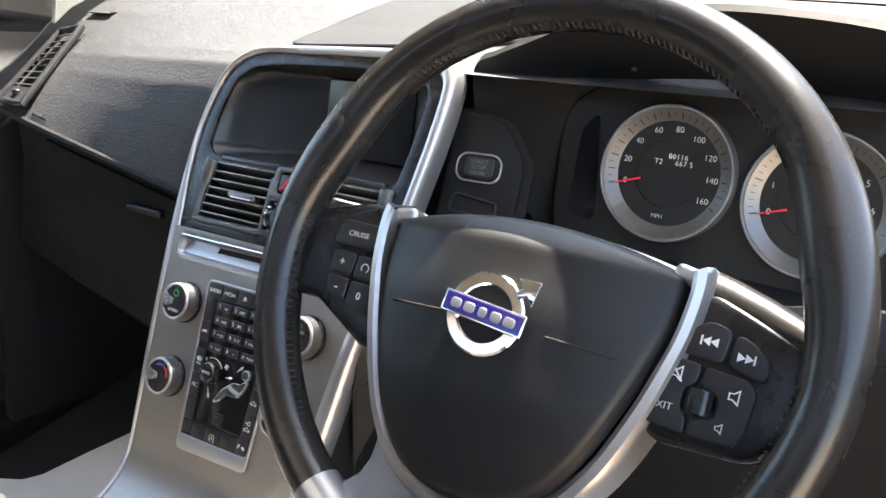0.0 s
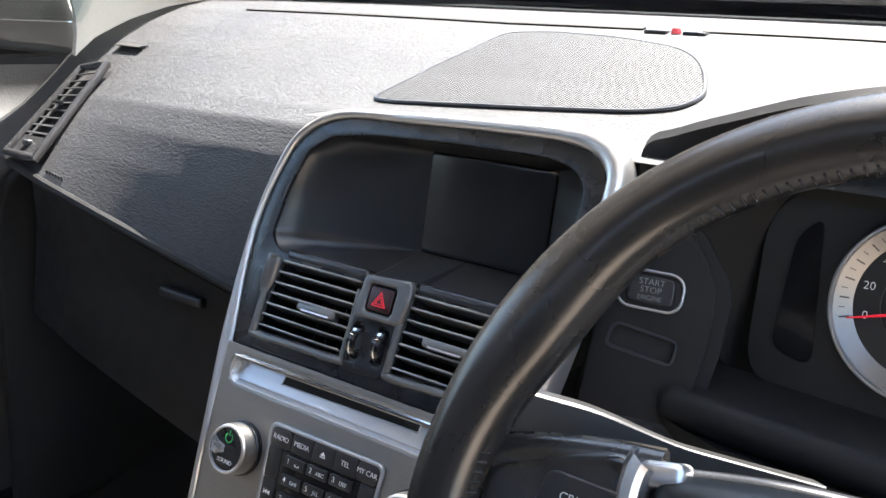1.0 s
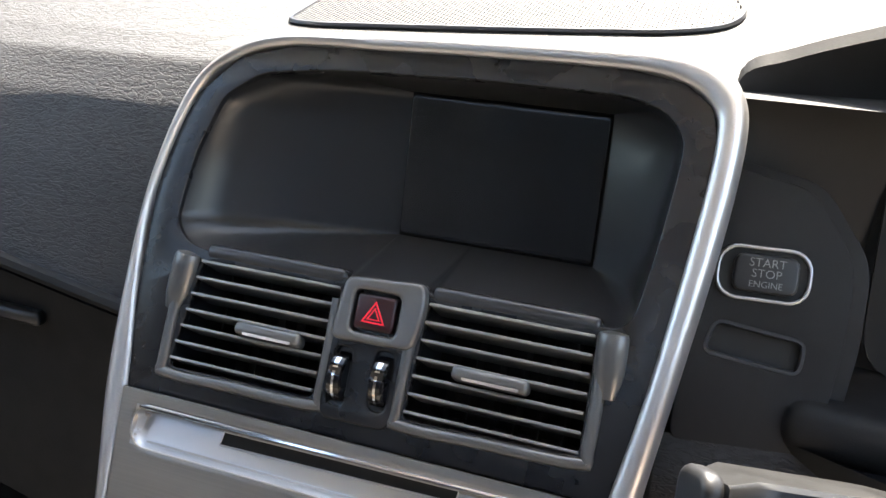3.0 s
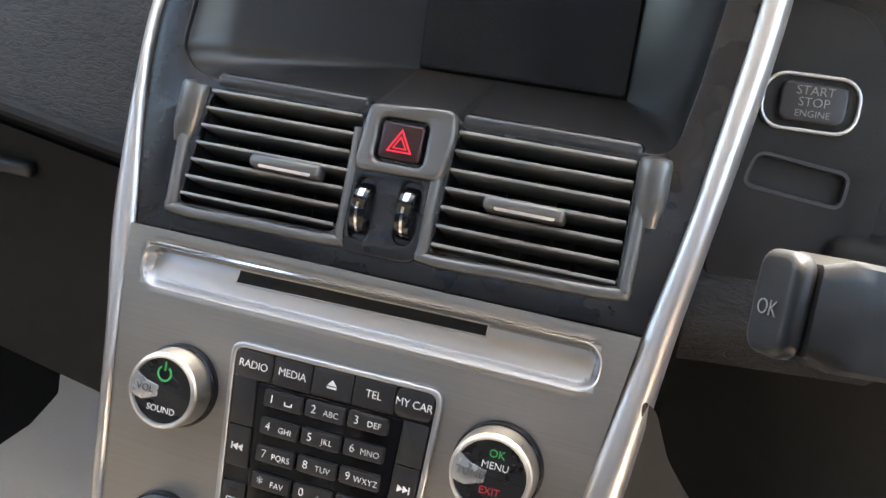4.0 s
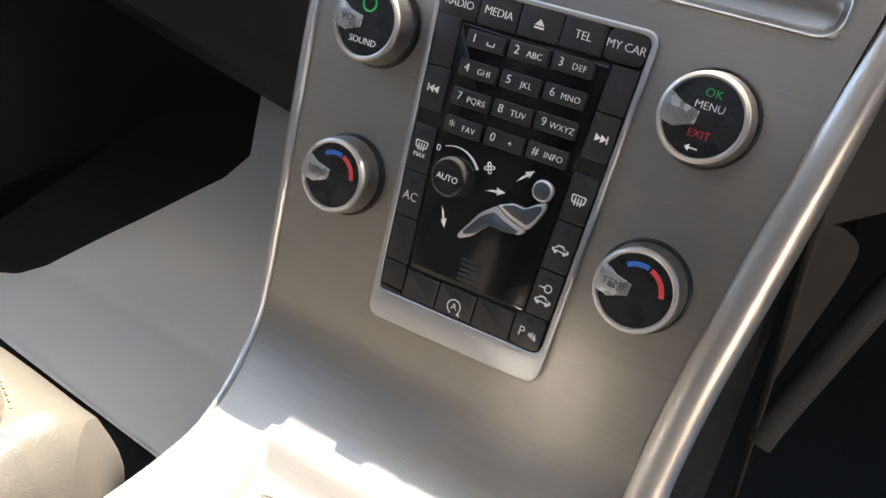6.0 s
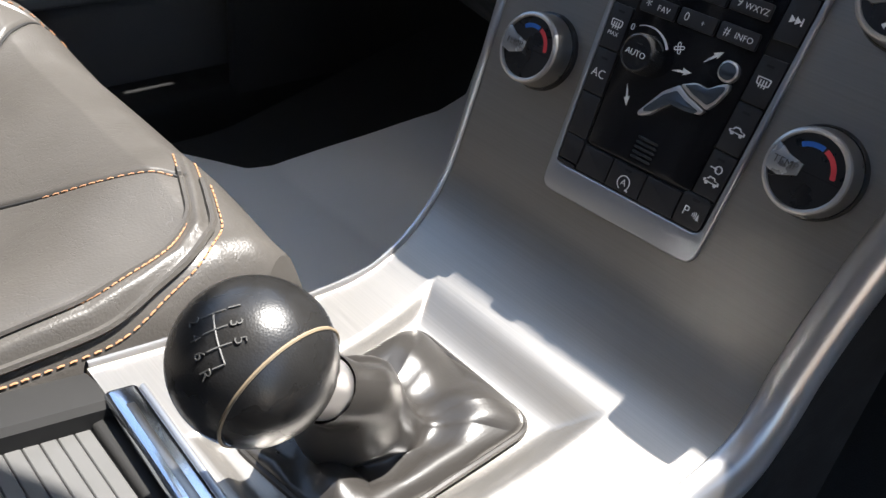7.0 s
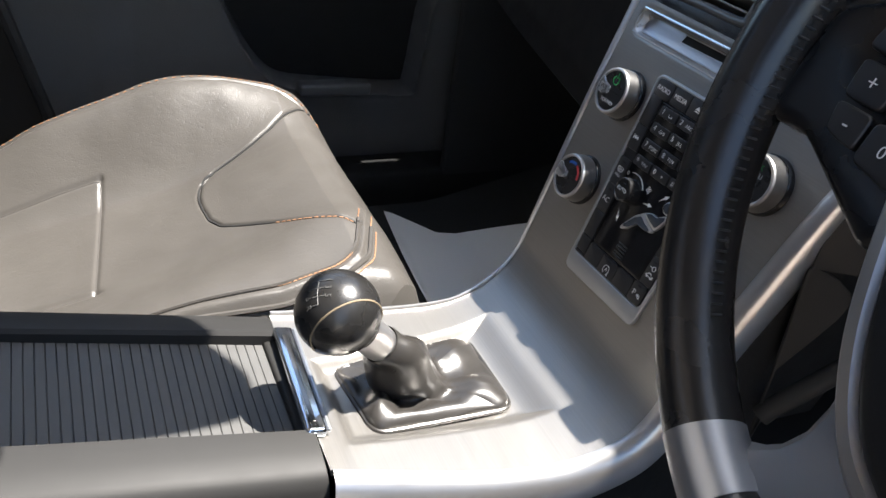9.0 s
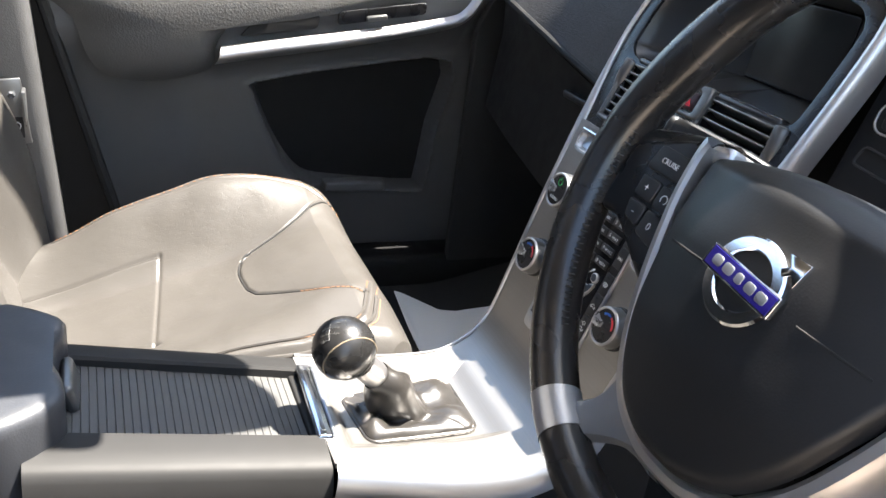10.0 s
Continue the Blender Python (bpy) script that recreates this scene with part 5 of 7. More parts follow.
def spoke(sx):
    """A broad silver arm from the lower side of the hub out to the clip on the rim."""
    ang = radians(245.5 if sx < 0 else 294.5)
    end = FW @ Vector((W_R * math.cos(ang), W_R * math.sin(ang), 0.0))
    tang = FW.to_3x3() @ Vector((-math.sin(ang), math.cos(ang), 0))
    if tang.z < 0:
        tang = -tang
    a0, a1 = FH @ Vector((sx * 0.0870, -0.045, -0.0400)), FH @ Vector((sx * 0.012, -0.131, -0.0400))
    up, dn = [], []
    for i in range(9):
        t = i / 8
        up.append(a0.lerp(end + tang * 0.017, t) + (FH.to_3x3() @ Vector((-sx * 0.022 * math.sin(math.pi * t), -0.018 * math.sin(math.pi * t), 0))))
        dn.append(a1.lerp(end - tang * 0.017, t) + (FH.to_3x3() @ Vector((-sx * 0.002 * math.sin(math.pi * t), 0.012 * math.sin(math.pi * t), 0))))
    nrm = FH.to_3x3() @ Vector((0, 0, 1))
    sec = [(0.0, -0.012), (0.03, -0.003), (0.12, 0.002), (0.3, 0.004), (0.5, 0.003), (0.7, 0.004), (0.88, 0.002), (0.97, -0.003), (1.0, -0.012)]
    return grid(lambda u, v: up[int(v)].lerp(dn[int(v)], sec[int(u)][0]) + nrm * sec[int(u)][1], 1, 1, us=list(range(len(sec))), vs=list(range(9)))


for sx in (-1, 1):
    part("spoke", spoke(sx), M_SPOKE, wheel, "satin silver lower spoke")
# side pods with buttons
for sx in (-1, 1):
    dy = 0.010 if sx < 0 else 0.0
    pts = [(sx * 0.108, 0.045 + dy), (sx * 0.135, 0.036 + dy), (sx * 0.168, 0.024 + dy), (sx * 0.170, -0.020), (sx * 0.150, -0.042 if sx > 0 else -0.016), (sx * 0.098, -0.044), (sx * 0.088, -0.036)]
    if sx < 0:
        pts = pts[::-1]
    part("button_pod", moved(plate([quad_round(pts, 0.010, 4)], 0.026, 0.006, 3), FH @ pose(0, 0, -0.0585)), M_SOFT, wheel, "black button pod")
    top = [FH @ Vector((sx * (0.098 + 0.078 * t), 0.046 + dy * t - 0.016 * t - 0.010 * t * t, -0.050 + 0.006 * t)) for t in (0, 0.25, 0.5, 0.75, 1)]
    part("spoke_top", tube(top, lambda t: 0.014 - 0.002 * t, 10), M_WHEELLEATHER, wheel)
FP = FH @ pose(-0.004, 0.001, -0.0305)


def wheel_key(pts, word="", size=0.006, r=0.003, h=0.004, tx=0, ty=0):
    k = part("wheel_button", moved(plate([quad_round(pts, r, 3)], h, 0.001, 2), FP @ pose(0, 0, -0.0015)), M_KEY, wheel)
    cx, cy = sum(p[0] for p in pts) / len(pts), sum(p[1] for p in pts) / len(pts)
    if word:
        lettering(word, size, FP @ pose(cx + tx, cy + ty, 0.0027), k)
    return k, cx, cy


wheel_key([(-0.1375, 0.0195), (-0.1015, 0.0195), (-0.1010, 0.0370), (-0.1340, 0.0375)], "CRUISE", 0.0052, 0.004)
wheel_key([(-0.1340, 0.0005), (-0.1165, 0.0000), (-0.1160, 0.0155), (-0.1350, 0.0160)], "+", 0.0085)
wheel_key([(-0.1310, -0.0140), (-0.1165, -0.0165), (-0.1165, -0.0020), (-0.1340, -0.0015)], "-", 0.0105)
k, cx, cy = wheel_key([(-0.1145, -0.0005), (-0.0975, -0.0010), (-0.0985, 0.0150), (-0.1145, 0.0155)])
part("symbol", moved(plate([arc_band(0.0026, 0.0032, -60, 220)], 0.0003), FP @ pose(cx, cy, 0.0026)), M_WHITE, k, smooth=False)
wheel_key([(-0.1145, -0.0190), (-0.0945, -0.0230), (-0.0970, -0.0030), (-0.1145, -0.0025)], "0", 0.0072)


def skip_icon(k, x, y, s, flip):
    g = -1 if flip else 1
    for dx in (0, 0.0042):
        tri3 = [(g * (dx - 0.0042), 0), (g * dx, -0.0026), (g * dx, 0.0026)]
        part("symbol", moved(plate([tri3 if not flip else tri3[::-1]], 0.0003), FP @ pose(x, y, 0.0026)), M_WHITE, k, smooth=False)
    part("symbol", moved(plate([rrect(0.0010, 0.0052, 0.0002, g * -0.0048, 0)], 0.0003), FP @ pose(x, y, 0.0026)), M_WHITE, k, smooth=False)


FP = FH @ pose(-0.0014, 0.001, -0.0305)
k, cx, cy = wheel_key([(0.1010, 0.0060), (0.1270, 0.0045), (0.1285, 0.0235), (0.1150, 0.0265), (0.1030, 0.0160)], r=0.005)
skip_icon(k, 0.1180, 0.0150, 1, False)
k, cx, cy = wheel_key([(0.1290, 0.0042), (0.1500, -0.0010), (0.1510, 0.0090), (0.1420, 0.0185), (0.1305, 0.0230)], r=0.005)
skip_icon(k, 0.1375, 0.0105, 1, True)
spk_shape = [(-0.003, -0.002), (-0.0005, -0.002), (0.0028, -0.0045), (0.0028, 0.0045), (-0.0005, 0.002), (-0.003, 0.002)]
spk_in = [(-0.0022, -0.0013), (-0.0002, -0.0013), (0.0021, -0.0030), (0.0021, 0.0030), (-0.0002, 0.0013), (-0.0022, 0.0013)]
k, cx, cy = wheel_key([(0.0925, -0.0350), (0.1150, -0.0365), (0.1150, -0.0275), (0.1105, -0.0235), (0.1105, -0.0125), (0.1160, -0.0090), (0.1170, 0.0020), (0.0985, 0.0030)], r=0.003)
part("symbol", moved(plate([spk_shape, spk_in], 0.0003), FP @ pose(0.1050, -0.0055, 0.0026)), M_WHITE, k, smooth=False)
part("symbol", moved(plate([rrect(0.0008, 0.011, 0.0002)], 0.0003), FP @ pose(0.1050, -0.0055, 0.0027, 0, 0, 40)), M_WHITE, k, smooth=False)
lettering("EXIT", 0.0058, FP @ pose(0.1010, -0.0245, 0.0027), k)
k, cx, cy = wheel_key([(0.1170, -0.0368), (0.1410, -0.0365), (0.1455, -0.0270), (0.1475, -0.0060), (0.1420, -0.0005), (0.1190, 0.0015), (0.1185, -0.0090), (0.1290, -0.0130), (0.1290, -0.0235), (0.1170, -0.0275)], r=0.003)
for sx2, sy2, sc in ((0.1365, -0.0105, 1.0), (0.1325, -0.0285, 0.65)):
    part("symbol", moved(plate([[(x * sc, y * sc) for x, y in spk_shape], [(x * sc, y * sc) for x, y in spk_in]], 0.0003), FP @ pose(sx2, sy2, 0.0026)), M_WHITE, k, smooth=False)
part("roller", moved(lathe([(0.0055, -0.0075), (0.0072, -0.0065), (0.0075, 0), (0.0072, 0.0065), (0.0055, 0.0075)], 24, cap=True), FP @ pose(0.1200, -0.0180, 0.0008, 90, 0, 0)), M_SOFT, wheel, "black scroll roller")
# round badge: chrome ring with an arrow and a blue bar, plain shapes
FBd = FH @ pose(-0.003, -0.002, 0.0005, 0, 0, -6) @ Matrix.Diagonal((0.88, 0.88, 1, 1))
badge = part("badge", moved(lathe([(0.0280, -0.002), (0.0280, 0.0010), (0.0265, 0.0024), (0.0200, 0.0024), (0.0188, 0.0012), (0.0188, -0.002)], 64), FBd), M_CHROME, wheel, "chrome ring badge with arrow and blue bar")
part("badge_arrow", moved(plate([[(0.0155, 0.0195), (0.0195, 0.0155), (0.0240, 0.0200), (0.0295, 0.0145), (0.0310, 0.0310), (0.0145, 0.0295), (0.0200, 0.0240)]], 0.004, 0.0006), FBd @ pose(0, 0, -0.0015)), M_CHROME, badge)
part("badge_bar", moved(plate([rrect(0.0610, 0.0150, 0.0008)], 0.004, 0.0006), FBd @ pose(0, 0, 0)), M_CHROME, badge)
part("badge_enamel", moved(plate([rrect(0.0580, 0.0122, 0.0005)], 0.001, 0.0002), FBd @ pose(0, 0, 0.0034)), M_BADGE, badge, "dark blue bar")
for i, w in enumerate((0.0078, 0.0082, 0.0060, 0.0078, 0.0082)):
    part("badge_mark", moved(plate([rrect(w, 0.0066, 0.0022)], 0.0008, 0.0002), FBd @ pose(-0.0202 + 0.0101 * i, 0, 0.0041)), M_SATIN, badge)

# ---- steering column ----
column = thing("steering_column", (0.418, -0.10, 0.66), "black steering column shroud with stalks", "steering column")
axis_w = (FW.to_3x3() @ Vector((0, 0, 1)))
col_m = basis(W_C - axis_w * 0.115 + Vector((0, 0, -0.012)), *(FW.to_3x3() @ Vector(v) for v in ((1, 0, 0), (0, 1, 0), (0, 0, 1))))
part("shroud", moved(block(0.115, 0.105, 0.15, 0.03, 5), col_m), M_STALK, column, "black column shroud")


def stalk(sx):
    tip = Vector((0.193 if sx < 0 else 0.655, -0.156, 0.723))
    root = Vector((0.419 + sx * 0.06, -0.070, 0.690))
    d = (tip - root).normalized()
    upv = Vector((0, 0.35, 0.94))
    upv = (upv - d * upv.dot(d)).normalized()
    outv = d.cross(upv)
    if outv.y > 0:
        outv = -outv
    me = grid(lambda u, v: root.lerp(tip, v) + upv * (0.009 + 0.0075 * smoothstep(0.35, 0.7, v) - 0.003 * smoothstep(0.96, 1.0, v)) * (0.01 if v > 1.00015 else 1) * max(-1, min(1, 1.45 * math.sin(2 * math.pi * u))) + outv * (0.010 + 0.004 * smoothstep(0.35, 0.7, v) - 0.003 * smoothstep(0.96, 1.0, v)) * (0.01 if v > 1.00015 else 1) * max(-1, min(1, 1.45 * math.cos(2 * math.pi * u))), 28, 1, loop=True, vs=[i / 24 for i in range(25)] + [1.0001, 1.0002])
    s = part("stalk", me, M_STALK, column, "black control stalk")
    mm = basis(tip + d * 0.003, upv.cross(d), upv, d)
    part("end_button", moved(plate([rrect(0.020, 0.032, 0.006)], 0.008, 0.0030, 4), mm @ pose(-0.001, 0, -0.004)), M_KEY, s)
    if sx < 0:
        lettering("OK", 0.0070, mm @ pose(-0.001, -0.002, 0.0042), s, M_GREY)
    ridge = root.lerp(tip, 0.62)
    for i in range(5):
        part("ridge", tube([ridge + d * (0.0025 * i) + upv * (0.0120 * math.sin(a)) + outv * (0.0128 * math.cos(a)) for a in np.linspace(-0.7, 0.9, 8)], 0.0011, 6), M_RAIL, s)
    return s


stalk(-1)
stalk(1)

# knee panel and under-dash on the driver's side
part("driver_lower_panel", grid(lambda u, v: (0.165 + 0.68 * u, 0.02 + 0.10 * v + 0.05 * smoothstep(0.2, 0, u), 0.655 - 0.33 * v), 12, 10), M_DASHLOW, dash, "black panel below the steering column")
part("knee_pad", grid(lambda u, v: (0.166 + 0.20 * u, 0.046 + 0.034 * u - 0.020 * math.sin(math.pi * (0.15 + 0.8 * v)) - 0.012 * v, 0.650 - 0.052 * v), 14, 12), M_KNEEPAD, dash, "wrinkled leather pad below the start button")
part("stack_return", grid(lambda u, v: (0.150 - 0.045 * v, -0.005 + 0.14 * u - 0.06 * v, 0.66 - 0.33 * v), 6, 8), M_DASHLOW, dash)

# flared side of the stack with an open cubby, on the driver's side
cd1 = Vector((0.5, 0.87, 0)).normalized()
cd2 = Vector((0.105, 0.33, 0.94)).normalized()
cdn = cd1.cross(cd2).normalized()
FCK = basis((0.1535, -0.064, 0.5), cd1, cdn.cross(cd1), cdn)
cheek_out = quad_round([(0.002, -0.135), (0.010, -0.085), (0.052, -0.040), (0.094, 0.000), (0.092, 0.012), (0.072, 0.034), (0.048, 0.066), (0.032, 0.100), (0.020, 0.112), (0.006, 0.050)], 0.006)
cubby = quad_round([(0.0035, 0.034), (0.024, 0.0265), (0.041, 0.0135), (0.036, -0.004), (0.0085, -0.050), (0.0035, -0.058)], 0.008)
part("stack_flank", moved(plate([cheek_out, cubby], 0.004, 0.0012), FCK @ pose(0, 0, -0.004)), M_FLANK, dash, "satin grey flared side of the stack with a cubby opening")
part("side_rail", moved(tube([Vector((0.0060, -0.095, 0)), Vector((0.0118, -0.086, 0)), Vector((0.052, -0.042, 0)), Vector((0.0925, 0.000, 0))], 0.0080, 14), FCK), M_FLANK, dash)
# black sheet that puts the cubby's dark inside into colour
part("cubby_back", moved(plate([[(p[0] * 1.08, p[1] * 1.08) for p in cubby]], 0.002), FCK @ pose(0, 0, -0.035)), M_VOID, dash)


# ---- tunnel console ----
console = thing("tunnel_console", (-0.04, -0.5, 0.1), "grey tunnel console with a ribbed sliding cover", "centre console")
TF, TB = -0.374, -0.64


def rail(profile, name, label):
    """A long moulding from the gear panel back to the armrest; profile rows are x front, x back, height over the cover."""
    n = len(profile)
    me = grid(lambda u, v: (profile[int(u)][0] + (profile[int(u)][1] - profile[int(u)][0]) * v, TF + (TB - TF) * v, 0.3615 + 0.040 * v + profile[int(u)][2]), 1, 1, us=list(range(n)), vs=[i / 12 for i in range(13)])
    return part(name, me, M_RAIL, console, label, sharp=34)


rail([(-0.069, -0.081, -0.008), (-0.070, -0.082, 0.003), (-0.073, -0.085, 0.006), (-0.090, -0.103, 0.005), (-0.101, -0.115, 0.001), (-0.105, -0.119, -0.007), (-0.107, -0.121, -0.05), (-0.11, -0.125, -0.34)], "passenger_rail", "satin grey rail")
rail([(0.047, 0.041, -0.008), (0.048, 0.042, 0.003), (0.051, 0.045, 0.006), (0.070, 0.066, 0.0035), (0.083, 0.080, -0.0005), (0.0885, 0.086, -0.0030), (0.0925, 0.0905, -0.0065), (0.0955, 0.094, -0.0125), (0.098, 0.097, -0.028), (0.099, 0.098, -0.032), (0.10, 0.10, -0.1), (0.105, 0.105, -0.34)], "driver_rail", "satin grey rail")
# lower side of the panel in front of the rail
part("driver_side_wall", grid(lambda u, v: (panel_at(0.10 + (PANEL_LEN[-1] - 0.10) * u)[3] + 0.016 - 0.004 * v, panel_at(0.10 + (PANEL_LEN[-1] - 0.10) * u)[0] + 0.02 * (1 - u), panel_at(0.10 + (PANEL_LEN[-1] - 0.10) * u)[1] - 0.02 - 0.30 * v), 20, 6), M_DASHLOW, console, "black side of the tunnel")
part("passenger_side_wall", grid(lambda u, v: (panel_at(0.25 + (PANEL_LEN[-1] - 0.25) * u)[2] - 0.008 + 0.004 * v, panel_at(0.25 + (PANEL_LEN[-1] - 0.25) * u)[0] + 0.02 * (1 - u), panel_at(0.25 + (PANEL_LEN[-1] - 0.25) * u)[1] - 0.02 - 0.30 * v), 20, 6), M_DASHLOW, console)
# front bar of the sliding cover
bar_m = Matrix.Translation((-0.011, -0.3700, 0.3655)) @ pose(0, 0, 0, -9, 0, -2.3)
part("pull_bar", moved(block(0.132, 0.0170, 0.0085, 0.0036, 4), bar_m), M_BAR, console, "polished pull bar of the sliding cover")
part("bar_groove", moved(block(0.108, 0.0042, 0.0012, 0.0005, 2), bar_m @ pose(0.002, -0.0012, 0.0040)), M_BARREL, console)
part("bar_lip", moved(block(0.128, 0.0030, 0.0030, 0.0012, 3), bar_m @ pose(0, 0.0098, 0.0022)), M_DISH, console)
part("bar_base", moved(block(0.13, 0.014, 0.016, 0.003), Matrix.Translation((-0.011, -0.378, 0.352))), M_RAIL, console)
cover = part("sliding_cover", grid(lambda u, v: (-0.073 - 0.012 * v + 0.124 * u + 0.006 * u * v, -0.378 - 0.262 * v, 0.3530 + 0.042 * v), 2, 2), M_VOID, console, "ribbed grey sliding cover")
NS = 35
for i in range(NS):
    t = (i + 0.5) / NS
    w = 0.119 + 0.006 * t
    me = block(w, 0.0073, 0.0030, 0.0006, 1)
    part("slat", moved(me, Matrix.Translation((-0.0115 - 0.009 * t, -0.378 - 0.262 * t, 0.3545 + 0.042 * t)) @ pose(0, 0, 0, -9, 0, 0)), M_TAMBOUR, cover)

# armrest box
arm = thing("armrest", (-0.045, -0.72, 0.3), "dark grey leather armrest lid, sky's blue put into its colour, with a push catch", "armrest")


def arm_sheet(u, v):
    a = 2 * math.pi * u
    x = -0.020 + 0.106 * max(-1, min(1, 1.22 * math.cos(a)))
    y = -0.755 + 0.150 * max(-1, min(1, 1.18 * math.sin(a)))
    r = smoothstep(0, 0.35, v)
    h = 0.360 + 0.085 * math.sin(min(1, v * 1.6) * math.pi / 2)
    s = 1.0 if v < 0.4 else 1 - ((v - 0.4) / 0.6) ** 2.2
    s2 = 1 + 0.02 * math.sin(v * 6)
    dent = 0.012 * math.exp(-((x + 0.025) / 0.03) ** 2) if y > -0.64 and v < 0.55 else 0
    return (-0.020 + (x + 0.020) * s * s2, -0.755 + (y + 0.755) * s - dent, h + 0.055 * (-y - 0.6) * 0.2)


part("lid", grid(arm_sheet, 72, 26, loop=True), M_ARM, arm, "padded leather lid")
part("catch", moved(block(0.060, 0.012, 0.030, 0.006, 4), Matrix.Translation((-0.028, -0.603, 0.404)) @ pose(0, 0, 0, 15, 0, 0)), M_POD, arm, "grey push catch")
part("box", moved(block(0.200, 0.30, 0.32, 0.01), Matrix.Translation((-0.020, -0.765, 0.19))), M_DASHLOW, arm)

# ---- gear lever ----
gear = thing("gear_lever", (-0.0, -0.26, 0.34), "round black leather gear knob on a creased leather boot", "gear lever")
K_C = Vector((0.016, -0.350, 0.4445))
K_AX = Vector((-0.018, 0.072, -0.078)).normalized()
knob_up = -K_AX
kx = Vector((1, 0, 0)) - knob_up * knob_up.x
kx.normalize()
FK = basis(K_C, kx, knob_up.cross(kx), knob_up)
RK = 0.0322
prof_k = [(0.0150, -0.0325), (0.0175, -0.0305)] + [(RK * math.cos(a) * (1.0 if a > -0.2 else 0.99), RK * math.sin(a)) for a in np.linspace(-0.95, math.pi / 2, 26)]
prof_k[-1] = (0.0001, RK)
knob = part("gear_knob", moved(lathe(prof_k, 56), FK), M_KNOB, gear, "worn black leather ball knob with a seam")
# seam over the ball
sm_n = Vector((0.953, 0.168, -0.253)).normalized()
sm_a = sm_n.orthogonal().normalized()
sm_b = sm_n.cross(sm_a)
seam = [K_C + sm_n * 0.0151 + (sm_a * math.cos(radians(a)) + sm_b * math.sin(radians(a))) * 0.0283 for a in range(0, 360, 8)]
part("knob_seam", tube(seam, 0.0008, 6, closed=True), M_KNOBSEAM, knob)
# engraved gear pattern on the top of the ball, turned toward the driver's side
ft_z = Vector((0.12, -0.64, 0.76)).normalized()
ft_x = (Vector((1, 0.1, 0.0)) - ft_z * ft_z.dot(Vector((1, 0.1, 0.0)))).normalized()
FT = basis(K_C, ft_x, ft_z.cross(ft_x), ft_z) @ pose(0, 0, 0, 0, 0, -34)


def on_ball(px, py):
    px, py = px + 0.003, py + 0.004
    d = Vector((px, py, math.sqrt(max(0, RK * RK - px * px - py * py))))
    return FT @ (d * 1.003)


for seg in ([(-0.0105, 0.004), (-0.0105, -0.005)], [(-0.004, 0.004), (-0.004, -0.005)], [(0.0025, 0.004), (0.0025, -0.005)], [(-0.0105, -0.0005), (0.0085, -0.0005)], [(0.0085, -0.0005), (0.0085, -0.005)]):
    a, b = Vector(seg[0]), Vector(seg[1])
    part("gear_pattern", tube([on_ball(*a.lerp(b, t / 6)) for t in range(7)], 0.00045, 5), M_ENGRAVE, knob)
for word, px, py in (("1", -0.0105, 0.0068), ("3", -0.004, 0.0068), ("5", 0.0025, 0.0068), ("2", -0.0105, -0.0082), ("4", -0.004, -0.0082), ("6", 0.0025, -0.0082), ("R", 0.009, -0.0082)):
    p = on_ball(px, py)
    n = (p - K_C).normalized()
    x = (FT.to_3x3() @ Vector((1, 0, 0)))
    x = (x - n * x.dot(n)).normalized()
    lettering(word, 0.0064, basis(p, x, n.cross(x), n), knob, M_ENGRAVE, "gear_number", depth=0.0003)
part("collar", moved(lathe([(0.0140, -0.062), (0.0145, -0.058), (0.0152, -0.036), (0.0160, -0.0315), (0.0160, -0.030)], 36), FK), M_SATIN, gear, "satin silver collar")
# boot
BOOT = quad_round([(-0.056, -0.199), (0.041, -0.199), (0.047, -0.324), (-0.036, -0.334)], 0.014, 8)
NBO = len(BOOT)


def boot_base(y):
    return 0.3415 + 0.07 * max(0.0, -0.235 - y)


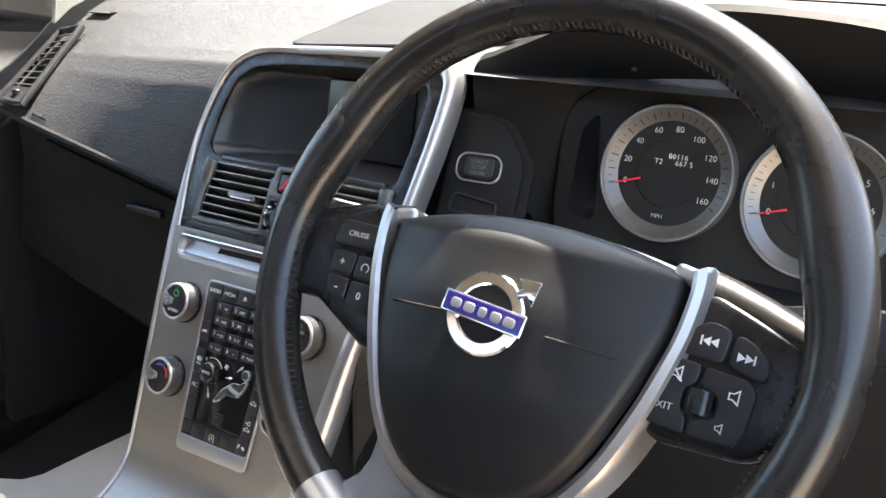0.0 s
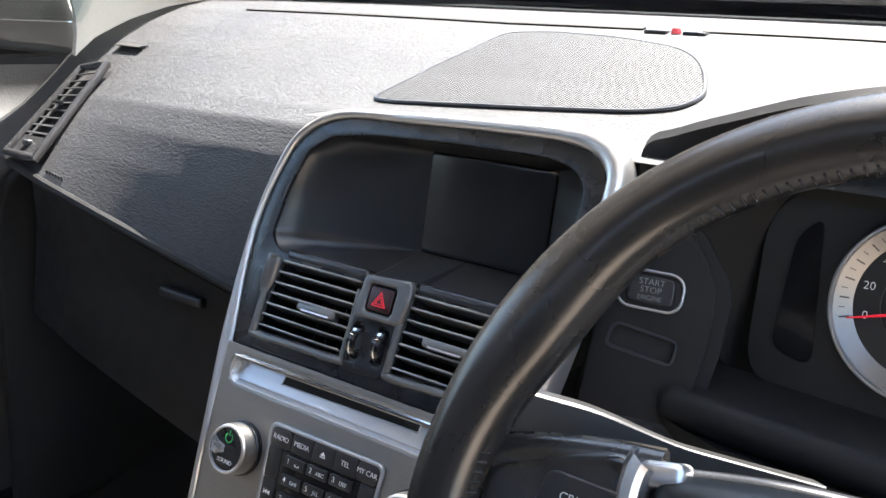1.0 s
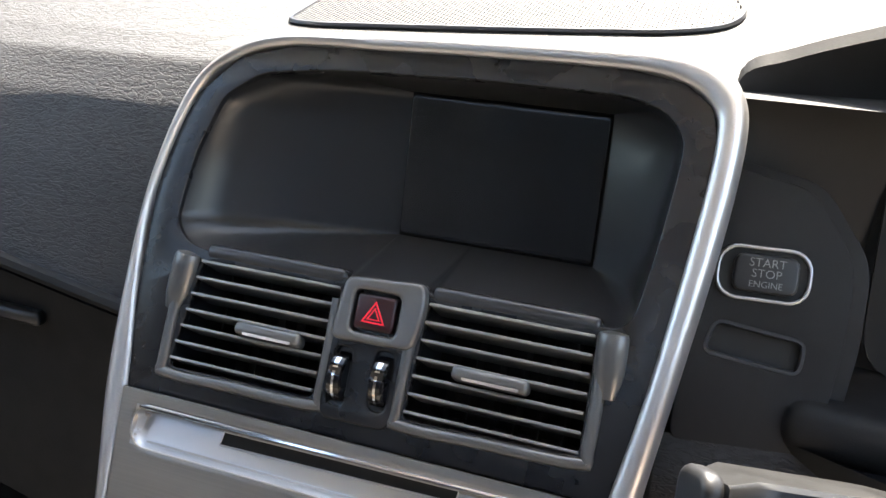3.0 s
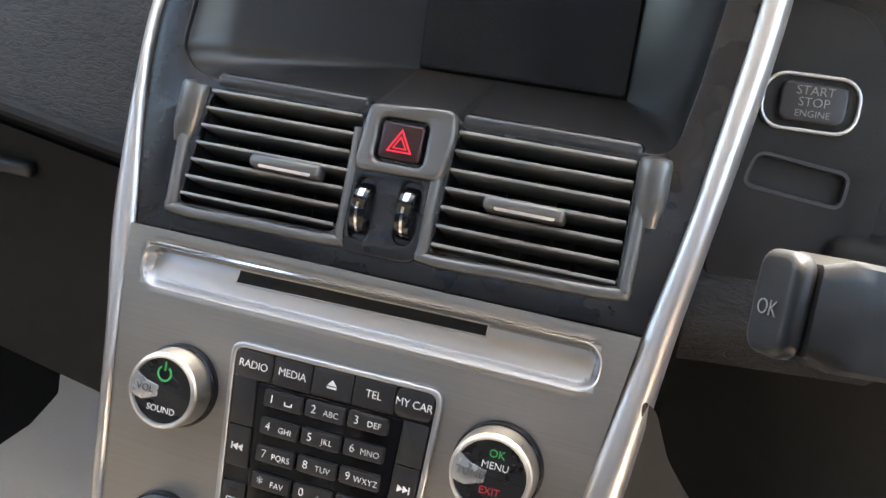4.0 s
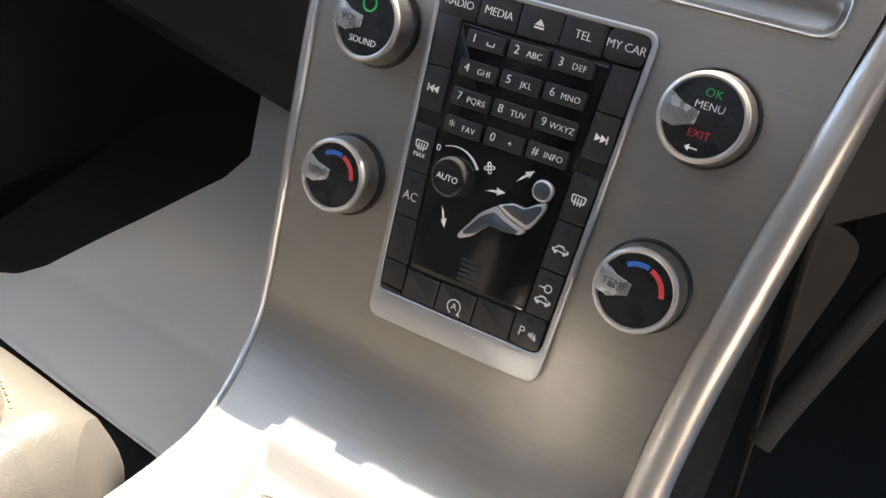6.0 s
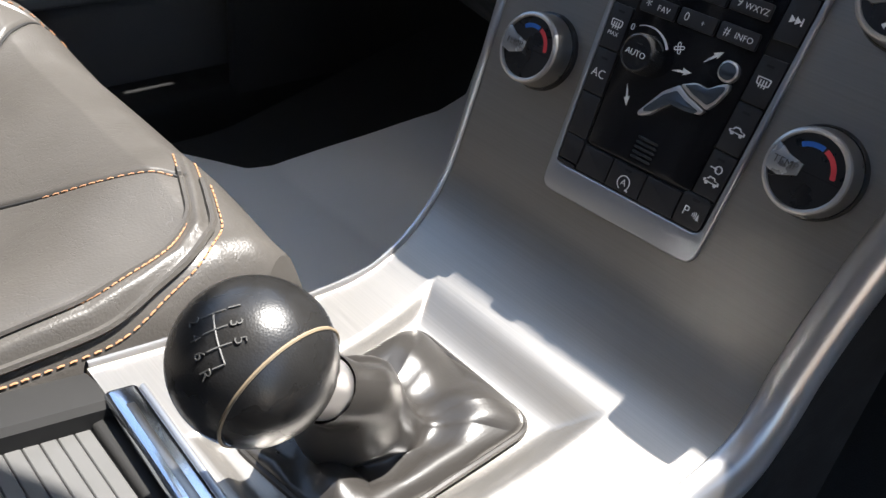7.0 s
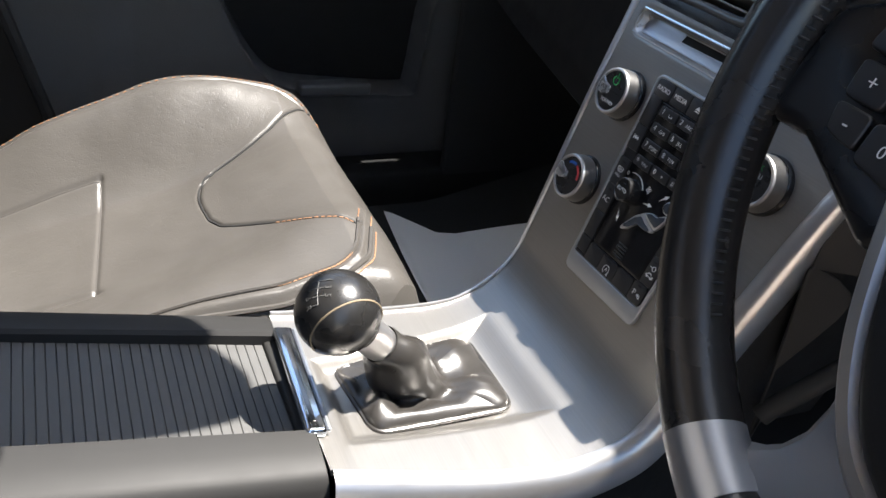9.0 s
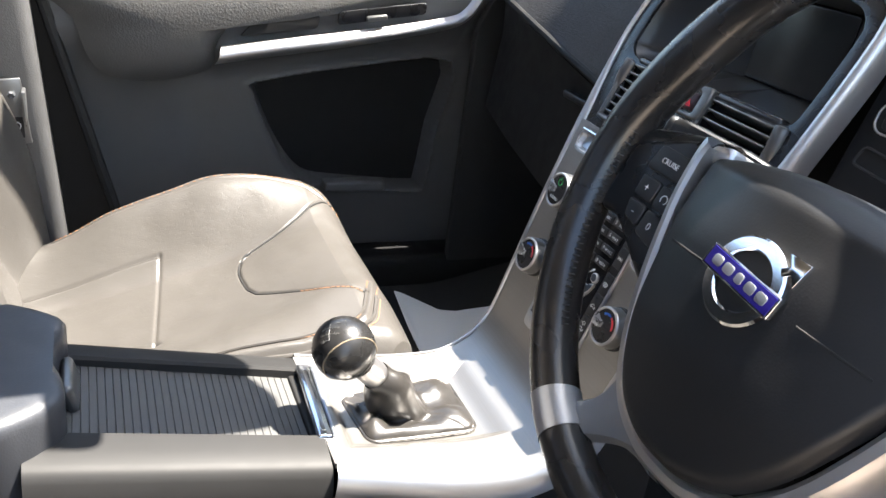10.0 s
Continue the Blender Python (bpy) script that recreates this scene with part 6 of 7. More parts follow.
def boot_mesh():
    """A loose skirt on the frame, drawn up into a twisted sleeve round the lever."""
    cxb, cyb = sum(p[0] for p in BOOT) / NBO, sum(p[1] for p in BOOT) / NBO
    turn = FK.to_3x3()
    root = Vector((-0.003, -0.272, 0.351))

    def sleeve(ang, r, s):
        return K_C + K_AX * s + turn @ Vector((r * math.cos(ang), r * math.sin(ang), 0))

    def f(u, v):
        i = u * NBO
        k = int(i) % NBO
        p = Vector(BOOT[k]).lerp(Vector(BOOT[(k + 1) % NBO]), i - int(i))
        ang = math.atan2(p.y - cyb, p.x - cxb)
        base = Vector((p.x, p.y, boot_base(p.y)))
        foot = root + Vector((0.026 * math.cos(ang), 0.026 * math.sin(ang), -0.004))
        slim = 1 - 0.42 * max(0.0, math.sin(ang))
        keys = [base, base.lerp(foot, 0.08) + Vector((0, 0, 0.0035)), base.lerp(foot, 0.50) + Vector((0, 0, 0.0050)), foot, sleeve(ang, 0.0310 * slim, 0.097), sleeve(ang, 0.0250 * (0.4 + 0.6 * slim), 0.083), sleeve(ang, 0.0190, 0.069), sleeve(ang, 0.0156, 0.059)]
        q = v * (len(keys) - 1)
        j = min(int(q), len(keys) - 2)
        w = q - j
        k0, k1, k2, k3 = keys[max(0, j - 1)], keys[j], keys[j + 1], keys[min(len(keys) - 1, j + 2)]
        c = 0.5 * (2 * k1 + (k2 - k0) * w + (2 * k0 - 5 * k1 + 4 * k2 - k3) * w * w + (3 * k1 - k0 - 3 * k2 + k3) * w ** 3)
        ring = Vector((math.cos(ang), math.sin(ang), 0))
        wob = noise.noise(ring * 1.4 + Vector((0, 0, v * 2.5)))
        # rounded crests and sharper valleys that wind round the lever
        crest = abs(math.sin(ang * 2.5 + 4.0 * v + 0.5 + 1.6 * wob)) ** 0.75 - 0.62
        fine = noise.noise(ring * 3.0 + Vector((5, 0, v * 6)))
        skirt = smoothstep(0.02, 0.25, v) * smoothstep(0.62, 0.42, v)
        body = smoothstep(0.45, 0.60, v) * smoothstep(1.0, 0.75, v)
        c += Vector((0, 0, 1)) * skirt * (0.0140 * crest + 0.0050 * fine)
        c += (turn @ ring) * body * (0.0050 * math.sin(2 * ang + 6.5 * v + 1.2 + 0.8 * wob) + 0.0008 * fine)
        if v > 0.02:
            c.z = max(c.z, boot_base(c.y) + 0.0015 * smoothstep(0, 0.3, v))
        return c
    return grid(f, 1, 1, loop=True, us=[i / (NBO * 4) for i in range(NBO * 4)], vs=[j / 44 for j in range(45)])


part("gear_boot", boot_mesh(), M_BOOT, gear, "creased black leather boot", sharp=120)
part("boot_frame", tube([Vector((x, y, boot_base(y) - 0.0006)) for x, y in BOOT], 0.0020, 8, closed=True), M_BOOT, gear)

# ---- passenger seat ----
seat = thing("passenger_seat", (-0.467, -0.53, 0.021), "taupe leather front seat with orange stitching", "car seat")
SX0, SX1, SYF, SYB = -0.108, -0.640, -0.178, -0.72
NOTCH = [(-0.228, -0.253), (-0.238, -0.264), (-0.257, -0.297), (-0.286, -0.332), (-0.306, -0.357), (-0.326, -0.384), (-0.345, -0.394), (-0.372, -0.3975), (-0.395, -0.397), (-0.420, -0.389), (-0.437, -0.372), (-0.458, -0.3195), (-0.475, -0.291), (-0.512, -0.2455), (-0.530, -0.222)]
NOTCH = [(x - 0.018 * smoothstep(-0.30, -0.42, x), y) for x, y in NOTCH]
CROSS = [(-0.285, -0.527), (-0.3786, -0.517), (-0.499, -0.504)]
LONG = [(-0.499, -0.504), (-0.497, -0.585), (-0.4974, -0.653), (-0.497, -0.72)]
LONG2 = [(-0.285, -0.525), (-0.290, -0.60), (-0.30, -0.72)]
FLUTE = [(-0.499, -0.504), (-0.530, -0.43), (-0.530, -0.36), (-0.50, -0.30)]
WELT = [(-0.150, -0.55), (-0.149, -0.50), (-0.146, -0.454), (-0.142, -0.4135), (-0.1405, -0.3587), (-0.148, -0.322), (-0.158, -0.292), (-0.178, -0.267), (-0.205, -0.255), (-0.228, -0.247), (-0.26, -0.235)]
WELT_F = [(-0.590, -0.66), (-0.585, -0.56), (-0.582, -0.455), (-0.576, -0.33), (-0.560, -0.260), (-0.530, -0.212)]


def seat_height(x, y):
    t = (x - SX0) / (SX1 - SX0)
    z = 0.352 + 0.27 * min(0.0, y + 0.27)
    side = abs(t - 0.5) * 2
    crest = 0.096 * math.exp(-((y + 0.43) / 0.15) ** 2) + 0.045 * smoothstep(-0.45, -0.60, y)
    if t < 0.5:
        crest *= 0.45
    z += crest * smoothstep(0.30, 0.80, side)
    z -= 0.085 * max(0, (side - 0.80) / 0.20) ** 2.4
    z -= 0.075 * max(0, (y + 0.248) / 0.065) ** 2.0 if y > -0.248 else 0
    z += 0.022 * math.exp(-((y + 0.28) / 0.10) ** 2) * smoothstep(-0.16, -0.26, x) * smoothstep(-0.64, -0.56, x)
    for line, deep, wid in ((NOTCH, 0.0040, 0.0020), (CROSS, 0.0024, 0.0026), (LONG, 0.0024, 0.0026), (LONG2, 0.004, 0.005), (WELT, -0.0030, 0.0042), (WELT_F, 0.003, 0.003), (FLUTE, 0.0012, 0.02)):
        d = seg_dist(x, y, line)
        if d < 0.05:
            z -= deep * math.exp(-(d / wid) ** 2)
    z += 0.0022 * noise.noise(Vector((x * 9, y * 9, 0))) + 0.0006 * noise.noise(Vector((x * 28, y * 28, 2)))
    return z


def seat_xy(u, v):
    y = SYF + (SYB - SYF) * v
    c = (SX0 + SX1) / 2
    w = (SX0 - SX1) / 2
    k = smoothstep(-0.05, 0.16, v)
    x = c + (0.5 - u) * 2 * w * (0.80 + 0.20 * k)
    y2 = y - 0.045 * abs(u - 0.5) ** 2.5 * 4 * (1 - v)
    return x, y2


part("seat_cushion", grid(lambda u, v: (*seat_xy(u, v), seat_height(*seat_xy(u, v))), 330, 330), M_SEAT, seat, "creased taupe leather cushion")
# skirt round the cushion
edge = [seat_xy(0, v / 110) for v in range(110, 0, -1)] + [seat_xy(u / 110, 0) for u in range(0, 111)] + [seat_xy(1, v / 110) for v in range(1, 111)]
sk = [(Vector((x, y, seat_height(x, y)))) for x, y in edge]
cc = Vector(((SX0 + SX1) / 2, -0.45, 0))


def skirt(u, v):
    p = sk[int(u)]
    d = (p - cc)
    d.z = 0
    d.normalize()
    bulge = 0.012 * math.sin(math.pi * min(1, v * 1.2)) * 1.0
    return p + d * bulge + Vector((0, 0, -0.115 * v))


part("seat_skirt", grid(skirt, 1, 1, us=list(range(len(sk))), vs=[i / 8 for i in range(9)]), M_SEAT, seat, "taupe leather side of the cushion")
part("seat_base", moved(block(0.44, 0.46, 0.16, 0.02), Matrix.Translation((-0.390, -0.50, 0.15))), M_DASHLOW, seat)


def seam_line(line, lift, r, name, material):
    pts = [Vector((p.x, p.y, seat_height(p.x, p.y) + lift)) for p in catmull([Vector((*q, 0)) for q in line], 10)]
    part(name, tube(pts, r, 6), material, seat)


def stitches(line, off, name, step=0.0058, material=None, size=0.0042):
    pts = catmull([Vector((*p, 0)) for p in line], 24)
    out, run = [], 0.0
    for p, q in zip(pts, pts[1:]):
        d = q - p
        run += d.length
        if run >= step:
            run = 0.0
            n = Vector((-d.y, d.x, 0)).normalized() * off
            x, y = p.x + n.x, p.y + n.y
            x2, y2 = x + d.normalized().x * size, y + d.normalized().y * size
            a = Vector((x, y, seat_height(x, y) + 0.0007))
            b = Vector((x2, y2, seat_height(x2, y2) + 0.0007))
            out.append(tube([a, (a + b) / 2 + Vector((0, 0, 0.0005)), b], 0.00065, 5))
    part(name, join(*out), material or M_STITCH, seat, "orange stitching")


stitches(WELT, 0.0075, "stitching", 0.0052)
stitches(WELT, -0.0075, "stitching", 0.0052)
stitches([(x + 0.012, y + 0.010) for x, y in WELT[2:-1]], 0.0, "stitching", 0.0052)
seam_line([(x + 0.007, y + 0.006) for x, y in WELT[2:-1]], 0.0016, 0.0030, "piping", M_SEAT)
seam_line([(x - 0.009, y - 0.004) for x, y in WELT[:-1]], 0.0010, 0.0024, "piping", M_SEAT)
stitches(WELT_F, 0.0045, "stitching", 0.0065)
stitches([(-0.228, -0.253), (-0.238, -0.264), (-0.257, -0.297), (-0.286, -0.332)], 0.003, "stitching")


seam_line(NOTCH, 0.0022, 0.0014, "seam", M_RUBBER)
seam_line(CROSS, -0.0002, 0.0010, "seam", M_THREAD)
seam_line(LONG, -0.0002, 0.0010, "seam", M_THREAD)


def back_pt(u, v):
    x = -0.125 - 0.53 * u
    side = abs(u - 0.5) * 2
    z = 0.22 + 0.66 * v
    y = -0.755 - 0.20 * v - 0.045 * math.sin(math.pi * v) * (1 - side ** 2) + 0.075 * smoothstep(0.5, 0.92, side) * math.sin(math.pi * min(1, v * 1.1 + 0.15)) - 0.10 * max(0, (side - 0.9) / 0.1) ** 2
    return (x, y, z)


part("backrest", solid(grid(back_pt, 50, 40), -0.06), M_SEAT, seat, "taupe leather backrest")
part("backrest_insert_seam", tube([Vector(back_pt(0.27, v / 20)) + Vector((0, 0.001, 0)) for v in range(21)], 0.002, 6), M_THREAD, seat)
part("backrest_insert_seam", tube([Vector(back_pt(0.80, v / 20)) + Vector((0, 0.001, 0)) for v in range(21)], 0.002, 6), M_THREAD, seat)

driver_seat = copy_thing(seat, Matrix.Translation((0.393, -0.66, 0.011)))
driver_seat.name = "car_seat"
tagged(driver_seat, "taupe leather driver's seat in the sun", "car seat")

# ---- passenger door ----
door = thing("passenger_door", (-0.898, -0.16, 0.16), "black door trim with a silver pull strip and a storage pocket", "car door")
POCKET = [(-0.324, 0.490), (-0.306, 0.44), (-0.280, 0.385), (-0.245, 0.332), (-0.205, 0.302), (-0.13, 0.291), (-0.065, 0.285), (0.030, 0.279), (0.045, 0.30), (0.058, 0.42), (0.074, 0.560), (-0.12, 0.545), (-0.316, 0.508)]
ARMTOP = [(-0.64, 0.615), (-0.39, 0.605), (-0.178, 0.635), (0.08, 0.675), (0.14, 0.73)]


def in_poly(x, y, loop):
    r = False
    for (x0, y0), (x1, y1) in zip(loop, loop[1:] + loop[:1]):
        if (y0 > y) != (y1 > y) and x < (x1 - x0) * (y - y0) / (y1 - y0) + x0:
            r = not r
    return r


PK = smooth_loop(POCKET, 3)


def door_x(y, z):
    top = lerp_table(ARMTOP, y)
    x = -0.828
    # armrest ledge swells into the cabin
    x += 0.045 * math.exp(-((z - top + 0.02) / 0.045) ** 2) * (1 - 0.55 * smoothstep(-0.38, -0.43, y))
    x -= 0.020 * smoothstep(top + 0.01, top + 0.10, z)
    d = seg_dist(y, z, PK + PK[:1])
    if in_poly(y, z, PK):
        x -= 0.056 * smoothstep(0, 0.011, d)
    else:
        x += 0.004 * math.exp(-(d / 0.007) ** 2)
    # shallow step in the lower trim
    x -= 0.008 * smoothstep(-0.44, -0.50, y) * smoothstep(0.50, 0.44, z)
    return x


DY0, DY1, DZ0, DZ1 = -0.60, 0.66, 0.05, 0.86
part("door_trim", grid(lambda u, v: (door_x(DY0 + (DY1 - DY0) * u + 0.0, DZ0 + (DZ1 - DZ0) * v), DY0 + (DY1 - DY0) * u - 0.27 * (DZ0 + (DZ1 - DZ0) * v - 0.35) * (1 - smoothstep(0, 0.12, u)), DZ0 + (DZ1 - DZ0) * v), 350, 250), M_DOOR, door, "grained black door panel")
# leather armrest pad
PADL = [(-0.665, 0.70), (-0.635, 0.62), (-0.610, 0.548), (-0.575, 0.520), (-0.51, 0.514), (-0.43, 0.530), (-0.404, 0.548), (-0.397, 0.586), (-0.362, 0.623), (-0.225, 0.650), (-0.12, 0.665), (-0.02, 0.685), (0.01, 0.73)]
pl = smooth_loop(PADL, 4)
pad = pillow(pl, -0.44, 0.61, 0.0, 0.030, rings=10)
part("armrest_pad", moved(pad, basis((-0.790, 0, 0), (0, 1, 0), (0, 0, 1), (1, 0, 0))), M_DOORPAD, door, "padded leather armrest")
# silver strip
SLO = [(-0.404, 0.553), (-0.33, 0.566), (-0.25, 0.579), (-0.178, 0.591), (-0.08, 0.610), (0.035, 0.636), (0.078, 0.658), (0.105, 0.70)]
SHI = [(-0.394, 0.587), (-0.33, 0.598), (-0.25, 0.610), (-0.178, 0.621), (-0.08, 0.638), (0.030, 0.660), (0.062, 0.676), (0.085, 0.71)]
lo_l, hi_l = catmull([Vector((*p, 0)) for p in SLO], 6), catmull([Vector((*p, 0)) for p in SHI], 6)
nst = len(lo_l)
part("pull_strip", grid(lambda u, v: (-0.768 + 0.016 * math.sin(math.pi * u) + 0.004 * u, lo_l[int(v)].lerp(hi_l[int(v)], u).x, lo_l[int(v)].lerp(hi_l[int(v)], u).y), 1, 1, us=[i / 8 for i in range(9)], vs=list(range(nst))), M_SATIN, door, "satin silver pull strip")
# black plate painted as the pull recess's shade, and window switch above the strip
part("pull_recess_shade", moved(plate([quad_round([(-0.362, 0.605), (-0.222, 0.626), (-0.218, 0.650), (-0.335, 0.636)], 0.008)], 0.004, 0.001), basis((-0.768, 0, 0), (0, 1, 0), (0, 0, 1), (1, 0, 0))), M_VOID, door, "flat black plate drawn for the shaded pull recess")
sw = part("switch_panel", moved(plate([quad_round([(-0.185, 0.634), (-0.015, 0.662), (-0.015, 0.684), (-0.185, 0.658)], 0.008)], 0.004, 0.001), basis((-0.768, 0, 0), (0, 1, 0), (0, 0, 1), (1, 0, 0))), M_SOFT, door)
part("window_switch", moved(block(0.010, 0.040, 0.010, 0.003), Matrix.Translation((-0.762, -0.112, 0.651)) @ pose(0, 0, 0, 9, 0, 0)), M_POD, sw, "window switch")
part("pocket_shelf", moved(block(0.034, 0.13, 0.022, 0.006), Matrix.Translation((-0.815, -0.115, 0.300))), M_DOOR, door, "grey pocket lip")
part("door_handle_bezel", moved(plate([rrect(0.12, 0.05, 0.022), rrect(0.105, 0.036, 0.016)], 0.008, 0.002), basis((-0.806, 0.08, 0.765), (0, 1, 0), (0, 0, 1), (1, 0, 0))), M_SATIN, door, "silver door handle bezel")
part("door_handle", moved(block(0.012, 0.08, 0.024, 0.005), Matrix.Translation((-0.803, 0.08, 0.765))), M_SATIN, door)
part("door_frame", tube([Vector((-0.80, -0.60, 0.87)), Vector((-0.80, -0.1, 0.885)), Vector((-0.80, 0.33, 0.90))], 0.02, 8), M_RUBBER, door)
part("door_seal", tube([Vector((-0.812, -0.575 - 0.27 * (z - 0.25), z)) for z in (0.10, 0.3, 0.5, 0.8)], 0.010, 8), M_RUBBER, door, "black rubber door seal")

# belt anchor at the foot of the pillar
anchor = thing("belt_anchor", (-0.79, -0.70, 0.35), "bare metal seat belt bracket with a small tag on the pillar", "belt anchor")
part("bracket", moved(block(0.006, 0.040, 0.11, 0.002), Matrix.Translation((-0.785, -0.690, 0.44)) @ pose(0, 0, 0, 6, 0, 0)), M_METAL, anchor)
part("bracket_fold", moved(block(0.03, 0.006, 0.05, 0.002), Matrix.Translation((-0.775, -0.672, 0.455))), M_METAL, anchor)
part("tag", moved(block(0.001, 0.022, 0.035, 0.0003, 1), Matrix.Translation((-0.781, -0.686, 0.415))), M_BLACK, anchor)
part("tag_mark", moved(plate([circle(0.007, 0, 0, 20), circle(0.005, 0, 0, 20)], 0.0004), basis((-0.7803, -0.686, 0.418), (0, 1, 0), (0, 0, 1), (1, 0, 0))), M_WHITE, anchor)
part("bolt", moved(lathe([(0.006, 0), (0.006, 0.006), (0.004, 0.008)], 6), basis((-0.782, -0.690, 0.470), (0, 1, 0), (0, 0, 1), (1, 0, 0))), M_METAL, anchor)

# ---- floor sheet ----
def floor_z(y):
    return 0.055 + 0.24 * max(0.0, y - 0.10) + 0.5 * max(0.0, y - 0.55)


# door-side edge of the sheet, by its distance forward
MAT_EDGE = [(-0.055, -0.15), (-0.041, -0.345), (-0.031, -0.50), (-0.022, -0.62), (-0.002, -0.785), (0.01, -0.775), (0.066, -0.695), (0.12, -0.68), (0.34, -0.615), (0.40, -0.62), (0.53, -0.715), (0.60, -0.72)]
single("floor_mat", solid(grid(lambda u, v: (lerp_table(MAT_EDGE, -0.055 + 0.655 * v) * (1 - u) - 0.12 * u, -0.055 + 0.655 * v, floor_z(-0.055 + 0.655 * v) + 0.006 + 0.004 * noise.noise(Vector((u * 4, v * 5, 3)))), 30, 110), 0.002), M_MAT, "pale grey protective paper mat in the footwell", "floor mat")

single("driver_floor_mat", solid(grid(lambda u, v: (0.300 + 0.012 * v + 0.46 * u, -0.10 + 0.565 * v, floor_z(-0.10 + 0.565 * v) + 0.006 + 0.003 * noise.noise(Vector((u * 4, v * 5, 8)))), 20, 40), 0.002), M_MAT, "pale grey protective paper mat under the pedals", "floor mat")
pedal = thing("brake_pedal", (0.385, 0.46, 0.20), "black rubber-faced brake pedal on a bent arm", "pedal")
part("pedal_pad", moved(block(0.075, 0.014, 0.055, 0.005, 3), Matrix.Translation((0.392, 0.425, 0.235)) @ pose(0, 0, 0, -28, 0, 0)), M_RUBBER, pedal)
part("pedal_arm", tube(catmull([(0.392, 0.435, 0.245), (0.392, 0.47, 0.32), (0.395, 0.50, 0.45), (0.40, 0.56, 0.60)], 6), 0.008, 8), M_DASHLOW, pedal)

# ---- shell of the car ----
single("floor", grid(lambda u, v: (-0.9 + 1.9 * u, -1.6 + 2.4 * v, floor_z(-1.6 + 2.4 * v)), 20, 60), M_CARPET, "black carpeted car floor", "floor", "structure")
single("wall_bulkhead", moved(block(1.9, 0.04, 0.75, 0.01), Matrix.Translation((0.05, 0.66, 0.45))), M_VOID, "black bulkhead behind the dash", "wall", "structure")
single("wall_left", moved(block(0.02, 2.6, 0.95, 0), Matrix.Translation((-0.965, -0.40, 0.42))), M_DASHLOW, "black inner side of the body", "wall", "structure")
single("wall_right", moved(block(0.03, 0.95, 0.95, 0), Matrix.Translation((0.985, -1.25, 0.42))), M_DASHLOW, "black inner side of the rear door", "wall", "structure")
# unseen panels over the rear side windows, added to cut light from behind
for sx, nm in ((-0.84, "wall_left_rear"), (0.93, "wall_right_rear")):
    single(nm, moved(block(0.03, 0.85, 0.48, 0.01), Matrix.Translation((sx, -1.25, 1.12))), M_DASHLOW, "unseen dark panel over the rear side windows, cutting light from behind", "wall", "structure")
# unseen slab, added to stop sun leaking past the dash onto the floor
single("wall_scuttle", moved(block(1.9, 0.25, 0.05, 0.01), Matrix.Translation((0.05, 0.565, 0.870))), M_VOID, "unseen black slab below the windscreen, stopping stray sun", "wall", "structure")
# full-height unseen wall, added to shut out the rear window's light
single("wall_rear", moved(block(1.9, 0.05, 1.3, 0.01), Matrix.Translation((0.05, -1.65, 0.65))), M_CARPET, "unseen dark wall shutting out the rear window's light", "wall", "structure")
# unseen footwell side and open door, added to hold back light from the right
single("wall_right_front", moved(block(0.04, 0.62, 0.84, 0.01), Matrix.Translation((0.965, 0.36, 0.46))), M_DASHLOW, "unseen black side of the driver's footwell, placed to hold back side light", "wall", "structure")
single("door_right", moved(block(0.06, 0.98, 0.80, 0.02), Matrix.Translation((1.34, -0.27, 0.48)) @ pose(0, 0, 0, 0, 0, 50)), M_DOOR, "unseen open driver's door, placed to hold back side light", "door", "structure")
single("trim_kick", moved(plate([quad_round([(0.125, 0.03), (0.63, 0.03), (0.63, 0.80), (0.26, 0.73), (0.15, 0.66), (0.125, 0.60)], 0.02)], 0.02, 0.004), basis((-0.842, 0, 0), (0, 1, 0), (0, 0, 1), (1, 0, 0))), M_CARPET, "black carpeted side of the footwell", "trim", "structure")
single("sill_left", moved(block(0.10, 2.2, 0.14, 0.02), Matrix.Translation((-0.87, -0.5, 0.05))), M_DASHLOW, "black door sill", "sill", "structure")
single("sill_right", moved(block(0.10, 2.2, 0.14, 0.02), Matrix.Translation((0.92, -0.5, 0.03))), M_DASHLOW, "black door sill", "sill", "structure")
pillar_path = [(-0.80, 0.50, 0.90), (-0.765, 0.30, 1.00), (-0.72, 0.05, 1.13), (-0.66, -0.22, 1.25), (-0.62, -0.36, 1.30)]
PILLAR = [[(-0.818, 0.262, 0.825), (-0.800, 0.33, 0.862), (-0.765, 0.42, 0.902), (-0.720, 0.50, 0.925), (-0.685, 0.565, 0.936)],
          [(-0.812, 0.242, 0.950), (-0.790, 0.275, 0.968), (-0.765, 0.315, 0.975), (-0.745, 0.350, 0.972), (-0.733, 0.378, 0.962)],
          [(-0.770, 0.000, 1.130), (-0.745, 0.020, 1.135), (-0.715, 0.040, 1.138), (-0.695, 0.060, 1.135), (-0.680, 0.075, 1.128)],
          [(-0.680, -0.340, 1.290), (-0.655, -0.335, 1.298), (-0.625, -0.330, 1.300), (-0.600, -0.325, 1.300), (-0.585, -0.320, 1.296)]]
pil_rows = [catmull([Vector(p) for p in row], 4) for row in PILLAR]
pil_cols = [catmull([row[k] for row in pil_rows], 6) for k in range(len(pil_rows[0]))]
single("pillar_left", solid(grid(lambda u, v: pil_cols[int(u)][int(v)], 1, 1, us=list(range(len(pil_cols))), vs=list(range(len(pil_cols[0])))), 0.02), M_LINER, "pale cloth windscreen pillar trim", "pillar", "structure")
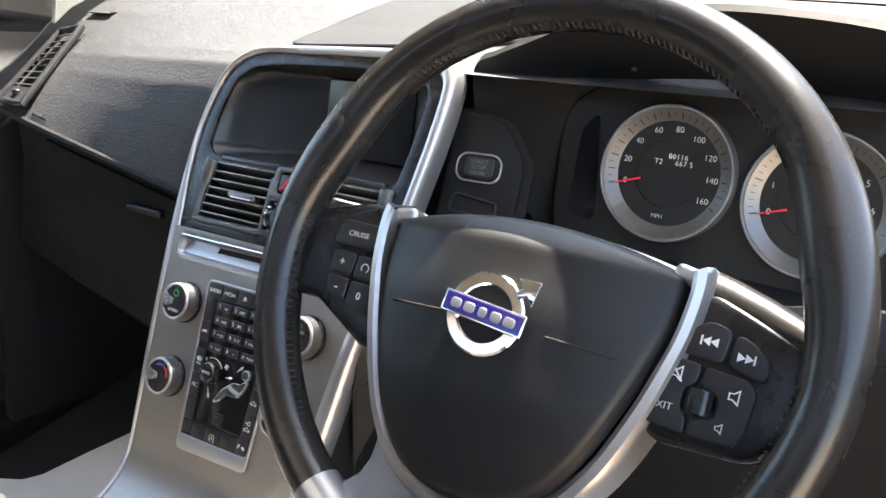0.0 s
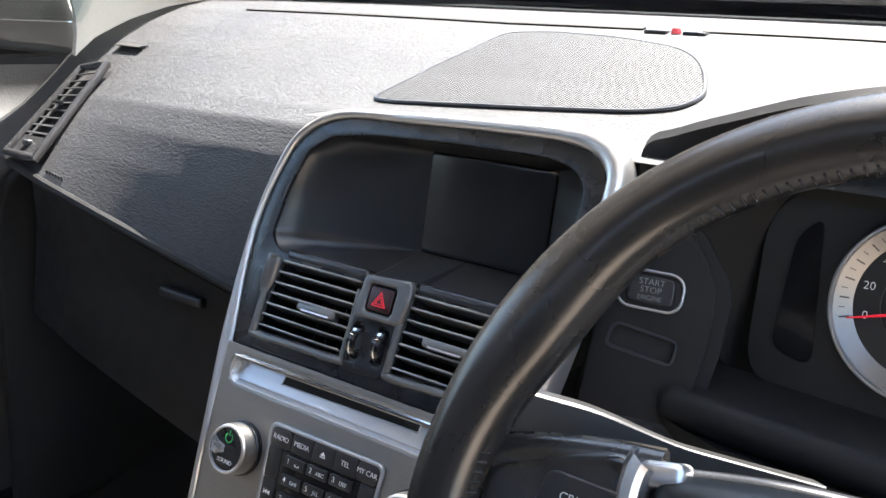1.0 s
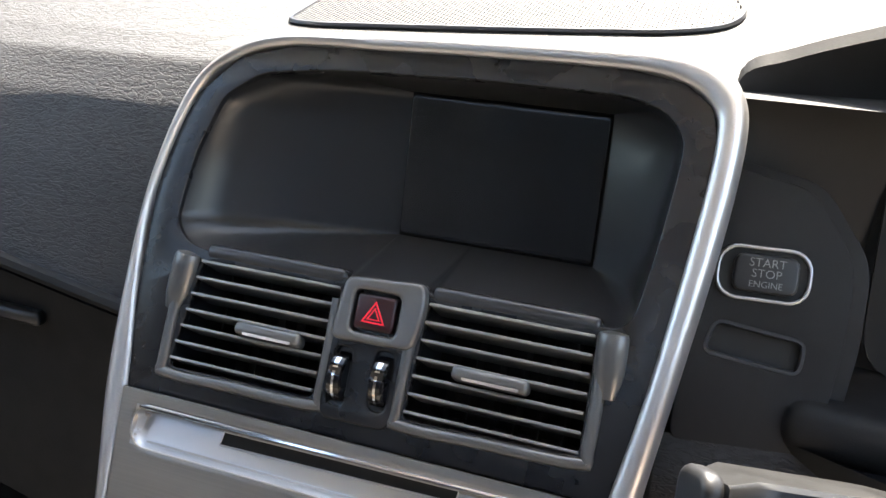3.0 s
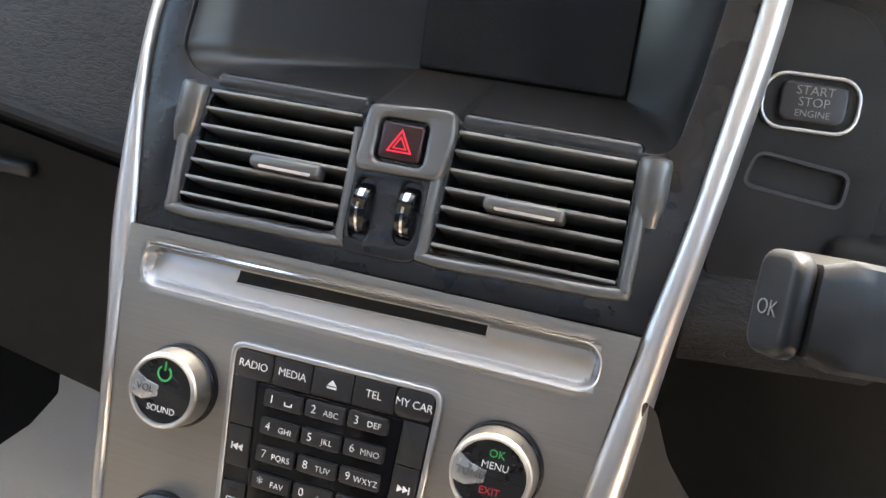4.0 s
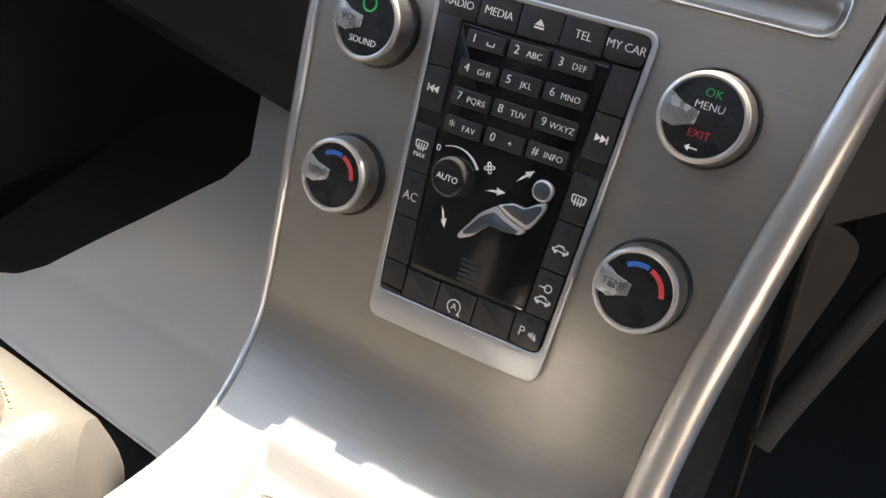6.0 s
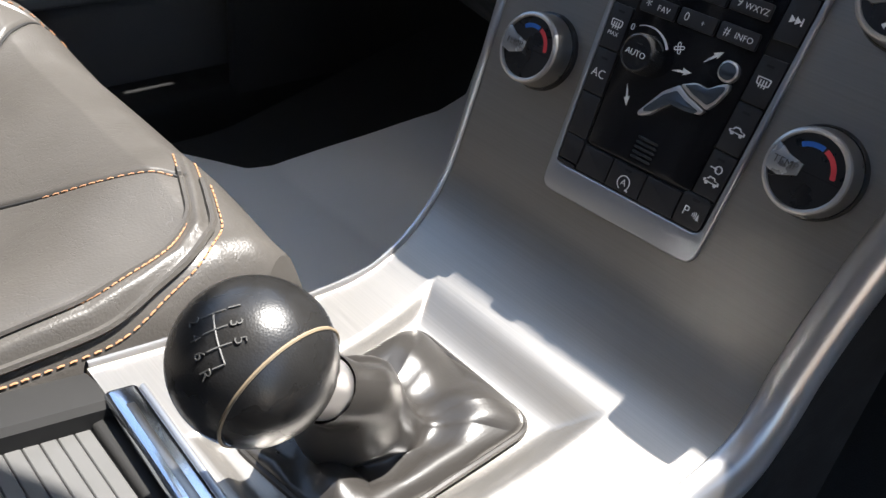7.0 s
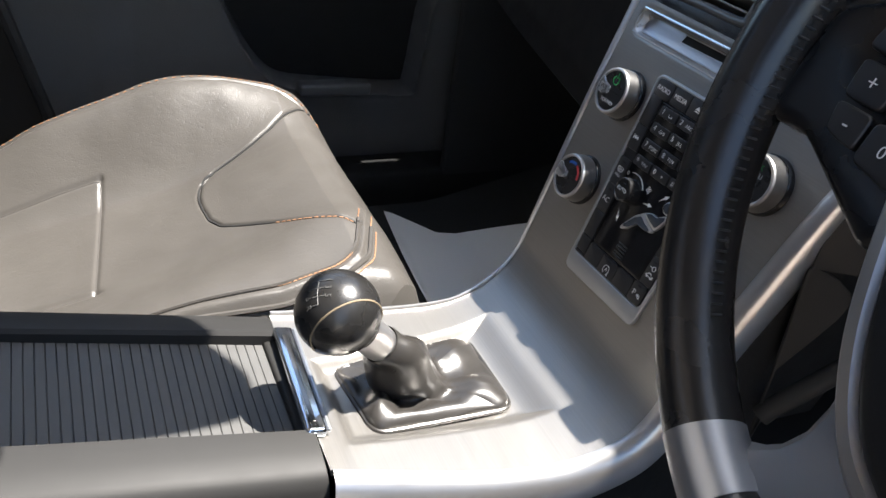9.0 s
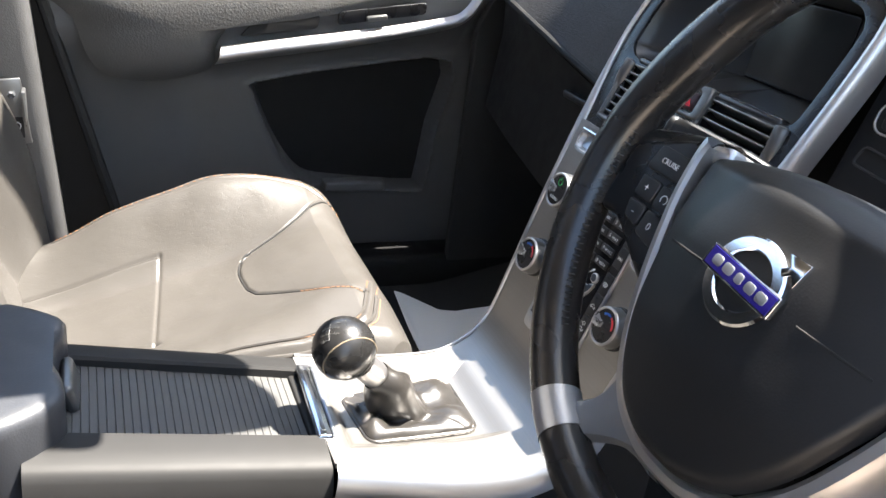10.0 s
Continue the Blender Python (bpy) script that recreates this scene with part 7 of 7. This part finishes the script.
single("trim_sail", moved(plate([quad_round([(0.0, 0.865), (0.305, 0.835), (0.262, 0.95), (0.225, 1.06), (0.16, 1.08)], 0.02)], 0.02, 0.006), basis((-0.862, 0, 0), (0, 1, 0), (0, 0, 1), (1, 0, 0))), M_RUBBER, "black plastic corner trim behind the door mirror", "trim", "structure")
single("pillar_right", grid(lambda u, v: catmull([Vector((-p[0] + 0.10, p[1], p[2])) for p in pillar_path], 6)[int(v)] + Vector((0.045 * math.cos(u * 2 * math.pi), 0.03 * math.cos(u * 2 * math.pi), 0.035 * math.sin(u * 2 * math.pi))), 16, 1, loop=True, vs=list(range(25))), M_LINER, "pale cloth windscreen pillar", "pillar", "structure")
single("pillar_center", moved(block(0.10, 0.16, 1.15, 0.02), Matrix.Translation((-0.855, -0.74, 0.62)) @ pose(0, 0, 0, 5, 0, 0)), M_DOOR, "black centre door pillar", "pillar", "structure")
single("ceiling", solid(grid(lambda u, v: (-0.68 + 1.46 * u, -0.36 - 1.3 * v, 1.30 + 0.05 * math.sin(math.pi * u) + 0.05 * v), 12, 10), 0.03), M_LINER, "pale cloth headlining", "ceiling", "structure")
# windscreen, its black border and cowl
ws = lambda u, v: (-0.80 + 0.02 * v * 0 + 1.72 * u + (0.5 - u) * 0.3 * v, 0.60 - 0.95 * v - 0.16 * (2 * u - 1) ** 2 * (1 - v), 0.93 + 0.39 * v)
wind = single("windscreen", solid(grid(ws, 16, 12), 0.005), M_GLASS, "clear sloping windscreen", "windscreen", "structure")
wind.visible_shadow = False
single("windscreen_border", grid(lambda u, v: (-0.86 + 1.80 * u, 0.605 - 0.13 * (2 * u - 1) ** 2 - 0.05 * v, 0.930 + 0.046 * v), 20, 2), M_VOID, "black windscreen border", "trim", "structure")
side = single("window_left", solid(grid(lambda u, v: (-0.815 + 0.12 * v, -0.62 + 0.95 * u - 0.25 * u * v, 0.89 + 0.38 * v), 6, 4), 0.004), M_GLASS, "clear side window", "window", "structure")
side.visible_shadow = False
# interior mirror hanging from the header
mirror = thing("rear_view_mirror", (-0.10, -0.26, 1.22), "black interior rear-view mirror", "mirror")
part("mirror_housing", moved(block(0.24, 0.035, 0.07, 0.015, 4), Matrix.Translation((-0.03, -0.27, 1.17)) @ pose(0, 0, 0, 20, 0, 0)), M_BLACK, mirror)
# unseen housing, its outline shaped to throw the shadow on the sliding cover
part("sensor_housing", moved(plate([quad_round([(-0.120, -0.36), (0.075, -0.36), (0.062, -0.115), (0.045, -0.055), (-0.005, -0.045), (-0.085, -0.095)], 0.02)], 0.03, 0.008), basis((0, 0, 1.18 - 0.045 * 0.41), (1, 0, 0), (0, 0.925, -0.38), (0, 0.38, 0.925))), M_BLACK, mirror)

# ---- outside ----
single("ground", grid(lambda u, v: (-300 + 600 * u, -300 + 600 * v, -0.35), 4, 4), M_GROUND, "pale dusty concrete yard", "ground", "structure")
single("bonnet", grid(lambda u, v: (-0.78 + 1.66 * u, 0.66 + 0.85 * v, 0.86 - 0.05 * (2 * u - 1) ** 2 - 0.16 * v ** 1.6), 16, 12), M_BODY, "pale car bonnet", "bonnet", "structure")
fence = thing("fence", (-2.5, 7, -0.35), "brown close-boarded timber fence", "fence")
for i in range(40):
    part("board", moved(block(0.145, 0.02, 1.9, 0.003, 1), Matrix.Translation((-10.1 + 0.1475 * i, 7.0 + 0.008 * (i % 2), 0.6))), M_FENCE, fence)
for i in range(4):
    part("post", moved(block(0.10, 0.10, 2.0, 0.005, 1), Matrix.Translation((-9.7 + 1.9 * i, 6.93, 0.65))), M_RENDER, fence)
single("garden_wall", moved(block(16, 0.2, 2.6, 0.01), Matrix.Translation((4.15, 7.3, 0.9))), M_RENDER, "pale rendered boundary wall", "wall", "structure")
